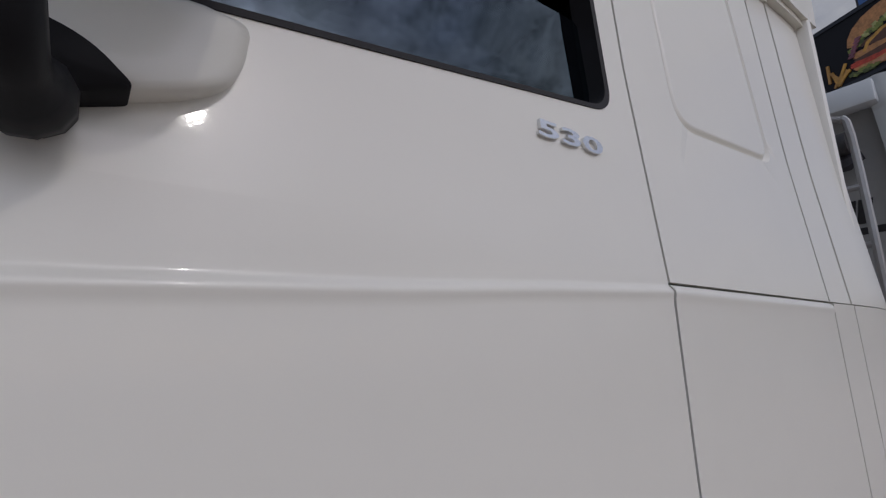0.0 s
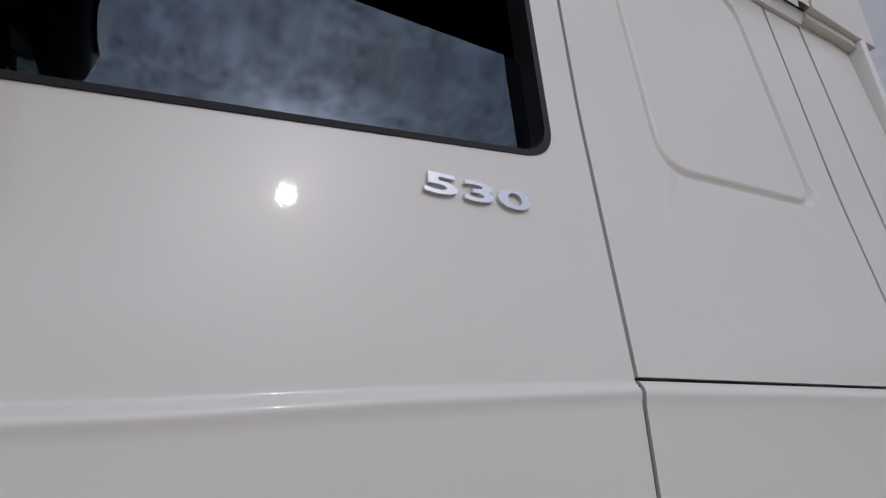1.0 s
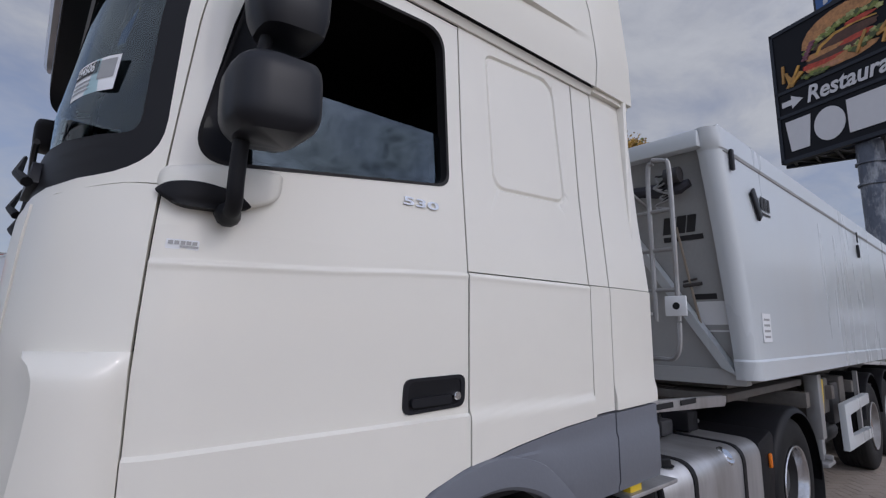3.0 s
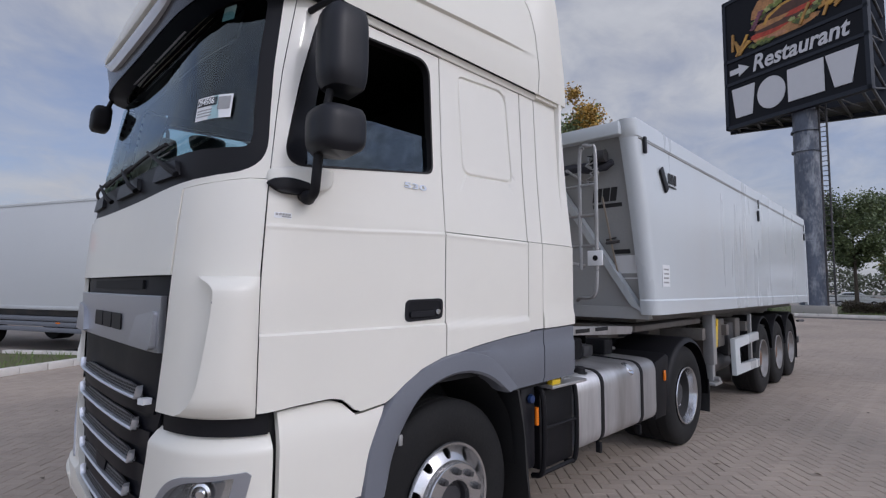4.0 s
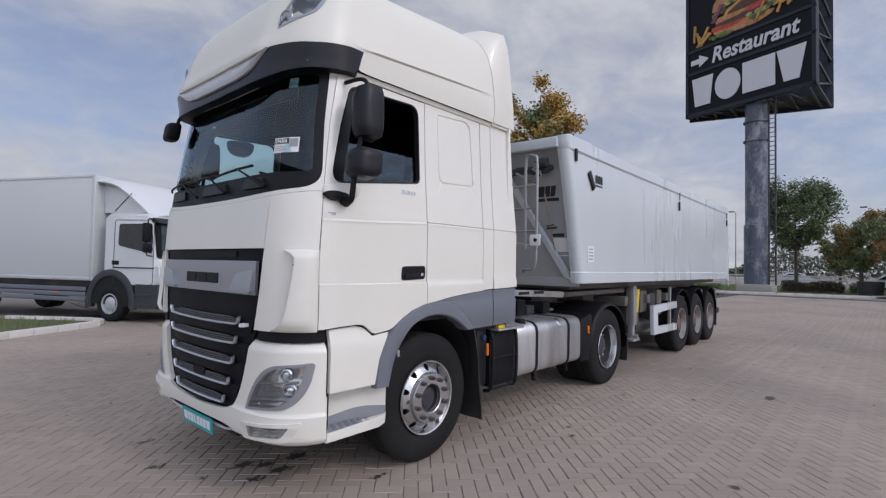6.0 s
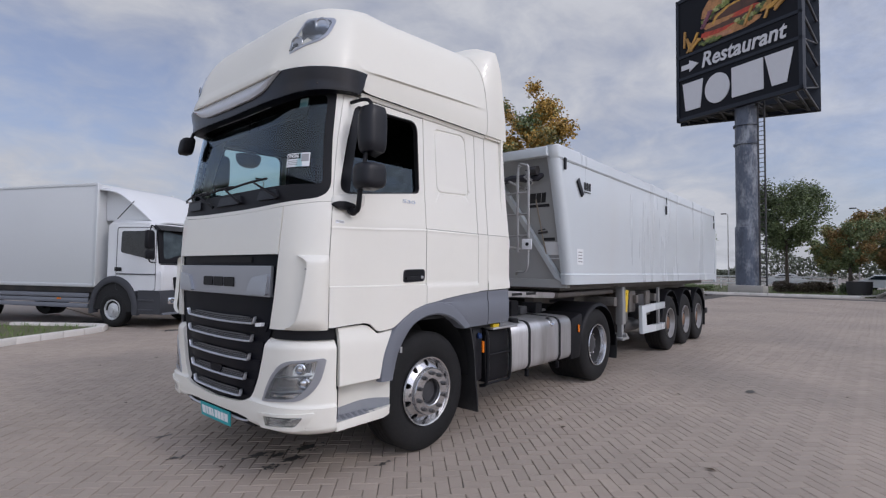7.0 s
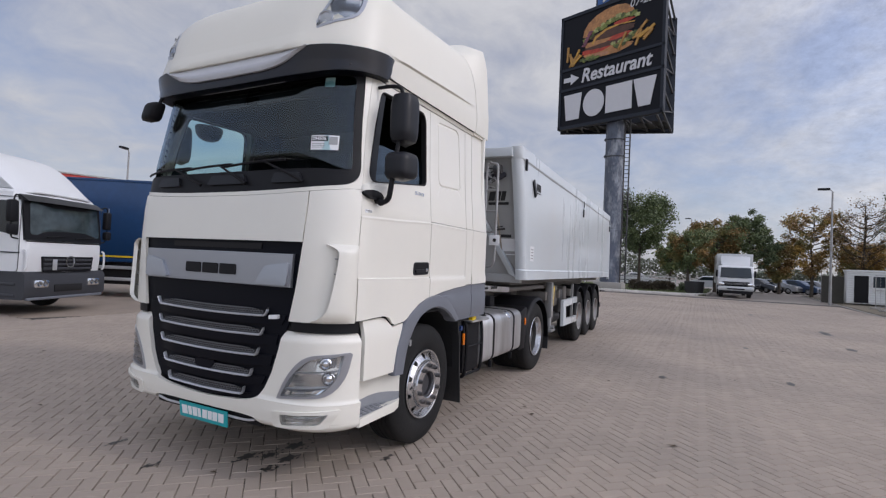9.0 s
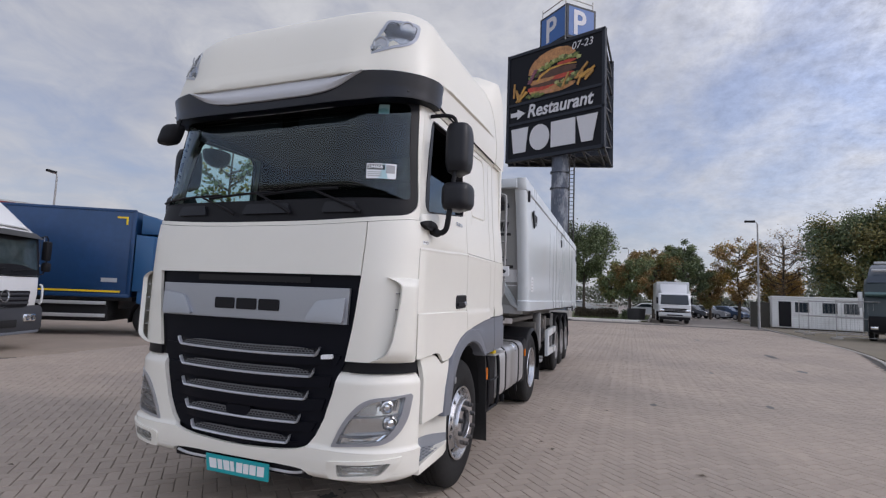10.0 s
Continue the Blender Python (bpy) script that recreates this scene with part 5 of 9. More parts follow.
    grid(bm, span(-0.99, -0.495, 12), [0.45, 0.53, 0.60, 0.66, 0.712], lambda x, z: Vector((x, side(back(x)), z)), lambda x, z: Vector((x, side(back(x) + 0.03), z)))
    slab(bm, [(-1.0, 0.455), (-0.985, 0.455), (-0.985, 0.69), (-1.0, 0.69)], lambda a, b, h: (a, side(h), b), 0.012, 0.16, 0.004)
    step = part("entry_step", bm, WHITE, truck, "white moulded entry step")
    bm = B()
    slab(bm, [(-0.985, 0.02), (-0.56, 0.004), (-0.54, 0.06), (-0.70, 0.14), (-0.985, 0.14)], lambda a, b, h: (a, side(b), h), 0.455, 0.468, 0.004)
    rise = lambda x: 0.515 + 0.035 * min(1, max(0, (x + 0.95) / 0.35))
    grid(bm, span(-0.985, -0.50, 12), [0.0, 1.0], lambda x, t: Vector((x, side(back(x) - 0.004), 0.466 + (rise(x) - 0.466) * t)), lambda x, t: Vector((x, side(back(x) + 0.002), 0.466 + (rise(x) - 0.466) * t)))
    tr = part("tread", bm, TREAD, step, "grey step tread")
    for r in range(4):
        for k in range(6):
            bm = B()
            x, y = -0.93 + 0.055 * k + 0.012 * r, 0.012 + 0.027 * r
            box(bm, (x, side(y), 0.466), (x + 0.032, side(y + 0.012), 0.472), 0.003)
            part("tread_stud", bm, GREY, tr)
    return arch


fender(False)
fender(True)
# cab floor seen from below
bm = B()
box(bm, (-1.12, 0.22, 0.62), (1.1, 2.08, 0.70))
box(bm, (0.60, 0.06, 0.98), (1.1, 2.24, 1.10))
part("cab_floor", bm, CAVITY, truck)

# ---- mirrors ----
def mirror_shell(bm, c, sx, sy, sz, lean=0.0, back=0.55, cut=0.0):
    """A rounded housing: flat glass to the rear, bulging forward."""
    nu, nv = 20, 12
    rows = []
    for j in range(nv + 1):
        b = -1 + 2 * j / nv
        row = []
        for k in range(nu):
            a = 2 * math.pi * k / nu
            ex = 0.55
            ca, sa = math.cos(a), math.sin(a)
            r = (1 - abs(b) ** 4.2) ** 0.32
            u = math.copysign(abs(ca) ** ex, ca) * r
            w = math.copysign(abs(sa) ** ex, sa) * r
            y = c[1] + sy * w + lean * b
            x = c[0] + (sx * u * 1.0 if u < 0 else sx * back * u)
            rear = max(0, ((x - c[0]) / sx + 1) / (1 + back) - 0.55) / 0.45
            row.append(bm.verts.new((x, y, c[2] + sz * b * (1 - cut * rear ** 1.8 if b < 0 else 1))))
        rows.append(row)
    for a, b in zip(rows, rows[1:]):
        for k in range(nu):
            bm.faces.new((a[k], a[(k + 1) % nu], b[(k + 1) % nu], b[k]))
    return bm


def mirrors(flip):
    side = (lambda y: 2.3 - y) if flip else (lambda y: y)
    sgn = -1 if flip else 1

    def fixm(bm):
        if flip:
            for v in bm.verts:
                v.co.y = 2.235 - v.co.y
                v.co.x += 0.05
        return bm

    bm = mirror_shell(B(), (-0.803, -0.147, 2.557), 0.130, 0.087, 0.198, back=0.42, cut=0.06)
    unit = part("mirror", fixm(bm), DARK, truck, "tall dark grey main mirror housing")
    bm = mirror_shell(B(), (-0.824, -0.158, 2.210), 0.150, 0.101, 0.108, back=0.36, cut=0.34)
    part("mirror", fixm(bm), DARK, truck, "square dark grey wide-angle mirror housing")
    for y0, z0, w0, h0, xg in ((-0.147, 2.557, 0.046, 0.125, -0.7475), (-0.158, 2.238, 0.055, 0.042, -0.7695)):
        bm = B()
        slab(bm, rounded([(y0 - w0, z0 - h0), (y0 + w0, z0 - h0), (y0 + w0, z0 + h0), (y0 - w0, z0 + h0)], 0.035, 5), lambda a, b, h: (xg + h, a, b), -0.004, 0.0)
        part("mirror_glass", fixm(bm), DIMCHROME, unit, "mirror glass")
    bm = B()
    tube(bm, curve_through([(-0.905, 0.01, 1.975), (-0.91, -0.05, 1.960), (-0.915, -0.095, 1.978), (-0.92, -0.115, 2.04), (-0.912, -0.128, 2.2), (-0.87, -0.14, 2.45)], 5), [0.026] * 3 + [0.030, 0.030, 0.025] + [0.019] * 14 + [0.016] * 6, 12)
    arm = part("mirror_arm", fixm(bm), BLACK, truck, "black bent mirror arm")
    bm = B()
    tube(bm, curve_through([(-0.87, 0.06, 2.795), (-0.85, -0.05, 2.80), (-0.825, -0.10, 2.785), (-0.815, -0.12, 2.72)], 5), 0.014, 8)
    part("upper_arm", fixm(bm), BLACK, arm)
    # white cover on the door at the arm's foot, with a black almond-shaped plate
    def swell(c, z, deep=0.036):
        u = abs(c - 1.368) / 0.155
        v = abs(z - 2.036 - (c - 1.368) * 0.11) / 0.066
        return deep * max(0, 1 - u ** 3.5) ** 0.55 * max(0, 1 - v ** 3) ** 0.55

    bm = B()
    foot = rounded([(1.213, 2.02), (1.219, 2.068), (1.343, 2.096), (1.443, 2.103), (1.521, 2.103), (1.515, 2.03), (1.443, 1.994), (1.294, 1.978)], [0.03, 0.02, 0.05, 0.03, 0.015, 0.045, 0.05, 0.05], 5)
    plate(bm, foot, lambda c, z: skin(sgn * c, z, UP - 0.004 + swell(c, z)), 9, lambda c, z: skin(sgn * c, z, -0.03))
    part("mirror_foot", bm, WHITE, truck, "white mirror foot cover", angle=85)
    bm = B()
    low = rounded([(1.213, 2.010), (1.268, 1.972), (1.379, 1.974), (1.435, 1.992), (1.388, 2.024), (1.301, 2.036), (1.242, 2.028)], [0.012, 0.05, 0.06, 0.01, 0.05, 0.06, 0.03], 6)
    plate(bm, low, lambda c, z: skin(sgn * c, z, UP + 0.004 + swell(c, max(z, 1.985), 0.038)), 7, lambda c, z: skin(sgn * c, z, -0.02))
    part("foot_plate", bm, BLACK, arm, angle=85)


mirrors(False)
mirrors(True)
# front mirror over the far screen corner
bm = mirror_shell(B(), (-1.235, 2.075, 2.70), 0.07, 0.088, 0.082, -0.035)
fm = part("front_mirror", bm, BLACK, truck, "small black front mirror")
bm = B()
tube(bm, curve_through([(-1.12, 2.02, 2.86), (-1.17, 2.03, 2.855), (-1.20, 2.04, 2.83), (-1.22, 2.05, 2.765)], 5), 0.014, 8)
part("mirror_bracket", bm, BLACK, fm)
# kerb mirror over the passenger's window: a shallow bowl, its glass facing down
bm = B()
bowl = [(0.0, -0.075), (0.06, -0.070), (0.105, -0.050), (0.135, -0.015), (0.148, 0.03), (0.150, 0.06), (0.142, 0.07), (0.0, 0.075)]
lathe(bm, bowl, lambda u, v, h: Vector((-0.45 + u * 0.95, 2.415 + v * 0.72, 2.74 + h)), 28)
km = part("kerb_mirror", bm, DARK, truck, "dark bowl-shaped kerb mirror over the passenger door")
bm = B()
tube(bm, curve_through([(-0.45, 2.22, 2.88), (-0.45, 2.30, 2.885), (-0.45, 2.37, 2.85), (-0.45, 2.39, 2.80)], 4), 0.017, 8)
part("mirror_bracket", bm, BLACK, km)

# ---- inside the cab ----
bm = B()
grid(bm, span(0.16, 2.14, 20), span(0, 1, 8), lambda y, t: Vector((skin(cy(y), 2.05, -0.07).x * (1 - t) - 0.62 * t, y, 2.03 + 0.08 * math.sin(t * 2.4) + 0.05 * math.exp(-((y - 0.6) / 0.25) ** 2) * math.sin(t * 3))), lambda y, t: Vector((skin(cy(y), 2.05, -0.07).x * (1 - t) - 0.62 * t, y, 1.5)))
part("dashboard", bm, DASH, truck, "dark dashboard")
bm = B()
q = Vector((-0.62, 0.62, 2.10))
tilt = Matrix.Rotation(radians(-58), 3, "Y")
tube(bm, [q + tilt @ Vector((0.22 * math.cos(2 * math.pi * k / 32), 0.22 * math.sin(2 * math.pi * k / 32), 0)) for k in range(33)], 0.016, 8, False)
tube(bm, [q + tilt @ Vector((0, -0.21, 0)), q + tilt @ Vector((0, 0.21, 0))], 0.02, 6)
tube(bm, [q + tilt @ Vector((0, 0, 0)), q + tilt @ Vector((0.2, 0, 0))], 0.02, 6)
part("steering_wheel", bm, BLACK, truck, "black steering wheel")
for y in (0.62, 1.70):
    bm = B()
    box(bm, (-0.35, y - 0.25, 1.55), (0.15, y + 0.25, 1.75), 0.06)
    box(bm, (0.0, y - 0.24, 1.7), (0.16, y + 0.24, 2.35), 0.06, None)
    box(bm, (0.03, y - 0.14, 2.36), (0.14, y + 0.14, 2.56), 0.05)
    part("seat", bm, SEAT, truck, "dark cloth seat")
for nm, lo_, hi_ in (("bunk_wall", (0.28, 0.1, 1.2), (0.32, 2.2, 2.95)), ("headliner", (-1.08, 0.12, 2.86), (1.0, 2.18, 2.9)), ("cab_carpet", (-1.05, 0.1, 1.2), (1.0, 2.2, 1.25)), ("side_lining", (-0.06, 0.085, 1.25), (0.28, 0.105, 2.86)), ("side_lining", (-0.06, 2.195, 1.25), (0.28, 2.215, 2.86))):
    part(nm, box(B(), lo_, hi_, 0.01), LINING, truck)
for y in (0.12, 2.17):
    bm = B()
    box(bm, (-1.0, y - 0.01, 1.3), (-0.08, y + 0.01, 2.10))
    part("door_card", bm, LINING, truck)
# blinds and lamps behind the top of the screen
for y0, y1 in ((0.25, 0.95), (1.1, 2.05)):
    bm = B()
    grid(bm, [cy(y0), cy((y0 + y1) / 2), cy(y1)], [2.70, 2.84], lambda c, z: skin(c, z, -0.09), lambda c, z: skin(c, z, -0.10))
    part("sun_blind", bm, BLACK, truck)
# paper in the screen, with its number and bars
PAP = cy(0.318)
bm = B()
grid(bm, span(PAP, PAP + 0.205, 10), [2.285, 2.388], lambda c, z: skin(c, z, -0.018))
pp = part("screen_paper", bm, PAPER, screen, "white paper with a stock number behind the glass")
bm = B()
lettering(bm, "294506", 0.036, lambda a, b, h: skin(PAP + 0.01 + a, 2.353 + b, -0.0155), 0.0, wide=0.95, bold=0.001)
part("paper_number", bm, PAPER, pp, "pale printed number")
bm = B()
grid(bm, span(PAP + 0.006, PAP + 0.128, 5), [2.345, 2.381], lambda c, z: skin(c, z, -0.0165))
part("number_band", bm, INK, pp, "black band behind the number")
bm = B()
for k in range(3):
    grid(bm, span(PAP + 0.012, PAP + 0.105, 5), [2.30 + 0.013 * k, 2.305 + 0.013 * k], lambda c, z: skin(c, z, -0.0165))
grid(bm, span(PAP + 0.134, PAP + 0.196, 4), [2.322, 2.378], lambda c, z: skin(c, z, -0.0166))
part("paper_bar", bm, GALV, pp)
bm = B()
grid(bm, span(cy(0.27), cy(0.20), 2), [2.745, 2.815], lambda c, z: skin(c, z, -0.018))
part("toll_tag", bm, surf("tag_teal", (0.24, 0.36, 0.35), 0.4), screen, "greenish toll tag")

# ---- chassis ----
bm = B()
for y in (0.72, 1.48):
    box(bm, (-0.6, y, 0.70), (5.0, y + 0.09, 0.96), 0.01)
for x in (1.2, 2.2, 3.2, 4.4, 4.9):
    box(bm, (x, 0.75, 0.74), (x + 0.12, 1.52, 0.92))
chassis = part("chassis_frame", bm, STEEL, truck, "dark steel ladder frame")
bm = B()
tube(bm, [(0, 0.3, 0.505), (0, 2.0, 0.505)], 0.07, 10)
tube(bm, [(3.65, 0.4, 0.505), (3.65, 1.9, 0.505)], 0.11, 10)
box(bm, (3.55, 0.9, 0.3), (4.05, 1.4, 0.75), 0.1)
part("axle", bm, STEEL, chassis)
bm = B()
box(bm, (3.35, 0.78, 0.97), (4.25, 1.52, 1.08), 0.02)
slab(bm, [(3.2, 0.72), (4.0, 0.68), (4.35, 0.85), (4.35, 1.0), (3.9, 1.1), (3.9, 1.2), (4.35, 1.3), (4.35, 1.45), (4.0, 1.62), (3.2, 1.58)], lambda a, b, h: (a, b, h), 1.08, 1.13, 0.01)
part("fifth_wheel", bm, BLACK, truck, "greasy black coupling plate")
# catwalk, hoses and valves behind the cab
bm = B()
box(bm, (1.25, 0.55, 1.0), (2.9, 1.75, 1.03), 0.01)
part("catwalk", bm, ALU, truck, "dull chequered walkway")
for k, (mat, z0) in enumerate(((BLACK, 1.55), (surf("hose_red", (0.35, 0.02, 0.02), 0.4), 1.6), (surf("hose_blue", (0.02, 0.06, 0.3), 0.4), 1.5), (YELLOW, 1.45))):
    bm = B()
    y = 0.75 + 0.12 * k
    pts = []
    for j in range(60):
        t = j / 59
        sag = -0.35 * math.sin(t * math.pi)
        pts.append((1.15 + 1.0 * t, y + 0.05 * math.cos(j * 1.3), z0 + sag * 0.8 + 0.05 * math.sin(j * 1.3)))
    tube(bm, pts, 0.011, 6)
    part("air_hose", bm, mat, truck, "coiled air hose")
for k in range(5):
    bm = B()
    x = 1.3 + 0.28 * k
    box(bm, (x, 0.42 + 0.05 * (k % 2), 1.0), (x + 0.16, 0.62, 1.10 + 0.04 * (k % 3)), 0.015)
    part("valve_block", bm, STEEL if k % 2 else BLACK, truck)
# rear mudguards over the drive wheels
for flip in (False, True):
    side = (lambda y: 2.3 - y) if flip else (lambda y: y)
    bm = B()
    prof = [(0.60 * math.cos(a), 0.52 + 0.585 * math.sin(a)) for a in (radians(d) for d in range(-8, 189, 8))]
    for y0, y1 in ((0.11, 0.74),):
        g = [[bm.verts.new((3.65 + p[0], side(y), p[1])) for p in prof] for y in (y0 + 0.0, y0 + 0.012, y0 + 0.04, y1)]
        dz = [0.05, 0.02, 0.0, 0.0]
        for row, d in zip(g, dz):
            for v in row:
                q = Vector((v.co.x - 3.65, 0, v.co.z - 0.52))
                v.co -= q.normalized() * d
        for a, b in zip(g, g[1:]):
            for k in range(len(prof) - 1):
                bm.faces.new((a[k], a[k + 1], b[k + 1], b[k]))
    part("mudguard", bm, BLACK, truck, "black plastic mudguard over the drive wheel")
    bm = B()
    grid(bm, span(0, 1, 3), span(0, 1, 5), lambda u, v: Vector((4.25 + 0.02 * math.sin(v * 3), side(0.12 + 0.6 * u), 0.24 + 0.36 * v)), lambda u, v: Vector((4.265 + 0.02 * math.sin(v * 3), side(0.12 + 0.6 * u), 0.24 + 0.36 * v)))
    part("rear_mudflap", bm, FLAP, truck)
bm = B()
slab(bm, [(2.80, 0.40), (3.05, 0.40), (3.10, 0.80), (3.14, 0.95), (3.08, 0.99), (2.82, 0.93)], lambda a, b, h: (a, h, b), 0.12, 0.66, 0.03)
part("air_tank_cover", bm, BLACK, truck, "black plastic cover ahead of the drive wheel")
bm = B()
box(bm, (2.97, 0.098, 0.74), (3.005, 0.12, 0.84), 0.01)
part("marker_lamp", bm, ORANGE, truck, "amber side marker")
# fuel tank with straps
bm = B()
sec = rounded([(0.075, 0.435), (0.075, 0.975), (0.68, 0.99), (0.68, 0.43)], [0.11, 0.12, 0.08, 0.1], 6)
ends = []
for x, q in ((1.33, 0.93), (1.335, 0.97), (1.35, 1.0), (2.70, 1.0), (2.715, 0.97), (2.72, 0.93)):
    ends.append([bm.verts.new((x, 0.38 + (y - 0.38) * q, 0.71 + (z - 0.71) * q)) for y, z in sec])
for a, b in zip(ends, ends[1:]):
    for k in range(len(sec)):
        bm.faces.new((a[k], a[(k + 1) % len(sec)], b[(k + 1) % len(sec)], b[k]))
bm.faces.new(ends[0])
bm.faces.new(ends[-1])
tank = part("fuel_tank", bm, ALU, truck, "dull aluminium fuel tank with black straps")
for x in (1.70, 2.40):
    bm = B()
    o = [(0.38 + (y - 0.38) * 1.02, 0.71 + (z - 0.71) * 1.02) for y, z in sec]
    rows = [[bm.verts.new((xx, y, z)) for y, z in oo] for xx, oo in ((x - 0.022, sec), (x - 0.022, o), (x + 0.022, o), (x + 0.022, sec))]
    for a, b in zip(rows, rows[1:]):
        for k in range(len(sec)):
            bm.faces.new((a[k], a[(k + 1) % len(sec)], b[(k + 1) % len(sec)], b[k]))
    box(bm, (x - 0.015, 0.09, 0.36), (x + 0.015, 0.13, 0.44), 0.004)
    part("tank_strap", bm, BLACK, tank, "black tank strap")
bm = B()
lathe(bm, [(0.0, 0.024), (0.046, 0.024), (0.054, 0.016), (0.056, -0.012), (0.072, -0.02)], lambda u, v, h: Vector((1.54 + u, 0.19 + v, 0.99 + h)), 20)
part("filler_cap", bm, BLACK, tank, "black filler cap")
bm = B()
q0 = Vector((2.22, 0.115, 0.935))
lathe(bm, [(0.0, 0.02), (0.035, 0.02), (0.04, 0.012), (0.06, 0.008), (0.065, -0.01)], lambda u, v, h: q0 + Vector((u, -h * 0.7 + v * 0.7, v * 0.7 + h * 0.7)), 20)
part("cap_recess", bm, CHROME, tank, "filler neck with a bright cap")
# battery and equipment box ahead of the tank
bm = B()
box(bm, (0.90, 0.10, 0.42), (1.31, 0.70, 0.93), 0.015)
bb = part("equipment_box", bm, BLACK, truck, "black equipment box with a tubular guard")
bm = B()
for x in (0.885, 1.285):
    tube(bm, curve_through([(x, 0.30, 0.955), (x, 0.12, 0.95), (x, 0.065, 0.90), (x, 0.055, 0.6), (x, 0.075, 0.42), (x, 0.15, 0.385)], 4), 0.018, 8)
tube(bm, [(0.885, 0.055, 0.70), (1.285, 0.055, 0.70)], 0.010, 6)
tube(bm, [(0.885, 0.08, 0.41), (1.285, 0.08, 0.41)], 0.014, 6)
part("guard_tube", bm, BLACK, bb, "black tube guard")
bm = B()
box(bm, (0.70, 0.10, 0.45), (0.86, 0.45, 0.98), 0.03)
part("fluid_tank", bm, DARK, bb, "dark plastic fluid tank")
bm = B()
tube(bm, [(0.80, 0.055, 0.74), (0.80, 0.055, 0.85)], 0.014, 10)
part("side_marker", bm, ORANGE, bb, "amber side marker")
bm = B()
lathe(bm, [(0.0, 0.02), (0.025, 0.02), (0.03, 0.0)], lambda u, v, h: Vector((0.78 + u, 0.09 - h, 0.90 + v)), 14)
part("filler_cap", bm, surf("blue_cap", (0.012, 0.035, 0.12), 0.5), bb, "dark blue cap")
bm = B()
box(bm, (0.90, 0.0, 0.955), (1.34, 0.34, 0.975), 0.004)
sp = part("step_plate", bm, ALU, truck, "bright chequer step plate")
for i in range(8):
    for j in range(4):
        bm = B()
        box(bm, (0.95 + 0.048 * i, 0.095 + 0.06 * j, 0.975), (0.97 + 0.048 * i, 0.105 + 0.06 * j, 0.979), 0.0, None)
        part("stud", bm, ALU, sp)
bm = B()
box(bm, (0.93, 0.02, 0.975), (1.03, 0.075, 1.01), 0.006)
part("wheel_chock", bm, YELLOW, truck, "small yellow block on the step plate")
# near-black block standing in for the shade round engine and gearbox under the cab
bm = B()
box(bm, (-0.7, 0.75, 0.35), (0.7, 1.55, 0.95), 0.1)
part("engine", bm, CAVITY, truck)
# support rail behind the cab
bm = B()
slab(bm, [(1.12, 1.27), (2.45, 1.205), (2.48, 1.235), (2.48, 1.27), (2.42, 1.275), (1.12, 1.335)], lambda a, b, h: (a, h, b), 0.18, 0.21, 0.004)
rail = part("side_rail", bm, ALU, truck, "aluminium fairing support rail")
for x in (1.2, 1.5, 1.8):
    bm = B()
    box(bm, (x, 0.172, 1.265), (x + 0.2, 0.178, 1.295), 0.0)
    part("rail_slot", bm, CAVITY, rail)

# ---- tipping trailer ----
trailer = thing("tipping_trailer", "light grey smooth-sided tipping semi-trailer coupled to the tractor", "trailer", pose(2.10, -0.015, 0, 0, 0, 1.45))
TL, TW, TZ0, TZ1 = 8.5, 2.5, 1.375, 3.06
LEAN = lambda z: 0.02 + 0.44 * (TZ1 - z) / (TZ1 - TZ0)


def wall_y(z):
    """The long side bulges a little."""
    t = (z - TZ0) / (TZ1 - TZ0)
    return 0.0 - 0.012 * math.sin(t * math.pi)


for flip in (False, True):
    side = (lambda y: TW - y) if flip else (lambda y: y)
    # side sheet with its rounded front corner
    bm = B()
    zs = [TZ0, TZ0 + 0.02, 1.50, 1.515, 1.53, 1.7, 2.0, 2.3, 2.6, 2.88, 2.905, 2.915, 2.925, 3.0, TZ1]

    def at(k, z):
        # k < 0: round the corner; k >= 0: along the side
        off = (-0.014 if z < 1.505 else 0.0) + (-0.010 if z > 2.92 else 0.0)
        if k < 0:
            a = -k * math.pi / 2
            r = 0.09
            return Vector((LEAN(z) + r - (r + (-off)) * math.sin(a), side(wall_y(z) + r - (r - off) * math.cos(a)), z))
        return Vector((LEAN(z) * (1 - k) + 0.09 + (TL - 0.09) * k, side(wall_y(z) + off), z))

    grid(bm, [-1, -0.85, -0.7, -0.55, -0.4, -0.25, -0.1] + span(0, 1, 20), zs, at, lambda k, z: at(k, z) + Vector((0.02 if k < 0 else 0, -0.05 if flip else 0.05, 0)))
    part("side_wall", bm, TRAILER, trailer, "smooth light grey side wall with a rounded front edge")
    # seam under the top rail
    bm = B()
    tube(bm, [(0.14, side(-0.006), 2.905), (TL - 0.02, side(-0.006), 2.905)], 0.0045, 6)
    part("rail_seam", bm, GALV, trailer)
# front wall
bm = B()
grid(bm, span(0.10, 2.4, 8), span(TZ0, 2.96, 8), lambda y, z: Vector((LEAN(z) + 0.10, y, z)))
fw = part("front_wall", bm, TRAILER_IN, trailer, "darker grey front wall with uneven patches")
bm = B()
box(bm, (-0.01, 0.1, 2.93), (0.09, 2.4, 3.05), 0.015)
part("top_beam", bm, TRAILER, fw)
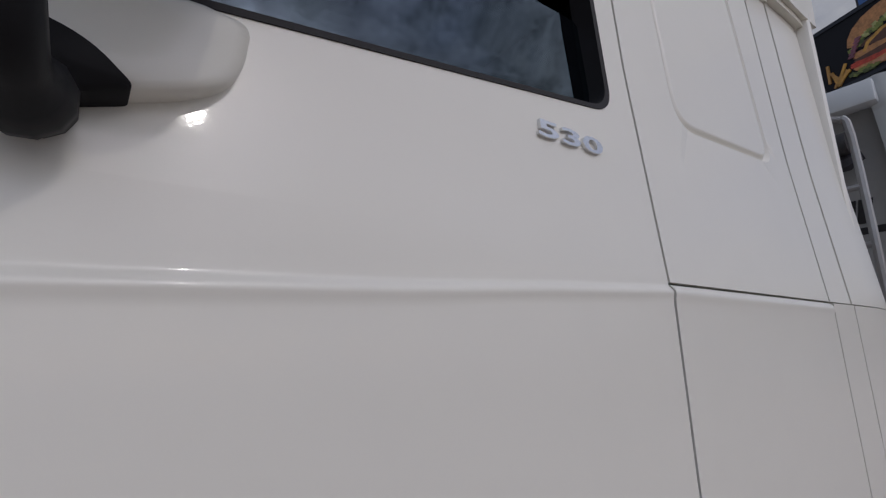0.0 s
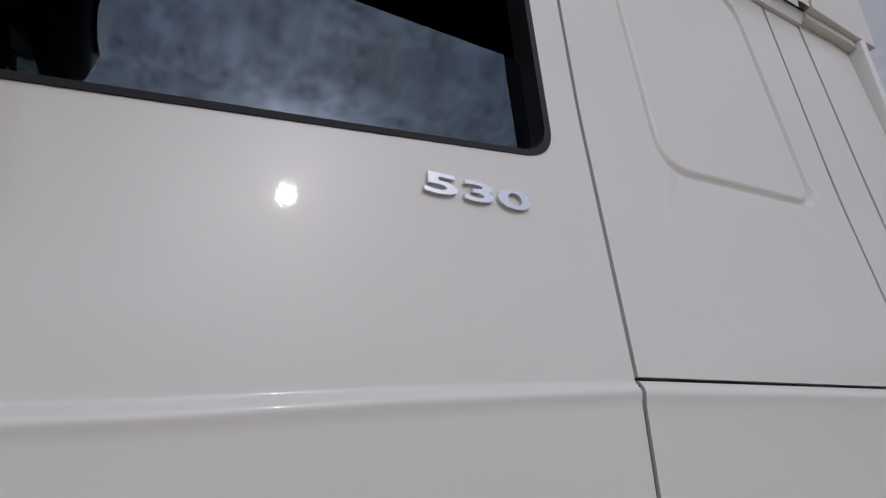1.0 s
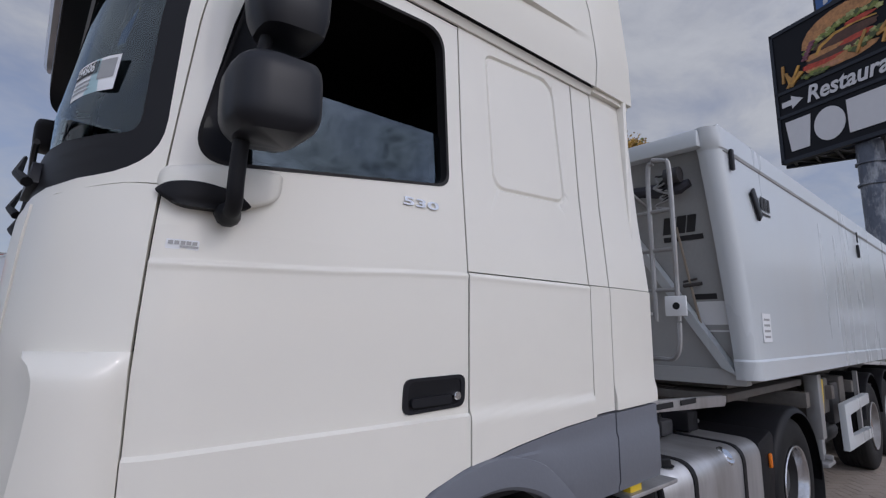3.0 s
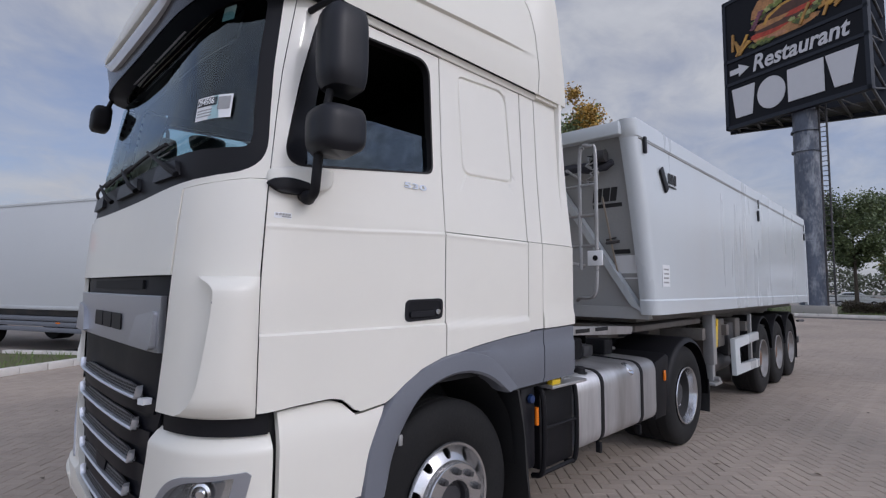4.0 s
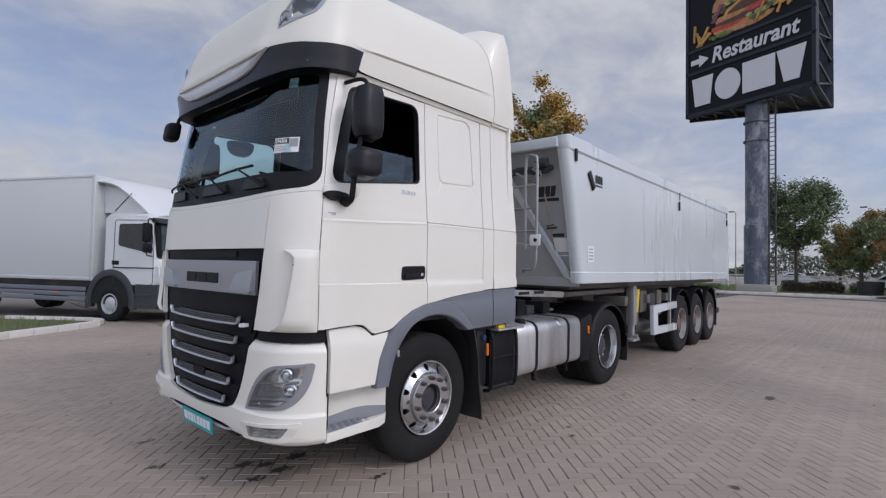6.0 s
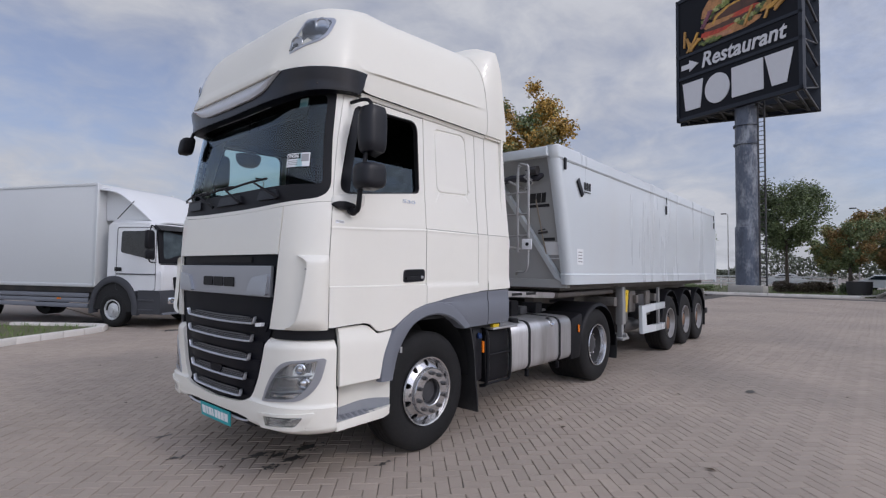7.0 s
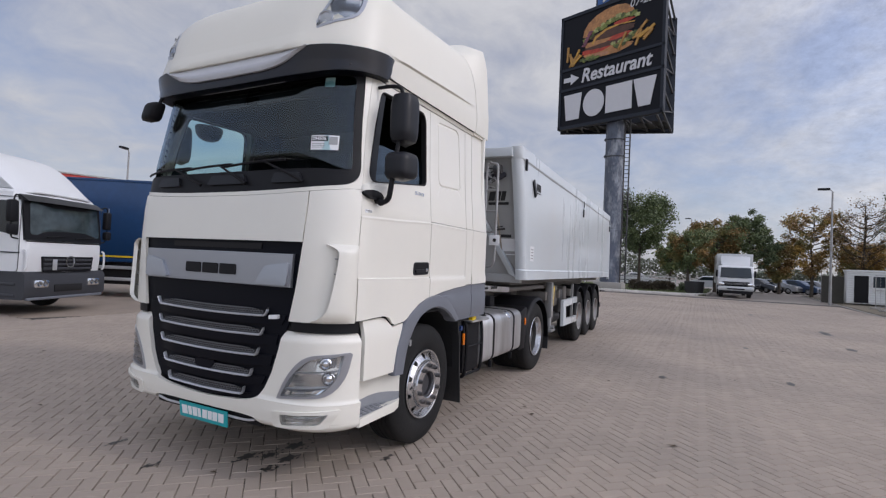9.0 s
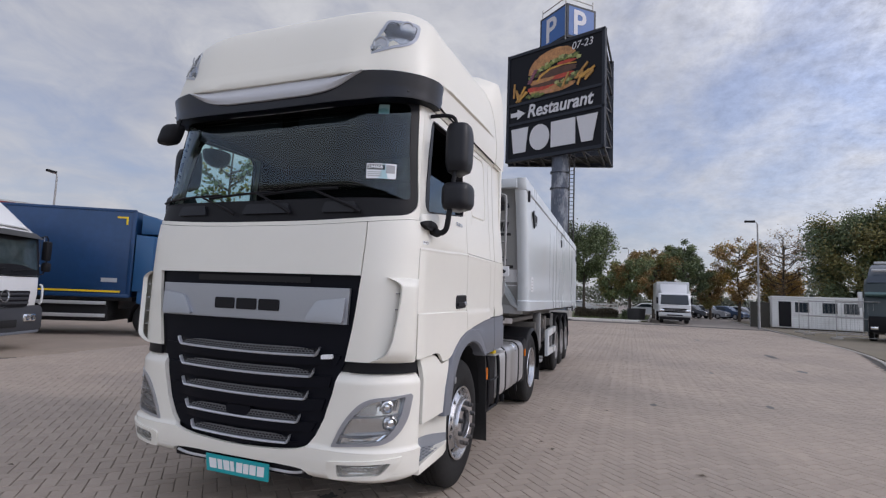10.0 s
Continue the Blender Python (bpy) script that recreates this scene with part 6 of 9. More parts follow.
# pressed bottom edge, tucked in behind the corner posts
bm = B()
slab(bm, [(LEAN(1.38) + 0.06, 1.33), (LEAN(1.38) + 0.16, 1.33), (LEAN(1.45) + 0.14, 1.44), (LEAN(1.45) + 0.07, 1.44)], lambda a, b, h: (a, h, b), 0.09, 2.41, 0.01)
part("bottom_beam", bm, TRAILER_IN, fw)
for sgn in (1, -1):
    bm = B()
    ya, yb = 1.25 - sgn * 0.35, 1.25 - sgn * 1.07
    for z0, y0 in ((2.72, ya),):
        top, low = Vector((LEAN(z0) + 0.065, y0, z0)), Vector((LEAN(1.42) + 0.065, yb, 1.42))
        side_v = Vector((0, 0.055, 0.055 * sgn * 0.55))
        quad = [top - side_v, top + side_v, low + side_v, low - side_v]
        f_ = [bm.verts.new(q + Vector((-0.035, 0, 0))) for q in quad]
        r_ = [bm.verts.new(q + Vector((0.03, 0, 0)) + (q - (top if k < 2 else low)) * 0.35) for k, q in enumerate(quad)]
        bm.faces.new(f_)
        for k in range(4):
            bm.faces.new((f_[k], f_[(k + 1) % 4], r_[(k + 1) % 4], r_[k]))
    part("front_brace", bm, TRAILER, fw, "pressed diagonal brace")
bm = B()
tube(bm, [(LEAN(2.45) + 0.06, 0.38, 2.45), (LEAN(1.95) + 0.05, 0.345, 1.97), (LEAN(1.6) + 0.06, 0.32, 1.62)], 0.009, 6)
part("pull_cord", bm, surf("cord", (0.33, 0.28, 0.22), 0.8), fw, "hanging cord")
rr = random.Random(2)
for k in range(3):
    bm = B()
    tube(bm, curve_through([(0.03 + rr.uniform(-.02, .03), 0.37 + rr.uniform(-.06, .06), 2.80 - 0.032 * j) for j in range(9)], 4), 0.008, 6)
    part("rope", bm, GALV if k else DARK, fw, "tangled rope")
bm = B()
tube(bm, curve_through([(0.13, 0.22, 2.73), (0.12, 0.35, 2.70), (0.10, 0.6, 2.72), (0.12, 0.9, 2.70), (0.12, 1.5, 2.72)], 5), [0.03, 0.035, 0.04, 0.05, 0.045, 0.04, 0.05, 0.055, 0.05, 0.04, 0.045, 0.05, 0.045, 0.04, 0.05, 0.05, 0.045, 0.05, 0.04, 0.045, 0.04], 8)
part("sheet_roll", bm, surf("roll_sheet", (0.035, 0.035, 0.045), 0.6, vary=0.3, scale=14.0, bump=0.4), fw, "dark rolled sheet")
bm = B()
lathe(bm, [(0, -0.05), (0.055, -0.05), (0.055, 0.05), (0, 0.05)], lambda u, v, h: Vector((0.05 + u, 0.30 + h, 2.78 + v)), 16)
part("winch", bm, STEEL, fw, "dark tarpaulin winch")
# emblem: plain slanted bars
for y0, y1, z0, z1 in ((0.47, 0.385, 2.41, 2.53), (0.375, 0.31, 2.41, 2.53), (0.30, 0.24, 2.41, 2.53), (0.50, 0.22, 2.355, 2.39)):
    bm = B()
    sh = 0.03 if z1 > 2.45 else 0.0
    slab(bm, [(y0 + sh, z0), (y1 + sh, z0), (y1, z1), (y0, z1)], lambda a, b, h: (LEAN(b) + 0.097 - h, a, b), 0.0, 0.004)
    part("emblem_bar", bm, INK, fw, "dark plain emblem bar")
for y0, y1, z0, z1, m in ((0.36, 0.20, 1.93, 1.97, INK), (0.36, 0.15, 1.75, 1.915, PAPER), (0.30, 0.16, 1.70, 1.712, PAPER)):
    bm = B()
    slab(bm, [(y0, z0), (y1, z0), (y1, z1), (y0, z1)], lambda a, b, h: (LEAN(b) + 0.097 - h, a, b), 0.0, 0.002)
    part("label", bm, m, fw, "printed label" if m is PAPER else "dark label strip")
bm = B()
tube(bm, [(LEAN(2.04) + 0.06, 0.40, 2.03), (LEAN(2.04) + 0.05, 0.27, 2.04)], 0.014, 8)
tube(bm, [(LEAN(2.04) + 0.06, 0.40, 2.06), (LEAN(2.04) + 0.05, 0.30, 2.075)], 0.009, 8)
part("wall_bracket", bm, STEEL, fw)
# tailgate, top rim, tarpaulin
bm = B()
slab(bm, [(TL - 0.02, TZ0), (TL + 0.10, TZ0), (TL + 0.04, 2.9), (TL - 0.02, 2.9)], lambda a, b, h: (a, h, b), 0.03, TW - 0.03, 0.01)
part("tailgate", bm, TRAILER, trailer, "grey tailgate")
bm = B()
slab(bm, [(TL - 0.06, TZ0 - 0.06), (TL + 0.09, TZ0 - 0.06), (TL + 0.07, 1.9), (TL + 0.0, 2.95), (TL - 0.06, 2.95)], lambda a, b, h: (a, h, b), -0.02, 0.03, 0.01)
part("rear_post", bm, TRAILER, trailer)
bm = B()
grid(bm, span(0.1, TL, 12), span(0, 1, 10), lambda x, t: Vector((x, 0.06 + (TW - 0.12) * t, 3.05 + 0.05 * math.sin(t * math.pi))))
part("tarpaulin", bm, surf("tarpaulin_grey", (0.35, 0.36, 0.38), 0.6, vary=0.1), trailer, "grey roll-over tarpaulin")
bm = B()
slab(bm, [(0.06, 3.055), (0.78, 3.055), (0.75, 3.085), (0.10, 3.082)], lambda a, b, h: (a, h, b), 0.0, 0.06, 0.006)
part("rail_cap", bm, TRAILER, trailer)
bm = B()
box(bm, (1.95, 0.15, 3.05), (2.5, 0.4, 3.135), 0.02)
part("roof_hatch", bm, DARK, trailer)
bm = B()
tube(bm, [(0.75 + 0.25 * k, 0.035, 3.056 + 0.003 * math.sin(k * 1.7)) for k in range(32)], 0.026, 10)
part("sheet_edge", bm, surf("sheet_edge", (0.60, 0.62, 0.64), 0.5, vary=0.06, scale=3.0), trailer, "pale rolled edge of the tarpaulin")
# latches, emblem flap, sticker on the side
for x, z, h in ((0.22, 2.86, 0.15), (4.38, 2.69, 0.16), (8.33, 2.69, 0.15)):
    bm = B()
    box(bm, (x, -0.035, z - h / 2), (x + 0.045, -0.008, z + h / 2), 0.01)
    part("latch", bm, DARK, trailer, "dark tarpaulin latch")
for x in (4.43, 8.36):
    bm = B()
    tube(bm, [(x, -0.02, 2.93), (x, -0.02, 2.80)], 0.008, 6)
    part("latch_strap", bm, DARK, trailer)
bm = B()
box(bm, (-0.042, -0.022, -0.12), (0.042, 0.0, 0.12), 0.012, Matrix.Translation((0.67, -0.012, 2.62)) @ Matrix.Rotation(radians(-36), 4, "Y"))
part("emblem_flap", bm, DARK, trailer, "dark slanted flap")
bm = B()
for k in range(3):
    box(bm, (0.80 + 0.075 * k, -0.0165, 2.61), (0.86 + 0.075 * k, -0.0145, 2.71))
box(bm, (0.80, -0.0165, 2.575), (1.01, -0.0145, 2.59))
part("side_emblem", bm, INK, trailer, "small dark emblem bars")
bm = B()
box(bm, (0.60, -0.013, 1.63), (0.78, -0.010, 1.83), 0.0)
st = part("white_label", bm, PAPER, trailer, "white label with grey bars")
bm = B()
for k in range(4):
    box(bm, (0.63, -0.0145, 1.66 + 0.04 * k), (0.75, -0.013, 1.675 + 0.04 * k))
part("label_bar", bm, GALV, st)

# front ladder
LX = -0.33
bm = B()
for y in (0.16, 0.30):
    tube(bm, curve_through([(LX, y, 1.76), (LX, y, 1.9), (LX, y, 2.68), (LX, y + (0.035 if y < 0.2 else -0.035), 2.77)], 4), 0.016, 8)
tube(bm, [(LX, 0.195, 2.77), (LX, 0.265, 2.79)], 0.016, 8)
ladder = part("ladder", bm, GALV, trailer, "pale tube ladder on the trailer front")
for z in (1.95, 2.2, 2.45):
    bm = B()
    tube(bm, [(LX, 0.16, z), (LX, 0.30, z), (LX + 0.02, 0.46, z)], 0.013, 8)
    part("rung", bm, GALV, ladder)
for z in (1.82, 2.6):
    bm = B()
    tube(bm, [(LX, 0.42, z), (0.2, 0.55, z)], 0.014, 6)
    part("ladder_stay", bm, GALV, ladder)
bm = B()
tube(bm, curve_through([(LX, 0.16, 1.75), (LX, 0.17, 1.60), (LX + 0.02, 0.22, 1.535), (LX + 0.1, 0.36, 1.53), (LX + 0.3, 0.5, 1.50)], 4), 0.015, 6)
part("ladder_foot", bm, GALV, ladder)
for y in (0.10, 0.40):
    bm = B()
    box(bm, (LX - 0.025, y, 1.79), (LX - 0.012, y + 0.13, 1.91), 0.006)
    br = part("ladder_bracket", bm, PAPER, ladder, "white bracket with a hole")
    bm = B()
    lathe(bm, [(0.0, 0.0), (0.022, 0.0), (0.022, 0.004)], lambda u, v, h: Vector((LX - 0.027 - h * 0.3, y + 0.06 + u, 1.85 + v)), 12)
    part("bracket_hole", bm, CAVITY, br)

# underframe
bm = B()
for y in (0.70, 1.62):
    slab(bm, [(0.75, 1.10), (2.2, 1.02), (3.0, 0.86), (8.4, 0.86), (8.5, 1.2), (8.5, 1.27), (0.75, 1.27)], lambda a, b, h: (a, h, b), y, y + 0.14, 0.006)
for x in (2.4, 3.4, 4.4, 5.6, 6.9, 8.2):
    box(bm, (x, 0.2, 1.0), (x + 0.12, 2.3, 1.14), 0.01)
box(bm, (0.75, 0.3, 1.28), (8.5, 2.2, 1.37), 0.01)
uf = part("underframe", bm, FRAME, trailer, "dirty steel underframe")
bm = B()
box(bm, (0.6, 0.25, 1.20), (2.5, 2.25, 1.26), 0.01)
part("kingpin_plate", bm, FRAME, uf)
# landing legs
for y in (0.14, 2.26):
    bm = B()
    box(bm, (2.60, y, 0.70), (2.73, y + 0.12, 1.30), 0.01)
    box(bm, (2.62, y + 0.02, 0.50), (2.71, y + 0.10, 0.74), 0.008)
    box(bm, (2.53, y - 0.03, 0.46), (2.80, y + 0.15, 0.50), 0.01)
    tube(bm, [(2.665, y - 0.04, 0.535), (2.665, y + 0.16, 0.535)], 0.028, 8)
    tube(bm, [(2.73, y + 0.06, 1.0), (3.05, y + 0.3, 1.2)], 0.02, 6)
    part("landing_leg", bm, GALV, trailer, "landing leg with foot plate")
bm = B()
slab(bm, rounded([(2.84, 0.88), (2.92, 0.88), (2.99, 1.24), (2.80, 1.25), (2.78, 1.12), (2.86, 1.05)], 0.02, 3), lambda a, b, h: (a, h, b), 0.18, 0.24, 0.012)
tube(bm, [(2.88, 0.17, 1.18), (2.88, 0.25, 1.18)], 0.03, 10)
part("yellow_valve", bm, YELLOW, trailer, "yellow handle box")
for x, w, z0, z1, m in ((2.95, 0.22, 0.70, 1.20, FRAME), (3.25, 0.30, 0.85, 1.22, FRAME), (3.7, 0.3, 0.7, 1.15, STEEL), (4.1, 0.25, 0.75, 1.2, FRAME)):
    bm = B()
    box(bm, (x, 0.26, z0), (x + w, 0.55, z1), 0.02)
    part("equipment_box", bm, m, trailer)
bm = B()
tube(bm, [(3.1, 0.40, 0.62), (3.9, 0.40, 0.62)], 0.12, 12)
part("air_cylinder", bm, STEEL, trailer)
# white side guard
bm = B()
fr = [(3.44, 0.48), (3.40, 0.96), (4.72, 0.98), (4.72, 0.86), (3.60, 0.845), (3.63, 0.60), (4.72, 0.585), (4.72, 0.465)]
slab(bm, fr, lambda a, b, h: (a, h, b), 0.10, 0.16, 0.012)
part("side_guard", bm, TRAILER, trailer, "white side guard frame")
bm = B()
box(bm, (4.50, 0.16, 0.5), (4.57, 0.20, 1.25), 0.0)
part("guard_post", bm, GALV, trailer)
# axles, wheels, fenders
RUSTHUB = surf("rusty_hub", (0.16, 0.085, 0.05), 0.7, vary=0.3, scale=14.0)
for k, x in enumerate((5.22, 6.36, 7.46)):
    for y, a in ((0.145, 0), (TW - 0.145, 180)):
        wheel("trailer_wheel", "dusty steel trailer wheel with black tyre", 0.535, 0.385, 0.11, STEELRIM, hub_mat=RUSTHUB, m=pose(x, y, 0.535, 0, 0, a), parent=trailer)
        side = (lambda v: TW - v) if a else (lambda v: v)
        bm = B()
        prof = [(0.58 * math.cos(radians(d)), 0.56 + 0.64 * math.sin(radians(d))) for d in range(8, 175, 9)]
        g = [[bm.verts.new((x + p[0] * q, side(yy), 0.56 + (p[1] - 0.56) * q)) for p in prof] for yy, q in ((0.13, 0.955), (0.135, 0.985), (0.155, 1.0), (0.54, 1.0))]
        for r0, r1 in zip(g, g[1:]):
            for j in range(len(prof) - 1):
                bm.faces.new((r0[j], r0[j + 1], r1[j + 1], r1[j]))
        part("fender", bm, BLACK, trailer, "black plastic fender")
    bm = B()
    tube(bm, [(x, 0.4, 0.52), (x, 2.1, 0.52)], 0.075, 10)
    part("axle", bm, STEEL, trailer)
for y in (0.145, 1.975):
    bm = B()
    grid(bm, span(0, 1, 3), span(0, 1, 4), lambda u, v: Vector((8.07 + 0.02 * math.sin(v * 3), y + 0.38 * u, 0.28 + 0.6 * v)), lambda u, v: Vector((8.085 + 0.02 * math.sin(v * 3), y + 0.38 * u, 0.28 + 0.6 * v)))
    part("mudflap", bm, FLAP, trailer)
bm = B()
box(bm, (8.25, 0.15, 0.55), (8.4, 2.35, 0.68), 0.02)
tube(bm, [(8.1, 0.12, 1.0), (8.75, 0.12, 0.98)], 0.025, 8)
box(bm, (8.1, 0.5, 0.65), (8.2, 0.6, 1.0))
box(bm, (8.1, 1.9, 0.65), (8.2, 2.0, 1.0))
part("rear_guard", bm, STEEL, trailer, "steel rear guard bar")

# ---- ground ----
PAVE = surf("paving_far", (0.275, 0.240, 0.210), 0.75, vary=0.10, scale=0.35, fine=9.0, dirt_sheen=(0.17, 0.155, 0.142), dirt_sheen_amount=0.6)
JOINT = surf("joint_sand", (0.055, 0.049, 0.044), 0.9, vary=0.2, scale=2.0, fine=60.0)
GRASS_SOIL = surf("grass_soil", (0.095, 0.10, 0.042), 0.9, vary=0.25, scale=1.2, fine=14.0, bump=0.4, dirt_sheen=(0.13, 0.11, 0.06), dirt_sheen_amount=0.6)
BLADE = surf("grass_blade", (0.115, 0.175, 0.045), 0.7, vary=0.2, scale=2.0, fine=10.0, island=0.6)
KERB = surf("kerb_concrete", (0.62, 0.59, 0.55), 0.8, vary=0.12, scale=2.0, fine=40.0, bump=0.2, per_object=0.12)
CONCRETE = surf("concrete", (0.36, 0.34, 0.31), 0.85, vary=0.12, scale=1.0, fine=30.0, bump=0.2)

bm = B()
grid(bm, [-1500, -300, -80, -30, 0, 25, 40, 80, 300, 1500], [-1200, -300, -80, -30, 0, 30, 80, 300, 1200], lambda x, y: Vector((x, y, -0.045)))
single("ground", bm, PAVE, "grey block-paved truck park reaching to the horizon", "ground", kind="structure", smooth=False)


def kerb_run(pts, name, label, h=0.13, w=0.16, step=0.9, mat=None):
    """A line of kerb stones, each a part, along points on the ground."""
    line = curve_through([(x, y, 0) for x, y in pts], 6)
    k = thing(name, label, "kerb", kind="structure")
    run, last = [], line[0]
    for p in line[1:]:
        while (p - last).length >= step:
            nx = last + (p - last).normalized() * step
            run.append((last.copy(), nx.copy()))
            last = nx
    bm = B()
    box(bm, (0.008, -w / 2, -0.05), (step - 0.008, w / 2, h), 0.018)
    me = None
    for a, b in run:
        if me is None:
            o = part("kerb_stone", bm, mat or KERB, k)
            me = o.data
        else:
            o = new("kerb_stone", me)
            o.parent = k
        d = b - a
        o.matrix_basis = Matrix.Translation(a) @ Matrix.Rotation(math.atan2(d.y, d.x), 4, "Z")
    return k


def lawn(name, outline, label, n, seed, blade=0.10, z=0.06):
    """A grass bed with tufts standing on it."""
    bm = B()
    slab(bm, outline, lambda a, b, h: (a, b, h), -0.02, z)
    single(name, bm, GRASS_SOIL, label, "lawn", kind="structure", smooth=False)
    rg = random.Random(seed)
    xs, ys = [p[0] for p in outline], [p[1] for p in outline]

    def inside(x, y):
        c = False
        for (x0, y0), (x1, y1) in zip(outline, outline[1:] + outline[:1]):
            if (y0 > y) != (y1 > y) and x < (x1 - x0) * (y - y0) / (y1 - y0) + x0:
                c = not c
        return c

    vs, fs = [], []
    while len(fs) < n:
        x, y = rg.uniform(min(xs), max(xs)), rg.uniform(min(ys), max(ys))
        if not inside(x, y):
            continue
        a, h, w = rg.uniform(0, 6.3), blade * rg.uniform(0.5, 1.4), blade * 0.12
        dx, dy = math.cos(a) * w, math.sin(a) * w
        b = len(vs)
        vs += [(x - dx, y - dy, z), (x + dx, y + dy, z), (x + rg.uniform(-.5, .5) * h, y + rg.uniform(-.5, .5) * h, z + h)]
        fs.append((b, b + 1, b + 2))
    me = bpy.data.meshes.new("grass")
    me.from_pydata(vs, [], fs)
    me.materials.append(BLADE)
    tagged(new("grass", me), "short green grass on the bed", "grass", kind="stuff")


# island by the white truck, and the far verge
isl = [(-12, 3.4), (-4.0, 8.1), (-1.2, 9.95), (-0.1, 10.60), (0.52, 11.1), (0.45, 11.7), (-1.0, 13.6), (-14, 12)]
kerb_run([(-12, 3.4), (-4.0, 8.1), (-1.2, 9.95), (-0.1, 10.58), (0.50, 11.02), (0.62, 11.40), (0.35, 11.95), (-0.2, 12.6), (-1.0, 13.6)], "kerb_island", "pale concrete kerb stones round the grass island", step=0.5)
lawn("island_bed", isl, "thin grass island beside the white box truck", 3600, 5)
verge = [(36.2, 60), (36.6, 20), (37.2, 8), (37.9, 2), (38.6, -1.4), (39.4, -2.4), (40.6, -2.7), (60, -3.6), (60, 60)]
kerb_run([(36.2, 60), (36.6, 20), (37.2, 8), (37.9, 2), (38.6, -1.4), (39.4, -2.4), (40.6, -2.7), (60, -3.6)], "kerb_verge", "pale concrete kerb stones along the verge", step=1.0)
lawn("verge_bed", verge, "mown grass verge behind the kerb", 9000, 6, 0.16)
verge2 = [(9, -6.9), (11.6, -7.5), (15, -8.6), (20, -9.4), (30, -10.0), (40, -10.5), (55, -11), (55, -60), (9, -60)]
kerb_run([(9, -6.7), (11.6, -7.35), (15, -8.45), (20, -9.25), (30, -9.85), (40, -10.35), (55, -10.85)], "kerb_yard", "low grey kerb stones along the yard", 0.02, 0.13, step=1.0, mat=CONCRETE)
bm = B()
slab(bm, verge2, lambda a, b, h: (a, b, h), -0.03, 0.03)
single("yard_soil", bm, surf("yard_soil", (0.17, 0.145, 0.108), 0.95, vary=0.2, scale=0.5, fine=8.0, bump=0.4, dirt_sheen=(0.13, 0.115, 0.06), dirt_sheen_amount=0.8), "bare ground with dry leaves beside the site cabin", "soil", kind="structure", smooth=False)
bm = B()
slab(bm, [(2.2, 40), (1.4, 13.4), (1.55, 10.5), (3.0, 10.0), (9.5, 10.6), (40, 21), (40, 40)], lambda a, b, h: (a, b, h), -0.044, -0.006)
single("worn_ground", bm, surf("worn_ground", (0.31, 0.25, 0.20), 0.9, vary=0.25, scale=0.8, fine=8.0, bump=0.3, dirt_sheen=(0.2, 0.17, 0.14), dirt_sheen_amount=0.7), "worn sandy ground where trucks are parked", "ground", kind="structure", smooth=False)

# ---- trees ----
BARK = surf("bark", (0.085, 0.07, 0.055), 0.9, vary=0.25, scale=4.0, fine=30.0, bump=0.6)


def leaf_mat(name, base):
    m = surf(name, base, 0.6, vary=0.18, scale=0.6, fine=6.0, island=0.9)
    return m


LEAF_GREEN = leaf_mat("leaf_green", (0.155, 0.195, 0.085))
LEAF_DARK = leaf_mat("leaf_dark_green", (0.115, 0.15, 0.075))
LEAF_GOLD = leaf_mat("leaf_gold", (0.42, 0.26, 0.06))
LEAF_BROWN = leaf_mat("leaf_brown", (0.27, 0.165, 0.06))
LEAF_OLIVE = leaf_mat("leaf_olive", (0.23, 0.205, 0.075))


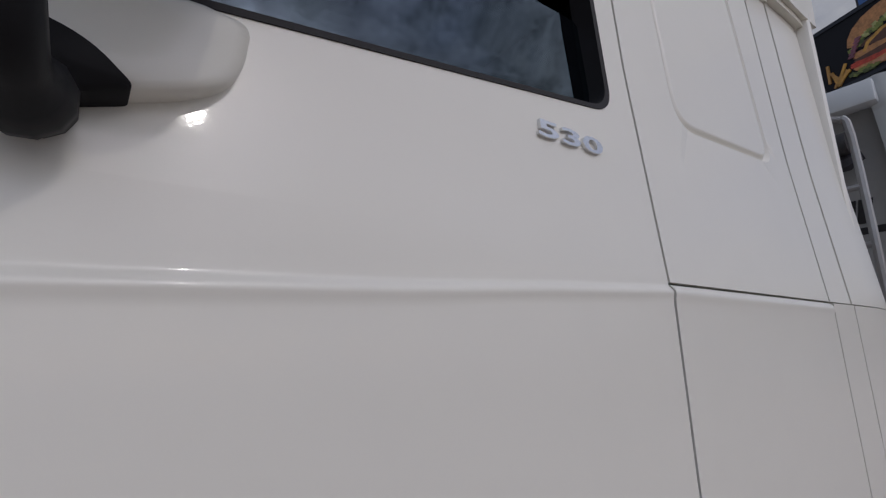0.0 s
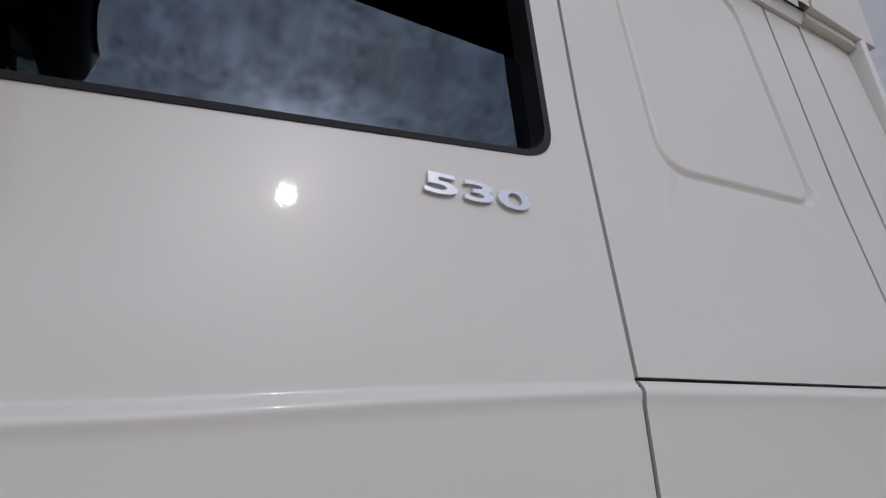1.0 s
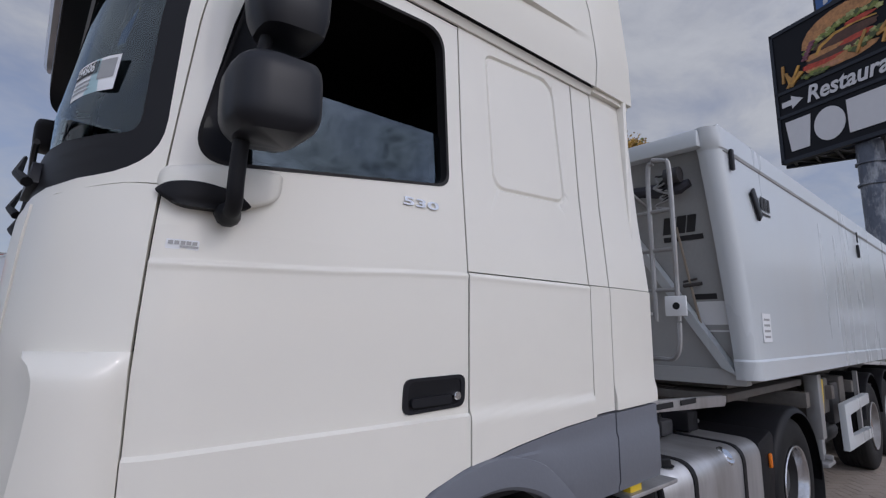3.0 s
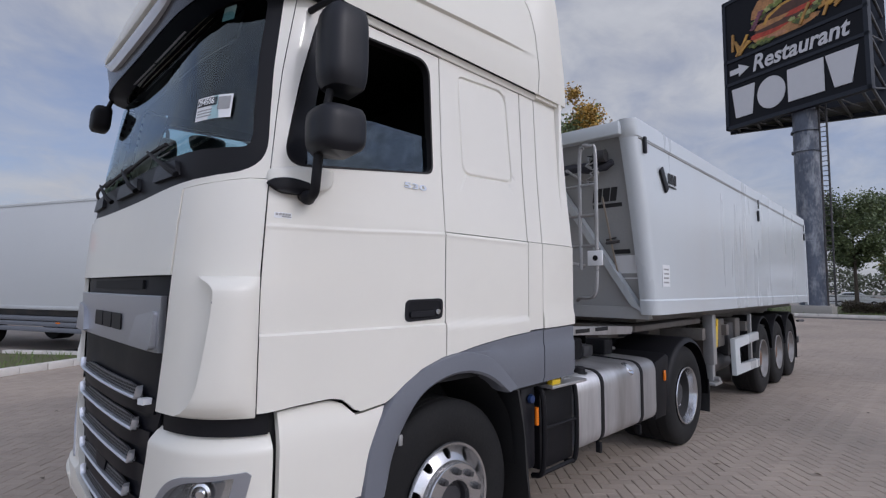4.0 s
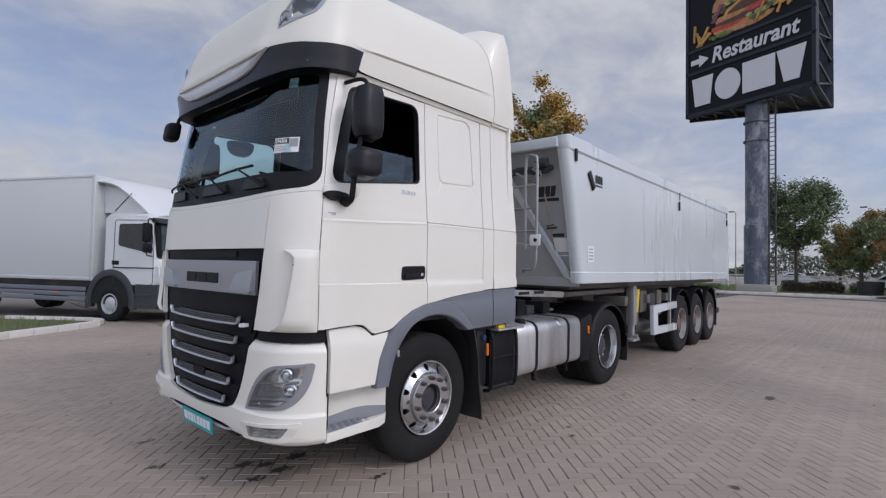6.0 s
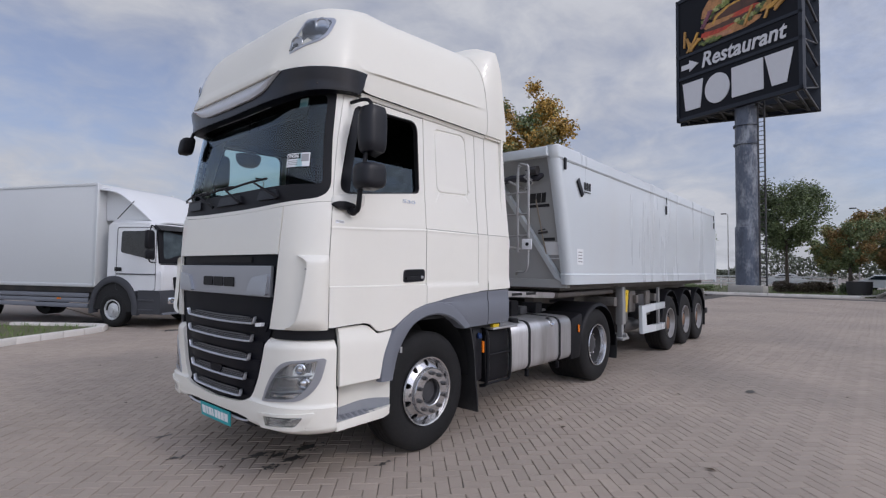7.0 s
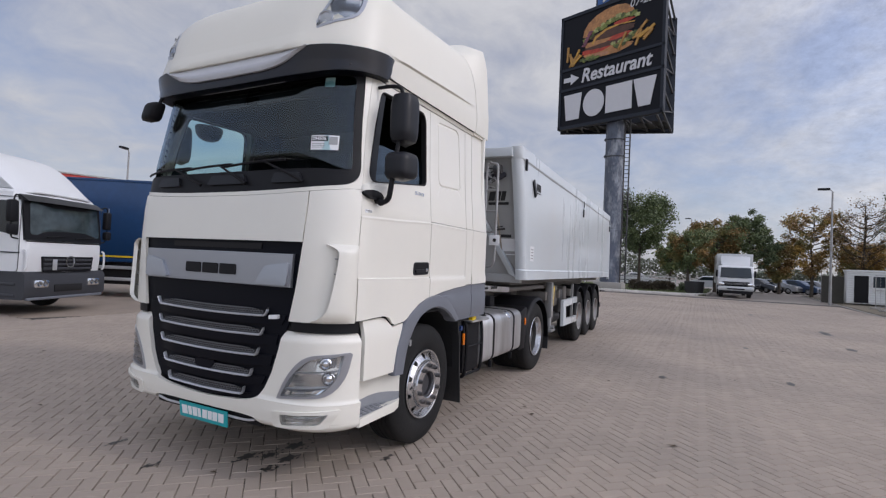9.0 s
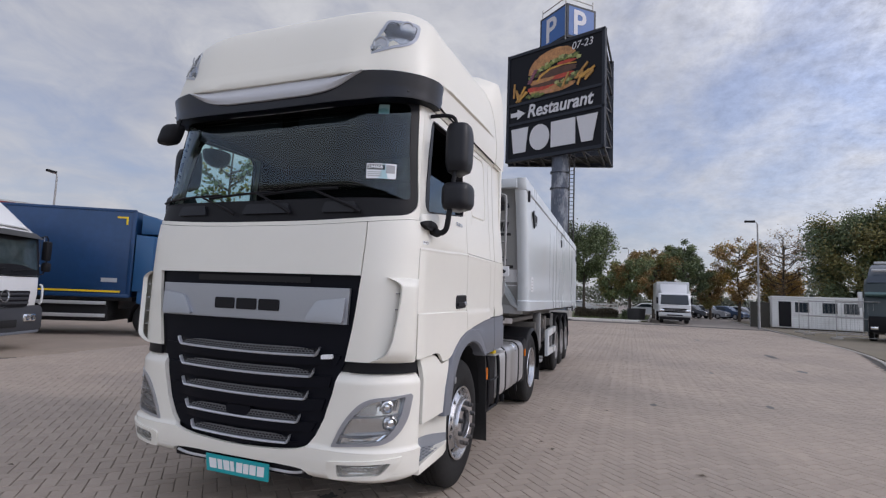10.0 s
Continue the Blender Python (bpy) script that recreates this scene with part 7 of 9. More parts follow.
def tree(name, label, x, y, height, radius, trunk_h, mats, seed, leaves=4200, size=0.16, shape=1.0, bare=0.0, trunk_r=0.16, spread=0.50, twigs=2):
    """A tapered trunk, limbs and crowns of small leaves that hang round the limbs' ends."""
    rg = random.Random(seed)
    t = thing(name, label, "tree", pose(x, y, 0))
    bm = B()
    sway = [Vector((rg.uniform(-.12, .12) * k / 4, rg.uniform(-.12, .12) * k / 4, height * 0.86 * k / 6)) for k in range(7)]
    tube(bm, curve_through(sway, 3), [trunk_r * (1 - 0.82 * k / 18) for k in range(19)], 9)
    tips = []
    n = 16 + int(radius * 3)
    for k in range(n):
        q = trunk_h / height + (0.80 - trunk_h / height) * (k / n) ** 0.9
        base = Vector((sway[-1].x * q, sway[-1].y * q, height * q))
        a = k * 2.4 + rg.uniform(-.4, .4)
        prof = math.sin(math.pi * min(1, max(0.12, (q * height - trunk_h * 0.7) / (height - trunk_h * 0.7))) ** shape)
        reach = radius * prof * rg.uniform(0.65, 1.0)
        up = reach * rg.uniform(0.35, 0.8)
        mid = base + Vector((math.cos(a) * reach * 0.5, math.sin(a) * reach * 0.5, up * 0.35))
        tip = base + Vector((math.cos(a) * reach, math.sin(a) * reach, up))
        tip.z = min(tip.z, height * 0.97)
        tube(bm, curve_through([base, mid, tip], 3), [trunk_r * 0.38 * (1 - 0.8 * j / 6) for j in range(7)], 5)
        tips += [(mid, 0.55), (tip, 1.0), ((mid + tip) / 2, 0.8)]
        for j in range(twigs):
            b2 = a + rg.uniform(-1.1, 1.1)
            st = base.lerp(tip, rg.uniform(0.35, 0.8))
            e = st + Vector((math.cos(b2), math.sin(b2), rg.uniform(0.2, 0.9))) * reach * 0.42
            e.z = min(e.z, height)
            tube(bm, [st, st.lerp(e, 0.5) + Vector((0, 0, 0.05)), e], [trunk_r * 0.14, trunk_r * 0.1, trunk_r * 0.04], 4)
            tips.append((e, 0.9))
            for i in range(twigs - 2):
                f = st.lerp(e, rg.uniform(0.3, 0.95))
                g = f + Vector((rg.uniform(-1, 1), rg.uniform(-1, 1), rg.uniform(0.1, 1.0))) * reach * 0.20
                tube(bm, [f, g], [trunk_r * 0.06, trunk_r * 0.025], 3)
    tips.append((Vector((sway[-1].x, sway[-1].y, height * 0.93)), 0.8))
    part("trunk", bm, BARK, t, "brown trunk and limbs")
    groups = [([], []) for _ in mats]
    for k in range(int(leaves * 1.9)):
        c, w = tips[rg.randrange(len(tips))]
        s = radius * 0.30 * w * (0.6 + 0.6 * rg.random())
        p = c + Vector((rg.gauss(0, 1), rg.gauss(0, 1), rg.gauss(0, 0.8))).normalized() * (1.9 * spread * s * rg.random() ** 0.5)
        if p.z < trunk_h * 0.72 or rg.random() < bare:
            continue
        mi = min(len(mats) - 1, int(len(mats) * (0.5 + 0.5 * math.sin(c.x * 2.1 + c.y * 1.7 + c.z * 1.1 + seed)) * 0.999)) if rg.random() < 0.88 else rg.randrange(len(mats))
        vs, fs = groups[mi]
        d = Vector((rg.uniform(-1, 1), rg.uniform(-1, 1), rg.uniform(-0.8, 0.4))).normalized()
        e = d.cross(Vector((rg.uniform(-1, 1), rg.uniform(-1, 1), rg.uniform(-1, 1)))).normalized()
        l = size * rg.uniform(0.6, 1.35)
        b = len(vs)
        vs += [p, p + d * l * 0.5 + e * l * 0.34, p + d * l, p + d * l * 0.5 - e * l * 0.34]
        fs.append((b, b + 1, b + 2, b + 3))
    for (vs, fs), m in zip(groups, mats):
        if not fs:
            continue
        me = bpy.data.meshes.new("crown")
        me.from_pydata(vs, [], fs)
        me.materials.append(m)
        o = new("crown", me)
        o.parent = t
    return t


tree("autumn_tree", "tall slim tree turning green to gold behind the trailer", 18.5, 10.2, 11.6, 2.3, 3.0, (LEAF_GOLD, LEAF_OLIVE, LEAF_GREEN, LEAF_GOLD), 3, 17000, 0.145, 0.8)
tree("broad_tree", "round dark green tree on the verge", 47.0, 3.0, 9.2, 2.7, 3.4, (LEAF_DARK, LEAF_GREEN), 11, 15000, 0.17, spread=0.6)
tree("young_tree", "small round tree with browning leaves", 43.5, -1.2, 5.6, 1.7, 1.8, (LEAF_OLIVE, LEAF_BROWN, LEAF_GREEN), 12, 12000, 0.13)
tree("young_tree", "tree with browning leaves behind the parked truck", 49.5, -3.4, 7.0, 2.3, 2.0, (LEAF_OLIVE, LEAF_GREEN, LEAF_BROWN), 13, 13000, 0.16)
tree("feathery_tree", "feathery green tree behind the parked truck", 50.5, -6.2, 8.2, 2.3, 1.6, (LEAF_GREEN, LEAF_DARK), 14, 12000, 0.16, 0.6, spread=0.38)
tree("brown_tree", "autumn tree with thinning brown leaves", 52.0, -11.2, 8.6, 2.3, 1.8, (LEAF_BROWN, LEAF_OLIVE, LEAF_GOLD), 15, 7000, 0.15)
tree("bare_tree", "nearly bare tree with a few brown leaves", 50.0, -14.4, 8.8, 2.7, 2.2, (LEAF_BROWN,), 16, 1500, 0.13, twigs=7)
tree("brown_tree", "low autumn tree by the site fence", 53.0, -15.0, 5.2, 2.2, 0.9, (LEAF_GOLD, LEAF_BROWN, LEAF_OLIVE), 17, 9000, 0.15)
tree("brown_tree", "low autumn tree behind the car park", 56.0, -9.2, 5.4, 1.9, 1.2, (LEAF_BROWN, LEAF_OLIVE), 18, 8000, 0.16)
tree("big_tree", "full green tree behind the site cabin", 46.0, -18.6, 9.6, 3.7, 0.3, (LEAF_DARK, LEAF_GREEN, LEAF_DARK, LEAF_OLIVE), 19, 34000, 0.17, 0.9, spread=0.62)
tree("big_tree", "large green tree turning yellow beside the yard", 44.0, -23.0, 10.9, 4.4, 0.8, (LEAF_GREEN, LEAF_OLIVE, LEAF_DARK, LEAF_OLIVE), 20, 34000, 0.18, 0.9, spread=0.62)
tree("distant_tree", "slim green tree far beyond the verge", 75.0, 17.5, 9.0, 2.6, 2.5, (LEAF_GREEN,), 21, 2500, 0.36)
tree("distant_tree", "small green tree beyond the fence", 62.0, 1.0, 5.5, 1.8, 1.5, (LEAF_GREEN, LEAF_OLIVE), 22, 2500, 0.3)
tree("roadside_tree", "green tree on the far side of the tractor", 13.9, 16.1, 9.0, 1.5, 2.5, (LEAF_OLIVE, LEAF_GREEN), 23, 600, 0.22)

# distant tree line and hedges
bm = B()
rg = random.Random(9)
vs, fs = [], []
for k in range(42000):
    y = rg.uniform(-140, 220)
    x = 150 + 25 * math.sin(y * 0.03) + rg.uniform(-6, 6)
    h = 4.5 + 2.5 * math.sin(y * 0.11) + 1.5 * math.sin(y * 0.31 + 1)
    p = Vector((x, y, rg.uniform(0, 1) ** 0.8 * h))
    d = Vector((rg.uniform(-1, 1), rg.uniform(-1, 1), rg.uniform(-1, 1))).normalized()
    e = d.cross(Vector((0.3, rg.uniform(-1, 1), 0.7))).normalized()
    l = rg.uniform(0.3, 0.75)
    b = len(vs)
    vs += [p, p + d * l + e * l * 0.5, p + d * l * 1.6, p + d * l - e * l * 0.5]
    fs.append((b, b + 1, b + 2, b + 3))
me = bpy.data.meshes.new("far_woods")
me.from_pydata(vs, [], fs)
me.materials.append(leaf_mat("leaf_far", (0.16, 0.18, 0.13)))
tagged(new("far_woods", me), "low line of distant greenish trees", "woods", kind="stuff")


def hedge(x0, y0, x1, y1, h, w, mat, seed, label):
    rg = random.Random(seed)
    vs, fs = [], []
    L = math.hypot(x1 - x0, y1 - y0)
    for k in range(int(L * 900)):
        t = rg.random()
        s = rg.uniform(-1, 1)
        z = h * (rg.random() ** 0.7) * (0.9 + 0.12 * math.sin(t * L * 3))
        p = Vector((x0 + (x1 - x0) * t + s * w / 2 * (y1 - y0) / L, y0 + (y1 - y0) * t - s * w / 2 * (x1 - x0) / L, z))
        d = Vector((rg.uniform(-1, 1), rg.uniform(-1, 1), rg.uniform(-.6, 1))).normalized()
        e = d.orthogonal().normalized()
        l = rg.uniform(0.06, 0.14)
        b = len(vs)
        vs += [p, p + d * l + e * l * 0.4, p + d * l * 1.7, p + d * l - e * l * 0.4]
        fs.append((b, b + 1, b + 2, b + 3))
    me = bpy.data.meshes.new("hedge")
    me.from_pydata(vs, [], fs)
    me.materials.append(mat)
    tagged(new("hedge", me), label, "hedge")


hedge(43.0, 3.4, 43.6, -0.2, 0.85, 0.9, leaf_mat("leaf_hedge", (0.06, 0.045, 0.025)), 31, "clipped dark reddish hedge on the verge")
hedge(43.8, -0.6, 43.9, -1.1, 0.75, 0.7, LEAF_DARK, 32, "small clipped bush on the verge")
hedge(42.0, 14.0, 42.5, 7.5, 0.5, 0.8, LEAF_GREEN, 33, "low green hedge on the verge")

# white rail fence beyond the verge
fence = thing("rail_fence", "white painted rail fence beyond the verge", "fence", pose(52, 0, 0))
bm = B()
box(bm, (-0.05, -0.05, 0), (0.05, 0.05, 1.25), 0.01)
PAINT = surf("fence_paint", (0.68, 0.68, 0.67), 0.6, vary=0.06)
first = part("post", bm, PAINT, fence)
for k in range(1, 12):
    o = new("post", first.data)
    o.parent = fence
    o.matrix_basis = pose(0, 3.0 * k, 0)
for z in (0.45, 0.78, 1.12):
    bm = B()
    box(bm, (-0.08, 0, z), (-0.05, 34, z + 0.13), 0.008)
    part("rail", bm, PAINT, fence)

# ---- big pole sign ----
sign = thing("pole_sign", "tall two-sided restaurant sign box on a thick grey pole", "sign", pose(39.4, 4.5, 0))
POLE = surf("pole_paint", (0.095, 0.11, 0.145), 0.5, metal=0.2, vary=0.35, scale=2.4, fine=9.0, dirt_sheen=(0.46, 0.48, 0.50), dirt_sheen_amount=0.8, stretch=(1.0, 1.0, 0.45))
FRAME = surf("sign_frame", (0.018, 0.022, 0.032), 0.5, vary=0.1, spec=0.3)
FACE = surf("sign_face", (0.008, 0.009, 0.013), 0.6, vary=0.1, spec=0.2)
SIGNWHITE = surf("sign_white", (0.62, 0.62, 0.64), 0.5, vary=0.03)
bm = B()
lathe(bm, [(0.80, 0.6), (0.80, 4.9), (0.72, 4.92), (0.72, 14.6)], lambda u, v, h: Vector((u, v, h)), 28)
pole = part("pole", bm, POLE, sign, "weathered grey steel pole")
for z in (11.0, 12.4):
    bm = B()
    lathe(bm, [(0.72, z), (0.84, z), (0.84, z + 0.12), (0.72, z + 0.12)], lambda u, v, h: Vector((u, v, h)), 28)
    part("flange", bm, POLE, pole)
bm = B()
box(bm, (-1.1, -1.1, 0), (1.1, 1.1, 0.62), 0.03)
part("plinth", bm, CONCRETE, sign, "concrete plinth")
bm = B()
for y in (-0.86, -1.26):
    tube(bm, [(-0.55, y, 0.6), (-0.55, y, 14.2)], 0.06, 6)
lad = part("ladder", bm, STEEL, sign, "dark ladder beside the pole")
for k in range(40):
    bm = B()
    tube(bm, [(-0.55, -0.86, 0.9 + 0.33 * k), (-0.55, -1.26, 0.9 + 0.33 * k)], 0.03, 5)
    part("rung", bm, STEEL, lad)
# face frame: a along the face (left to right), b up, h out towards the viewer
FA, FB = Vector((40.0 - 39.4, 9.5 - 4.5, 0)), Vector((36.9 - 39.4, 0.72 - 4.5, 0))
FU = (FB - FA).normalized()
FN = Vector((-FU.y, FU.x, 0))
FN = FN if FN.x < 0 else -FN
FW, Z0, Z1 = (FB - FA).length, 13.75, 23.85
sf = lambda a, b, h: FA + FU * a + Vector((0, 0, Z0 + b)) + FN * h
H_ = Z1 - Z0
bm = B()
slab(bm, [(0, 0), (FW, 0), (FW, H_), (0, H_)], sf, -0.05, -0.35)
# the second face stands off at an angle: close at one end, wide apart at the other
RA, RB = Vector((41.15 - 39.4, 9.55 - 4.5, 0)), Vector((43.5 - 39.4, 0.30 - 4.5, 0))
RW = (RB - RA).length
RU = (RB - RA).normalized()
RN = Vector((-RU.y, RU.x, 0))
rf = lambda a, b, h: RA + RU * a + Vector((0, 0, Z0 + b)) + RN * h
slab(bm, [(0, 0), (RW, 0), (RW, H_), (0, H_)], rf, -0.15, 0.15)
part("sign_box", bm, FRAME, sign, "dark sign box", smooth=False)
# open framework between the faces
def girder(p, q, r=0.09):
    bm = B()
    tube(bm, [p, q], r, 6)
    part("strut", bm, STEEL, sign)


for b in (0.12, 1.8, 3.5, 5.2, 6.9, 8.6, H_ - 0.12):
    girder(sf(FW - 0.15, b, -0.3), rf(RW - 0.15, b, 0))
for b in (0.12, 3.5, 6.9):
    girder(sf(FW - 0.15, b, -0.3), rf(RW - 0.15, b + 1.7, 0), 0.06)
for k in range(7):
    t = (k + 0.5) / 7
    girder(sf(FW * t, 0.12, -0.3), rf(RW * t, 0.12, 0))
    if k < 6:
        girder(sf(FW * t, 0.12, -0.3), rf(RW * (t + 1 / 7), 0.12, 0), 0.06)
bm = B()
slab(bm, [(0.02, 0.55), (0.98, 0.55), (0.98, 0.95), (0.02, 0.95)], lambda a, b, h: sf(FW * a, h, -0.3).lerp(rf(RW * a, h, 0), b), 0.3, 0.42)
part("catwalk", bm, STEEL, sign, "dark catwalk inside the sign", smooth=False)
for x0, x1, y0, y1 in ((0, FW, 0, 0.28), (0, FW, H_ - 0.28, H_), (0, 0.24, 0, H_), (FW - 0.24, FW, 0, H_), (0, FW, 3.35, 3.58), (0, FW, 5.15, 5.38)):
    bm = B()
    slab(bm, [(x0, y0), (x1, y0), (x1, y1), (x0, y1)], sf, 0.06, -0.1)
    part("frame_bar", bm, FRAME, sign, smooth=False)
bm = B()
slab(bm, [(0.1, 0.1), (FW - 0.1, 0.1), (FW - 0.1, H_ - 0.1), (0.1, H_ - 0.1)], sf, -0.02, -0.06)
face = part("face_panel", bm, FACE, sign, "near-black sign face", smooth=False)
# plain white blocks for the name, the word above with its arrow
for k, (a, w) in enumerate(((0.55, 1.75), (2.45, 1.95), (4.55, 2.25), (6.9, 1.85))):
    bm = B()
    shapes = ([(a + 0.25, 0.75), (a + w - 0.25, 0.75), (a + w, 3.0), (a, 3.0)], [(a + w / 2 + w / 2 * math.cos(q), 1.87 + 1.15 * math.sin(q)) for q in span(0, 6.02, 22)], [(a, 0.75), (a + w, 0.75), (a + w, 3.0), (a, 3.0)], [(a + 0.45, 0.75), (a + w - 0.45, 0.75), (a + w, 3.0), (a, 3.0)])
    slab(bm, shapes[k], sf, 0.03, -0.02)
    part("name_block", bm, SIGNWHITE, face, "white name block", smooth=False)
bm = B()
lettering(bm, "Restaurant", 1.62, lambda a, b, h: sf(2.15 + a, 3.86 + b, 0.02 + h), 0.02, shear=0.22, wide=0.86, bold=0.035)
part("lettering", bm, SIGNWHITE, face, "white slanted word Restaurant", smooth=False)
bm = B()
slab(bm, [(0.45, 4.14), (1.15, 4.14), (1.15, 3.86), (1.95, 4.34), (1.15, 4.82), (1.15, 4.54), (0.45, 4.54)], sf, 0.03, 0.0)
part("arrow", bm, SIGNWHITE, face, "white arrow", smooth=False)
bm = B()
lettering(bm, "07-23", 0.92, lambda a, b, h: sf(6.35 + a, 8.95 + b, 0.02 + h), 0.02, shear=0.22, wide=0.9)
part("hours", bm, SIGNWHITE, face, "white opening hours 07-23", smooth=False)


# printed burger, in flat layers
def blob(cx0, cz0, rx, rz, seed, rough=0.06, a0=0, a1=360, n=40):
    rg = random.Random(seed)
    ph = [rg.uniform(0, 6.3) for _ in range(4)]
    out = []
    for k in range(n):
        a = radians(a0 + (a1 - a0) * k / (n - (0 if a1 - a0 == 360 else 1)))
        q = 1 + rough * (math.sin(5 * a + ph[0]) + 0.7 * math.sin(9 * a + ph[1]) + 0.6 * math.sin(14 * a + ph[2]))
        out.append((cx0 + rx * q * math.cos(a), cz0 + rz * q * math.sin(a)))
    return out


def ink(name, base):
    return surf(name, base, 0.5, vary=0.55, scale=2.2, fine=7.0)


BUN, LETT, TOM, PATTY, CHEESE, FRY, ONION = ink("print_bun", (0.42, 0.20, 0.075)), ink("print_lettuce", (0.17, 0.20, 0.04)), ink("print_tomato", (0.42, 0.05, 0.025)), ink("print_patty", (0.085, 0.035, 0.02)), ink("print_cheese", (0.50, 0.27, 0.05)), ink("print_snack", (0.42, 0.22, 0.055)), ink("print_sauce", (0.45, 0.22, 0.12))
LEAFDARK = ink("print_dark_leaf", (0.07, 0.09, 0.025))
CURL, BEET = ink("print_pale_leaf", (0.36, 0.37, 0.14)), ink("print_onion", (0.20, 0.07, 0.10))
LAYERS = [
    ("print_bun_base", BUN, blob(4.5, 6.05, 2.2, 0.42, 1, 0.03)),
    ("print_tomato", TOM, blob(3.4, 6.35, 1.3, 0.26, 3, 0.06)),
    ("print_patty", PATTY, blob(4.6, 6.75, 2.25, 0.38, 4, 0.04)),
    ("print_tomato", TOM, blob(5.3, 6.98, 1.35, 0.22, 5, 0.05)),
    ("print_cheese", BUN, [(2.3, 6.98), (2.6, 6.72), (4.4, 6.78), (4.9, 7.02), (4.4, 7.12), (2.7, 7.15)]),
    ("print_patty", PATTY, blob(4.9, 7.45, 2.0, 0.36, 6, 0.05)),
    ("print_cheese", CHEESE, [(3.0, 6.95), (3.35, 7.5), (4.3, 7.92), (5.6, 8.0), (6.8, 7.82), (6.85, 7.72), (5.6, 7.86), (4.4, 7.74), (3.5, 7.3), (3.2, 6.9)]),
    ("print_tomato", TOM, blob(5.9, 8.08, 0.9, 0.16, 7, 0.05)),
    ("print_bun", BUN, [(2.2, 7.75), (2.3, 8.3), (2.7, 8.85), (3.4, 9.3), (4.3, 9.55), (5.2, 9.62), (6.0, 9.45), (6.6, 9.05), (6.85, 8.5), (6.0, 8.6), (5.0, 8.55), (4.0, 8.3), (3.1, 7.85), (2.6, 7.6)]),
    ("print_sauce", ONION, blob(3.9, 5.85, 0.75, 0.16, 10, 0.06)),
]
pr = random.Random(73)
for k in range(26):
    t = k / 25
    LAYERS.append(("print_lettuce", (LETT, CURL, LETT, LEAFDARK)[k % 4], blob(2.5 + 4.5 * t + pr.uniform(-.1, .1), 7.45 + 1.05 * math.sin(t * 2.2) + pr.uniform(-.16, .16), pr.uniform(.18, .34), pr.uniform(.12, .22), 100 + k, 0.16, n=22)))
for k in range(12):
    LAYERS.append(("print_lettuce", (CURL, LETT, LEAFDARK)[k % 3], blob(5.1 + 0.17 * k + pr.uniform(-.1, .1), 6.2 + pr.uniform(-.22, .3) + 0.04 * k, pr.uniform(.16, .28), pr.uniform(.12, .2), 140 + k, 0.16, n=22)))
for k in range(8):
    LAYERS.append(("print_lettuce", (LEAFDARK, LETT)[k % 2], blob(2.2 + 0.2 * k, 5.72 + pr.uniform(-.1, .12), pr.uniform(.18, .28), pr.uniform(.1, .16), 160 + k, 0.16, n=22)))
for k in range(6):
    LAYERS.append(("print_onion", BEET, blob(2.35 + 0.12 * k, 7.0 + 0.2 * k, 0.22, 0.1, 170 + k, 0.1, n=18)))
for k in range(15):
    a, b, q = (1.35 + pr.gauss(0, .4), 5.95 + pr.gauss(0, .3), pr.uniform(0.6, 2.3)) if k < 7 else (7.6 + pr.gauss(0, .5), 6.6 + pr.gauss(0, .25), pr.uniform(0.2, 1.3))
    l, w = pr.uniform(0.45, 0.75), 0.09
    ux, uz = math.cos(q), math.sin(q)
    LAYERS.append(("print_snack", FRY if k % 3 else CHEESE, [(a - ux * l - uz * w, max(5.45, b - uz * l + ux * w)), (a + ux * l - uz * w, b + uz * l + ux * w), (a + ux * l + uz * w, b + uz * l - ux * w), (a - ux * l + uz * w, max(5.42, b - uz * l - ux * w))]))
for k, (nm, mt, ol) in enumerate(LAYERS):
    bm = B()
    slab(bm, ol, sf, 0.004 + 0.0012 * k, -0.015)
    part(nm, bm, mt, face, smooth=False)
# parking cube on top
pm = Vector((-1.5, -0.55, 0))
BLUE = surf("sign_blue", (0.025, 0.11, 0.34), 0.4, vary=0.06)
for (dx, dy), tag in (((2.2, 2.65), "l"), ((2.1, -2.25), "r")):
    u = Vector((dx, dy, 0))
    L_ = u.length
    u.normalize()
    n_ = Vector((-u.y, u.x, 0))
    n_ = n_ if n_.x < 0 else -n_
    org = pm if tag == "r" else pm + u * L_
    uu = u if tag == "r" else -u
    q = lambda a, b, h, o=org, w=uu, nn=n_: o + w * a + Vector((0, 0, 24.0 + b)) + nn * h
    bm = B()
    slab(bm, [(0, 0), (L_, 0), (L_, 3.05), (0, 3.05)], q, 0.0, -0.25)
    f = part("parking_box", bm, FRAME, sign, "dark parking sign box", smooth=False)
    bm = B()
    slab(bm, [(0.22, 0.25), (L_ - 0.22, 0.25), (L_ - 0.22, 2.85), (0.22, 2.85)], q, 0.02, -0.02)
    part("parking_face", bm, BLUE, f, "blue parking face", smooth=False)
    bm = B()
    lettering(bm, "P", 3.1, lambda a, b, h: q(L_ / 2 - 0.95 + a, 0.45 + b, 0.03 + h), 0.02, wide=0.9, bold=0.06)
    part("parking_letter", bm, SIGNWHITE, f, "white letter P", smooth=False)
bm = B()
for dx, dy in ((0.1, 0.1), (2.1, -2.0), (2.1, 2.4), (4.0, 0.2)):
    tube(bm, [pm + Vector((dx, dy, 23.8)), pm + Vector((dx, dy, 27.9))], 0.06, 5)
for a, b in (((0.1, 0.1), (2.1, -2.0)), ((0.1, 0.1), (2.1, 2.4))):
    tube(bm, [pm + Vector((*a, 27.6)), pm + Vector((*b, 27.6))], 0.05, 5)
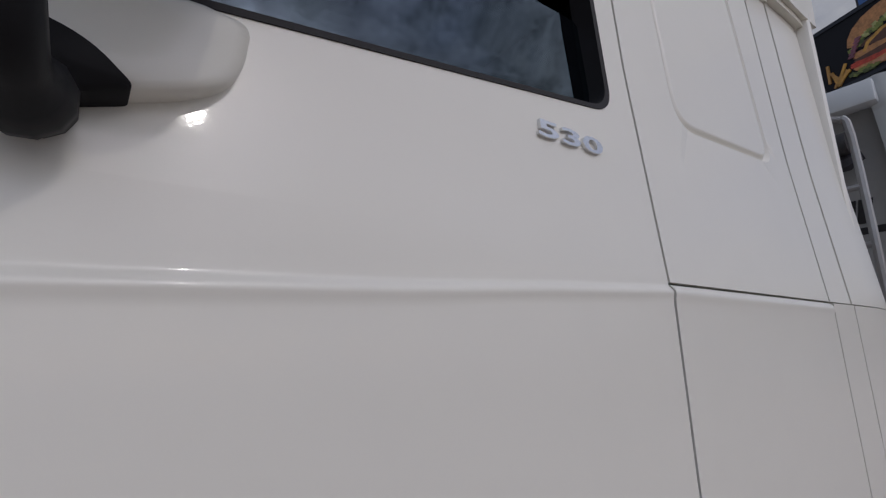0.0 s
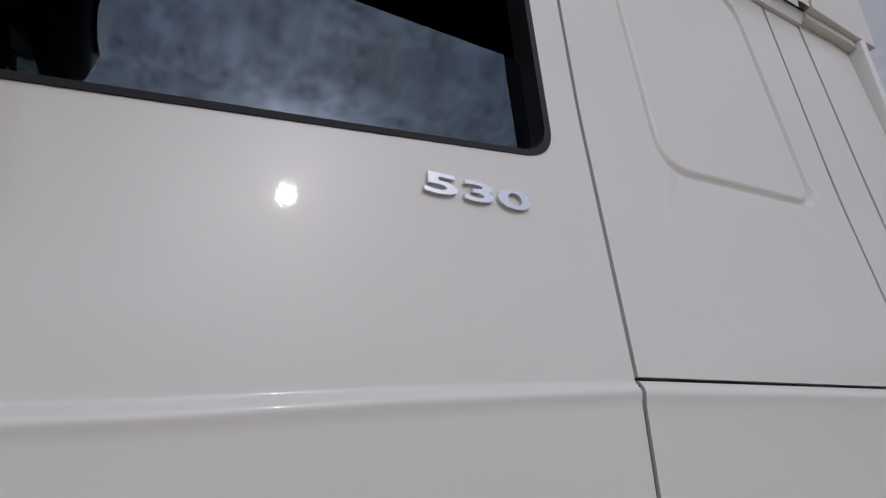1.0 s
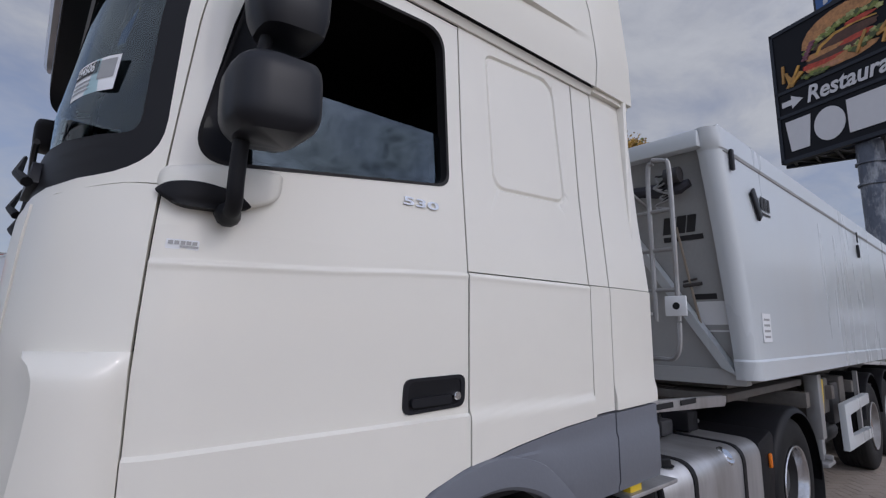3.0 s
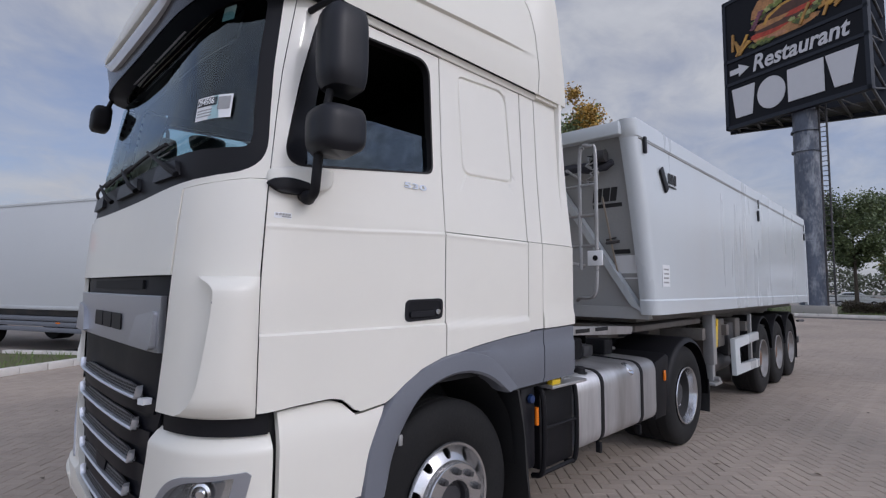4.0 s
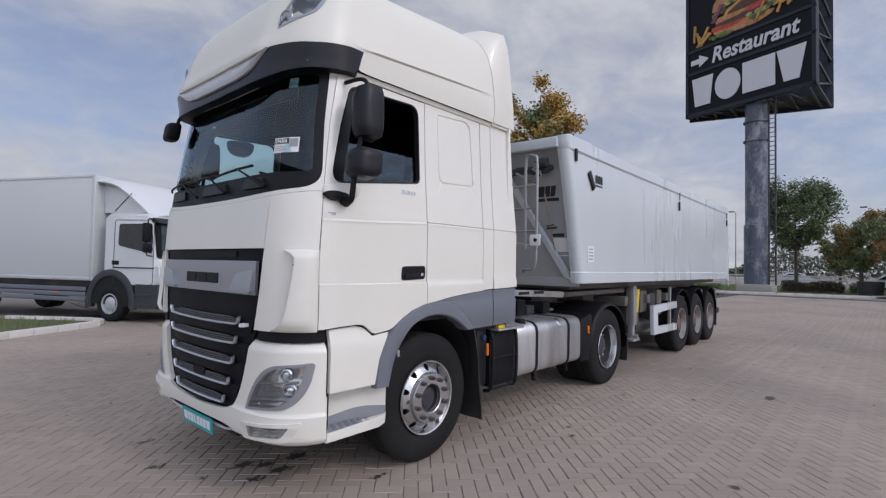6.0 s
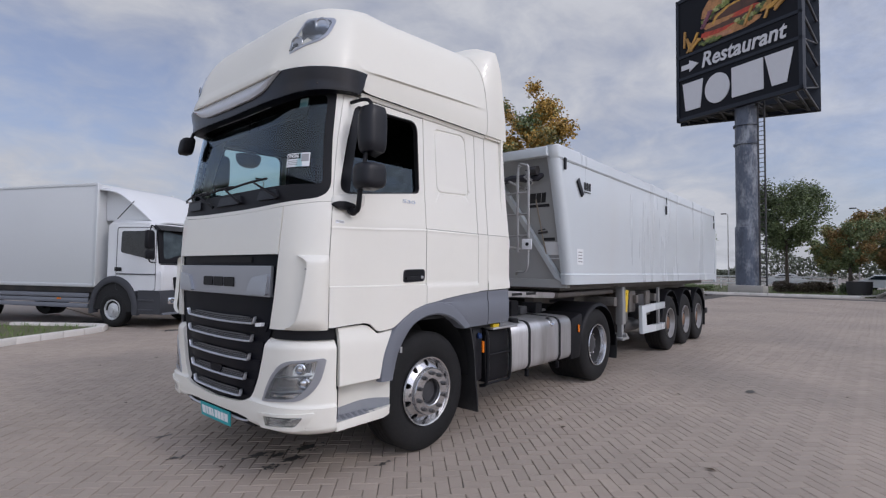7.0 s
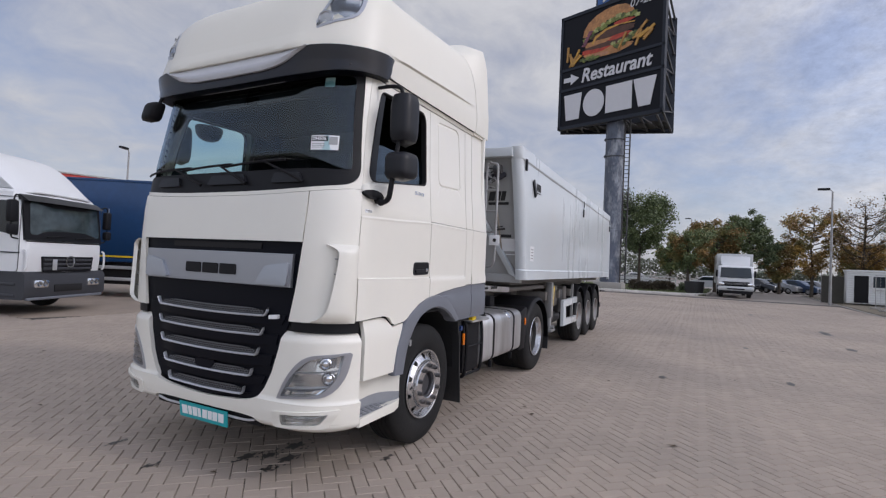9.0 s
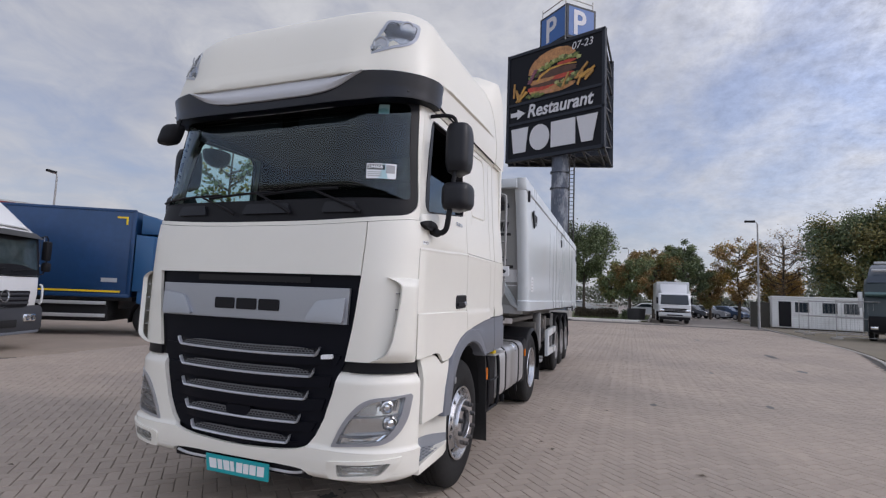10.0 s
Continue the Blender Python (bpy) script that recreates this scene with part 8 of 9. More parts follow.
part("top_frame", bm, GALV, sign, "pale steel frame")


# ---- lamp posts ----
def lamp_post(x, y, h, yaw, label):
    l = thing("street_lamp", label, "street lamp", pose(x, y, 0, 0, 0, yaw), "street lamps")
    bm = B()
    tube(bm, [(0, 0, 0), (0, 0, h * 0.3), (0, 0, h)], [0.09, 0.075, 0.05], 10)
    part("post", bm, GALV, l)
    bm = B()
    tube(bm, curve_through([(0, 0, h - 0.05), (0.06, 0, h + 0.08), (0.25, 0, h + 0.14)], 4), 0.03, 6)
    part("arm", bm, GALV, l)
    bm = B()
    slab(bm, rounded([(0.15, -0.13), (0.80, -0.10), (0.80, 0.10), (0.15, 0.13)], 0.05, 3), lambda a, b, hh: (a, b, hh), h + 0.09, h + 0.22, 0.02)
    part("head", bm, DARK, l, "flat dark lamp head")


lamp_post(36.0, -9.55, 7.3, 95, "slim grey street lamp by the yard kerb")
lamp_post(15.9, 31.7, 7.9, 200, "slim grey street lamp far behind the trucks")
lamp_post(70.0, 12.0, 9.0, 100, "slim grey street lamp far beyond the fence")
lamp_post(72.0, -1.0, 9.0, 100, "slim grey street lamp far beyond the verge")

# planter
bm = B()
lathe(bm, [(0.0, 0.95), (0.62, 0.95), (0.72, 0.95), (0.74, 0.88), (0.66, 0.0), (0.0, 0.0)], lambda u, v, h: Vector((41.6 + u, -1.75 + v, 0.06 + h)), 20)
single("planter", bm, surf("planter_dark", (0.03, 0.028, 0.028), 0.7, vary=0.2), "dark round planter on the verge", "planter")

# ---- parked vehicles ----
WPAINT = surf("van_white_paint", (0.66, 0.67, 0.68), 0.35, vary=0.03, scale=0.8, coat=0.3, dirt_sheen=(0.55, 0.54, 0.52), dirt_sheen_amount=0.4)
BOXWHITE = surf("box_body_white", (0.56, 0.575, 0.58), 0.45, vary=0.03, scale=0.5, dirt_sheen=(0.58, 0.58, 0.57), dirt_sheen_amount=0.4)
BLUETARP = surf("blue_box_paint", (0.008, 0.040, 0.112), 0.34, vary=0.10, scale=0.6, fine=5.0, dirt_sheen=(0.02, 0.07, 0.2), dirt_sheen_amount=0.6)
BLUECAB = surf("blue_cab_paint", (0.018, 0.08, 0.19), 0.35, vary=0.06, scale=0.8)
LIGHTGREY = surf("light_alloy", (0.55, 0.56, 0.57), 0.4, metal=0.5, vary=0.08)


def small_wheel(parent, x, y, R, w, flip, mat=None):
    """A plain road wheel: tyre, holed rim, hub."""
    h = new("wheel")
    h.parent = parent
    h.matrix_basis = pose(x, y, R, 0, 0, 180 if flip else 0)
    rr = R * 0.56
    pl = lambda u, v, hh: (u, hh, v)
    bm = B()
    lathe(bm, [(rr, 0.03), (rr + 0.04, 0.0), (R - 0.05, 0.005), (R - 0.012, 0.03), (R, 0.05), (R, w - 0.05), (R - 0.03, w), (rr, w - 0.02)], pl, 32)
    part("tyre", bm, RUBBER, h)
    bm = B()
    lathe(bm, [(rr, 0.03), (rr + 0.012, 0.004), (rr - 0.012, 0.002), (rr - 0.02, 0.03), (rr * 0.92, 0.05)], pl, 32)
    holed_disc(bm, rr * 0.62, rr * 0.92, 8, rr * 0.1, lambda r: 0.05 - 0.02 * (rr * 0.92 - r) / (rr * 0.3))
    lathe(bm, [(rr * 0.62, 0.03), (rr * 0.5, 0.012), (rr * 0.3, 0.01), (rr * 0.28, -0.02), (0.0, -0.025)], pl, 24)
    part("rim", bm, mat or LIGHTGREY, h)
    bm = B()
    lathe(bm, [(rr * 0.95, 0.08), (0, 0.08)], pl, 20)
    part("wheel_back", bm, CAVITY, h)
    return h


def cab_shell(bm, prof, y0, y1, bulge=0.05, r=0.12, n=6):
    """A cab from its side profile (x, z), rounded towards both sides."""
    ys = []
    for k in range(n + 1):
        a = math.pi / 2 * k / n
        ys.append((y0 + r * (1 - math.sin(a)), math.cos(a)))
    stations = [(y0, 1.0)] + [(y0 + r * (k / n), 1 - math.sin(math.pi / 2 * k / n)) for k in range(1, n + 1)]
    stations += [((y0 + y1) / 2, -bulge / r)]
    stations += [(y0 + y1 - y, q) for y, q in reversed(stations[:-1])]
    cxx = sum(p[0] for p in prof) / len(prof)
    rows = []
    for y, q in stations:
        rows.append([bm.verts.new((x - (r * 0.7 * q if x > cxx + 0.3 else 0), y, z - (r * 0.5 * q if z > 2.0 else 0))) for x, z in prof])
    m = len(prof)
    for a, b in zip(rows, rows[1:]):
        for k in range(m):
            bm.faces.new((a[k], a[(k + 1) % m], b[(k + 1) % m], b[k]))
    bm.faces.new(rows[0][::-1])
    bm.faces.new(rows[-1])
    return bm


# white box truck: front at x = 0 facing +x, near side at y = 0
FENDER = surf("fender_plastic", (0.045, 0.047, 0.054), 0.55, vary=0.1, scale=3.0, spec=0.3)
bt = thing("box_truck", "white delivery truck with plain white box body parked by the kerb", "truck", pose(1.5, 10.53, 0, 0, 0, -65))
W_ = 2.3
bm = B()
box(bm, (-9.8, -0.06, 1.03), (-2.0, W_ + 0.06, 3.68), 0.03)
body = part("box_body", bm, BOXWHITE, bt, "plain white box body")
for y in (-0.065, W_ + 0.065):
    bm = B()
    box(bm, (-9.8, y - 0.012, 1.0), (-1.98, y + 0.012, 1.09), 0.006)
    part("box_rail", bm, LIGHTGREY, body)
    bm = B()
    box(bm, (-9.8, y - 0.010, 3.63), (-1.98, y + 0.010, 3.70), 0.008)
    part("box_rail", bm, BOXWHITE, body)
for y0 in (-0.08, W_ + 0.02):
    bm = B()
    box(bm, (-2.05, y0, 1.03), (-1.96, y0 + 0.06, 3.70), 0.015)
    part("box_post", bm, BOXWHITE, body)
bm = B()
cab_shell(bm, [(0.0, 0.93), (0.03, 1.2), (0.02, 1.55), (-0.02, 1.64), (-0.13, 2.42), (-0.19, 2.60), (-0.32, 2.70), (-1.55, 2.74), (-1.65, 2.66), (-1.65, 0.93)], 0, W_, 0.05, 0.16)
part("cab", bm, WPAINT, bt, "white painted truck cab")
# black screen edge round the dark windscreen
lean = lambda t: 0.045 - 0.115 * t
bow = lambda y: -0.07 * (abs(y - W_ / 2) / (W_ / 2)) ** 4
bm = B()
grid(bm, span(0.05, W_ - 0.05, 12), span(0, 1, 4), lambda y, t: Vector((lean(t) + bow(y), y, 1.62 + 0.92 * t)), lambda y, t: Vector((lean(t) + bow(y) - 0.05, y, 1.62 + 0.92 * t)))
part("screen_edge", bm, BLACK, bt, "black windscreen edge")
bm = B()
plate(bm, rounded([(0.14, 1.74), (W_ - 0.14, 1.74), (W_ - 0.18, 2.46), (0.18, 2.46)], 0.08, 4), lambda y, z: Vector((lean((z - 1.62) / 0.92) + bow(y) + 0.008, y, z)), 3)
part("windscreen", bm, surf("screen_dark", (0.035, 0.05, 0.055), 0.05, vary=0.5, scale=2.5, fine=7.0), bt, "dark windscreen")
for y0 in (0.5, 1.3):
    bm = B()
    tube(bm, [(0.075, y0, 1.70), (0.07, y0 + 0.62, 1.76)], 0.012, 6)
    part("wiper", bm, BLACK, bt)
bm = B()
grid(bm, span(0.04, W_ - 0.04, 12), span(0, 1, 3), lambda y, t: Vector((0.10 - 0.20 * t + bow(y) * 1.5, y, 2.45 + 0.14 * t)), lambda y, t: Vector((-0.16 + bow(y), y, 2.47 + 0.12 * t)))
part("sun_visor", bm, DARK, bt, "dark sun visor")
# sill of the flap above the grille
bm = B()
tube(bm, [(0.045 + bow(y), y, 1.60) for y in span(0.06, W_ - 0.06, 12)], 0.012, 6)
part("flap_seam", bm, DARK, bt)
GLASSDARK = surf("side_dark", (0.018, 0.02, 0.022), 0.08, vary=0.5, scale=3.0)
for y, s in ((-0.004, -1), (W_ + 0.004, 1)):
    bm = B()
    slab(bm, rounded([(-0.14, 1.70), (-0.20, 2.44), (-1.20, 2.44), (-1.22, 1.90)], 0.07, 4), lambda a, b, h: (a, y + s * h, b), 0.004, -0.03)
    part("side_window", bm, GLASSDARK, bt, "dark side window")
    bm = B()
    tube(bm, [(a, y + s * 0.002, b) for a, b in rounded([(-0.10, 0.95), (-0.10, 2.52), (-1.34, 2.54), (-1.36, 0.95)], 0.08, 4)], 0.007, 5)
    part("door_seam", bm, FENDER, bt)
    bm = B()
    box(bm, (-1.36, y - 0.012 + s * 0.004, 1.335), (-0.08, y + 0.012 + s * 0.004, 1.365), 0.006)
    part("side_moulding", bm, FENDER, bt, "thin dark side moulding")
    bm = B()
    box(bm, (-1.40, y - 0.01 + s * 0.006, 1.42), (-1.18, y + 0.01 + s * 0.006, 1.52), 0.02)
    part("door_handle", bm, BLACK, bt, "black door handle")
    for z0, z1, x0 in ((1.98, 2.44, -0.16), (1.72, 1.94, -0.14)):
        bm = B()
        box(bm, (x0, y + s * 0.22 - 0.10, z0), (x0 + 0.13, y + s * 0.22 + 0.10, z1), 0.045)
        mi = part("mirror", bm, BLACK, bt, "black door mirror")
    bm = B()
    tube(bm, curve_through([(-0.12, y, 2.50), (-0.08, y + s * 0.2, 2.50), (-0.10, y + s * 0.22, 1.74), (-0.14, y, 1.64)], 4), 0.016, 6)
    part("mirror_arm", bm, BLACK, mi)
    # dark fender: rim, lip and the hollow behind it
    bm = B()
    slab(bm, [(-1.40 + 0.70 * math.cos(radians(d)), 0.44 + 0.76 * math.sin(radians(d))) for d in range(-4, 185, 8)], lambda a, b, h: (a, y + s * h, b), 0.0, 0.006)
    part("wheel_hollow", bm, CAVITY, bt)
    bm = B()
    prof = [(math.cos(radians(d)), math.sin(radians(d))) for d in range(-8, 189, 7)]
    rows = []
    for q, o in ((0.80, -0.1), (0.80, 0.045), (0.84, 0.06), (0.97, 0.05), (1.0, 0.03), (1.0, -0.06)):
        rows.append([bm.verts.new((-1.40 + 0.79 * q * a, y + s * o, 0.44 + 0.86 * q * b)) for a, b in prof])
    for r0, r1 in zip(rows, rows[1:]):
        for k in range(len(prof) - 1):
            bm.faces.new((r0[k], r0[k + 1], r1[k + 1], r1[k]))
    part("wheel_arch", bm, FENDER, bt, "dark grey plastic fender")
    # steps ahead of the wheel
    for z0 in (0.42, 0.66):
        bm = B()
        box(bm, (-0.64, y - 0.02 + s * 0.01, z0), (-0.12, y + 0.02 + s * 0.01, z0 + 0.06), 0.01)
        part("step", bm, FENDER, bt)
# grille with bars and a plain round emblem
bm = B()
slab(bm, rounded([(0.46, 0.94), (W_ - 0.46, 0.94), (W_ - 0.40, 1.28), (0.40, 1.28)], 0.04, 3), lambda a, b, h: (h, a, b), 0.03, 0.075)
gr = part("grille", bm, BLACK, bt, "black grille")
for k in range(3):
    bm = B()
    box(bm, (0.07, 0.44, 0.99 + 0.095 * k), (0.095, W_ - 0.44, 1.045 + 0.095 * k), 0.012)
    part("grille_bar", bm, FENDER, gr)
bm = B()
lathe(bm, [(0.115, 0.0), (0.135, 0.02), (0.112, 0.02), (0.105, 0.0)], lambda u, v, h: Vector((0.09 + h, W_ / 2 + u, 1.17 + v)), 24)
part("emblem", bm, CHROME, gr, "plain round emblem")
bm = B()
box(bm, (0.09, 0.66, 0.98), (0.105, 0.78, 1.22), 0.006)
part("plate_blank", bm, LIGHTGREY, gr)
# dark bumper with lamps
bm = B()
cab_shell(bm, [(0.05, 0.36), (0.09, 0.48), (0.08, 0.86), (0.02, 0.95), (-0.62, 0.95), (-0.62, 0.36)], -0.02, W_ + 0.02, 0.05, 0.16)
bp = part("bumper", bm, FENDER, bt, "dark grey bumper")
bm = B()
box(bm, (0.06, 0.75, 0.50), (0.115, W_ - 0.75, 0.66), 0.015)
part("lower_intake", bm, CAVITY, bp)
bm = B()
box(bm, (0.02, 0.06, 0.34), (0.10, W_ - 0.06, 0.40), 0.02)
part("bumper_lip", bm, GREY, bp)
for y in (0.20, W_ - 0.58):
    bm = B()
    box(bm, (0.0, y, 0.60), (0.128, y + 0.38, 0.78), 0.04)
    hl = part("headlamp", bm, REFLECTOR, bp, "bright headlamp")
    for dy in (0.11, 0.26):
        bm = B()
        lathe(bm, [(0.0, 0.0), (0.04, 0.012), (0.055, 0.016), (0.06, 0.0)], lambda u, v, h: Vector((0.124 + h, y + dy + u, 0.69 + v)), 16)
        part("lamp_bowl", bm, DIMCHROME, hl)
for x in (-1.40, -6.4):
    for y, f in ((-0.045, False), (W_ + 0.045, True)):
        small_wheel(bt, x, y, 0.44, 0.26 if x > -2 else 0.5, f)
bm = B()
for y in (0.75, 1.5):
    box(bm, (-9.4, y, 0.62), (-0.4, y + 0.09, 0.82))
box(bm, (-9.5, 0.15, 0.85), (-2.2, W_ - 0.15, 1.02))
part("chassis_frame", bm, STEEL, bt)
bm = B()
box(bm, (-2.0, 0.30, 0.45), (-0.6, W_ - 0.30, 0.98))
part("engine_bay", bm, CAVITY, bt)
for y in (0.0, W_ - 0.05):
    for z0 in (0.45, 0.585, 0.72):
        bm = B()
        box(bm, (-5.8, y, z0), (-2.27, y + 0.05, z0 + 0.118), 0.02)
        sg = part("side_skirt", bm, GREY, bt, "grey side skirt board")
    bm = B()
    box(bm, (-3.35, y - 0.008, 0.66), (-3.2, y, 0.70), 0.004)
    part("side_marker", bm, ORANGE, sg)
# air deflector above the cab: a hood, its cheeks set in, a thin stay
bm = B()
HOOD = curve_through([(-0.16, 0, 2.69), (-0.50, 0, 2.98), (-0.86, 0, 3.27), (-1.22, 0, 3.50), (-1.60, 0, 3.61), (-1.97, 0, 3.65)], 4)
HX = [p.x for p in HOOD][::-1]
HZ = [p.z for p in HOOD][::-1]


def hood(x, v, deep=0.0):
    a = v * 2 - 1
    z = float(np.interp(x, HX, HZ))
    half = (W_ / 2) * (0.90 + 0.10 * min(1, (-0.16 - x) / 0.9))
    return Vector((x + 0.10 * abs(a) ** 5 * -1, W_ / 2 + half * a, z - 0.10 * abs(a) ** 7 - deep))


grid(bm, HX, span(0, 1, 20), hood, lambda x, v: hood(x, v, 0.03))
part("roof_deflector", bm, WPAINT, bt, "white curved roof deflector")
for y in (0.22, W_ - 0.22):
    bm = B()
    slab(bm, [(-0.30, 2.72)] + [(x - 0.06, z - 0.07) for x, z in zip(HX[::-1], HZ[::-1]) if x < -0.4] + [(-1.97, 2.74)], lambda a, b, h: (a, h, b), y - 0.012, y + 0.012)
    part("deflector_cheek", bm, WPAINT, bt)
    bm = B()
    yo = y - 0.18 if y < 1 else y + 0.18
    tube(bm, [(-1.42, yo, 2.76), (-0.90, yo, 3.20)], 0.012, 6)
    part("stay", bm, BLACK, bt)
# white corner handles on the cab's front
for y in (0.02, W_ - 0.02):
    bm = B()
    tube(bm, curve_through([(0.02, y, 0.98), (0.06, y, 1.02), (0.07, y, 1.20), (0.05, y, 1.38), (0.0, y, 1.42)], 4), 0.022, 8)
    part("corner_handle", bm, WPAINT, bt, "white corner handle")

# blue box truck beside it, box front at x = 0
bl = thing("blue_truck", "dark blue box truck with yellow edge marking", "truck", pose(6.45, 12.35, 0, 0, 0, -60))
bm = B()
box(bm, (-9.0, 0.0, 1.12), (0.0, 2.5, 3.66), 0.04)
bb = part("box_body", bm, BLUETARP, bl, "dark blue box body, scuffed")
for y in (-0.012, 2.5):
    bm = B()
    box(bm, (-8.9, y, 1.245), (-0.25, y + 0.012, 1.30))
    part("yellow_line", bm, YELLOW, bb, "yellow marking tape")
    bm = B()
    slab(bm, [(-0.50, 3.46), (-0.20, 3.46), (-0.20, 3.22), (-0.25, 3.22), (-0.25, 3.41), (-0.50, 3.41)], lambda a, b, h: (a, h, b), y, y + 0.012)
    part("corner_mark", bm, YELLOW, bb, "yellow corner marking")
bm = B()
box(bm, (-0.78, -0.012, 1.54), (-0.36, 0.0, 1.66))
part("side_plate", bm, LIGHTGREY, bb, "small pale plate")
bm = B()
for x, z0, z1 in ((-2.35, 2.35, 2.75), (-2.36, 2.2, 2.3), (-2.4, 1.9, 1.96), (-4.1, 2.75, 2.8)):
    box(bm, (x, -0.006, z0), (x + 0.018, 0.0, z1))
part("scuff", bm, LIGHTGREY, bb, "pale scuffs")
bm = B()
box(bm, (-9.0, -0.02, 1.10), (0.0, 0.02, 1.2), 0.01)
box(bm, (-9.0, -0.015, 3.60), (0.0, 0.02, 3.68), 0.01)
part("box_rail", bm, BLUETARP, bb)
bm = B()
box(bm, (-0.10, -0.015, 1.12), (0.02, 0.03, 3.66), 0.01)
part("box_post", bm, BLUETARP, bb)
for z in (0.50, 0.86):
    bm = B()
    box(bm, (-5.0, 0.04, z + 0.02), (-0.62, 0.08, z + 0.12), 0.01)
    part("guard_rail", bm, LIGHTGREY, bl, "aluminium side guard rail")
bm = B()
for y in (0.8, 1.6):
    box(bm, (-8.8, y, 0.75), (1.6, y + 0.1, 1.0))
box(bm, (-8.9, 0.2, 1.0), (0.0, 2.3, 1.12))
part("chassis_frame", bm, STEEL, bl)
# added near-black blocks give the underbody its shade and close the view beneath
for x0, x1, z0 in ((-4.8, -3.2, 0.45), (-3.0, -0.6, 0.40)):
    bm = B()
    box(bm, (x0, 0.16, z0), (x1, 2.3, 1.02), 0.06)
    part("underfloor_tank", bm, CAVITY, bl, "near-black block standing for the shaded underbody")
bm = B()
cab_shell(bm, [(1.95, 0.5), (2.0, 1.6), (1.75, 2.7), (1.6, 2.9), (0.22, 2.95), (0.2, 2.8), (0.2, 0.95)], 0.02, 2.42)
part("cab", bm, BLUECAB, bl, "mid-blue truck cab")
bm = B()
slab(bm, [(0.15, 2.98), (1.5, 2.98), (0.5, 3.5), (0.15, 3.55)], lambda a, b, h: (a, h, b), 0.05, 2.4, 0.03)
part("roof_deflector", bm, BLUECAB, bl, "mid-blue roof deflector")
bm = B()
slab(bm, [(0.06, 1.3), (0.55, 1.3), (0.55, 2.9), (0.06, 2.95)], lambda a, b, h: (a, h, b), -0.01, 0.02, 0.01)
part("side_fairing", bm, BLUECAB, bl, "mid-blue side fairing")
bm = B()
box(bm, (0.3, 0.05, 0.35), (1.9, 2.4, 1.0))
part("engine_bay", bm, CAVITY, bl)
bm = B()
prof = [(0.60 * math.cos(radians(d)), 0.5 + 0.62 * math.sin(radians(d))) for d in range(-10, 191, 10)]
g = [[bm.verts.new((0.62 + p[0], y, p[1])) for p in prof] for y in (0.0, 0.4)]
for k in range(len(prof) - 1):
    bm.faces.new((g[0][k], g[0][k + 1], g[1][k + 1], g[1][k]))
part("wheel_arch", bm, BLACK, bl)
for x in (0.62, -4.9, -6.2):
    for y, f in ((0.02, False), (2.46, True)):
        small_wheel(bl, x, y, 0.5, 0.3, f, STEEL)

# red-topped hall far behind
hall = thing("hall", "low white hall with a red fascia far behind the trucks", "building", pose(20.0, 43.0, 0, 0, 0, -18))
bm = B()
box(bm, (-30, 0, 0), (7.2, 18, 7.1))
part("wall", bm, surf("hall_wall", (0.62, 0.62, 0.60), 0.7, vary=0.06, scale=0.4), hall, "white panelled wall", smooth=False)
bm = B()
box(bm, (-30.05, -0.12, 5.5), (3.6, 0.0, 7.3))
part("fascia", bm, surf("hall_red", (0.42, 0.03, 0.02), 0.5, vary=0.06), hall, "red fascia panel", smooth=False)
bm = B()
box(bm, (-30.1, -0.2, 7.3), (7.3, 18.1, 7.42))
part("roof", bm, GALV, hall, smooth=False)
for k in range(10):
    bm = B()
    box(bm, (-29 + 3 * k, -0.06, 2.2), (-27 + 3 * k, 0.02, 4.2))
    part("window", bm, surf("hall_glass", (0.03, 0.035, 0.04), 0.1) if k == 0 else bpy.data.materials["hall_glass"], hall, smooth=False)
for k in range(5):
    bm = B()
    box(bm, (7.19, 1 + 3.2 * k, 5.9), (7.24, 3 + 3.2 * k, 6.7))
    part("window", bm, bpy.data.materials["hall_glass"], hall, smooth=False)

# ---- far white truck, seen from its front (facing -x) ----
ft = thing("far_truck", "white box truck parked facing the yard", "truck", pose(38.6, -4.48, 0))
bm = B()
box(bm, (1.9, -1.2, 0.95), (8.5, 1.2, 3.28), 0.03)
part("box_body", bm, BOXWHITE, ft, "white box body")
bm = B()
prof = [(-0.02, 0.9), (0.0, 1.2), (-0.02, 1.42), (-0.10, 1.46), (-0.42, 2.24), (-0.6, 2.34), (-1.8, 2.36), (-1.8, 0.9)]
cab_shell(bm, prof, -1.14, 1.14)
for v in bm.verts:
    v.co.x = -v.co.x
part("cab", bm, WPAINT, ft, "white cab")
bm = B()
grid(bm, span(-1.0, 1.0, 10), span(0, 1, 3), lambda y, t: Vector((-0.005 + 0.30 * t + 0.06 * y * y, y * (1 - 0.05 * t), 1.47 + 0.74 * t)))
part("windscreen", bm, surf("screen_far", (0.022, 0.03, 0.038), 0.08, vary=0.1), ft, "dark windscreen")
bm = B()
slab(bm, rounded([(-0.92, 2.3), (0.92, 2.3), (0.98, 3.1), (-0.98, 3.1)], 0.14, 4), lambda a, b, h: (0.9 + h + 0.9 * (b - 2.2) * 0.8 + 0.12 * a * a, a, b), -0.25, 0.15, 0.05)
part("roof_deflector", bm, WPAINT, ft, "white roof deflector")
bm = B()
slab(bm, rounded([(-0.88, 1.17), (-0.74, 0.90), (0.74, 0.90), (0.88, 1.17)], 0.04, 4), lambda a, b, h: (-0.03 + h, a, b), -0.03, 0.05, 0.01)
part("grille", bm, BLACK, ft)
bm = B()
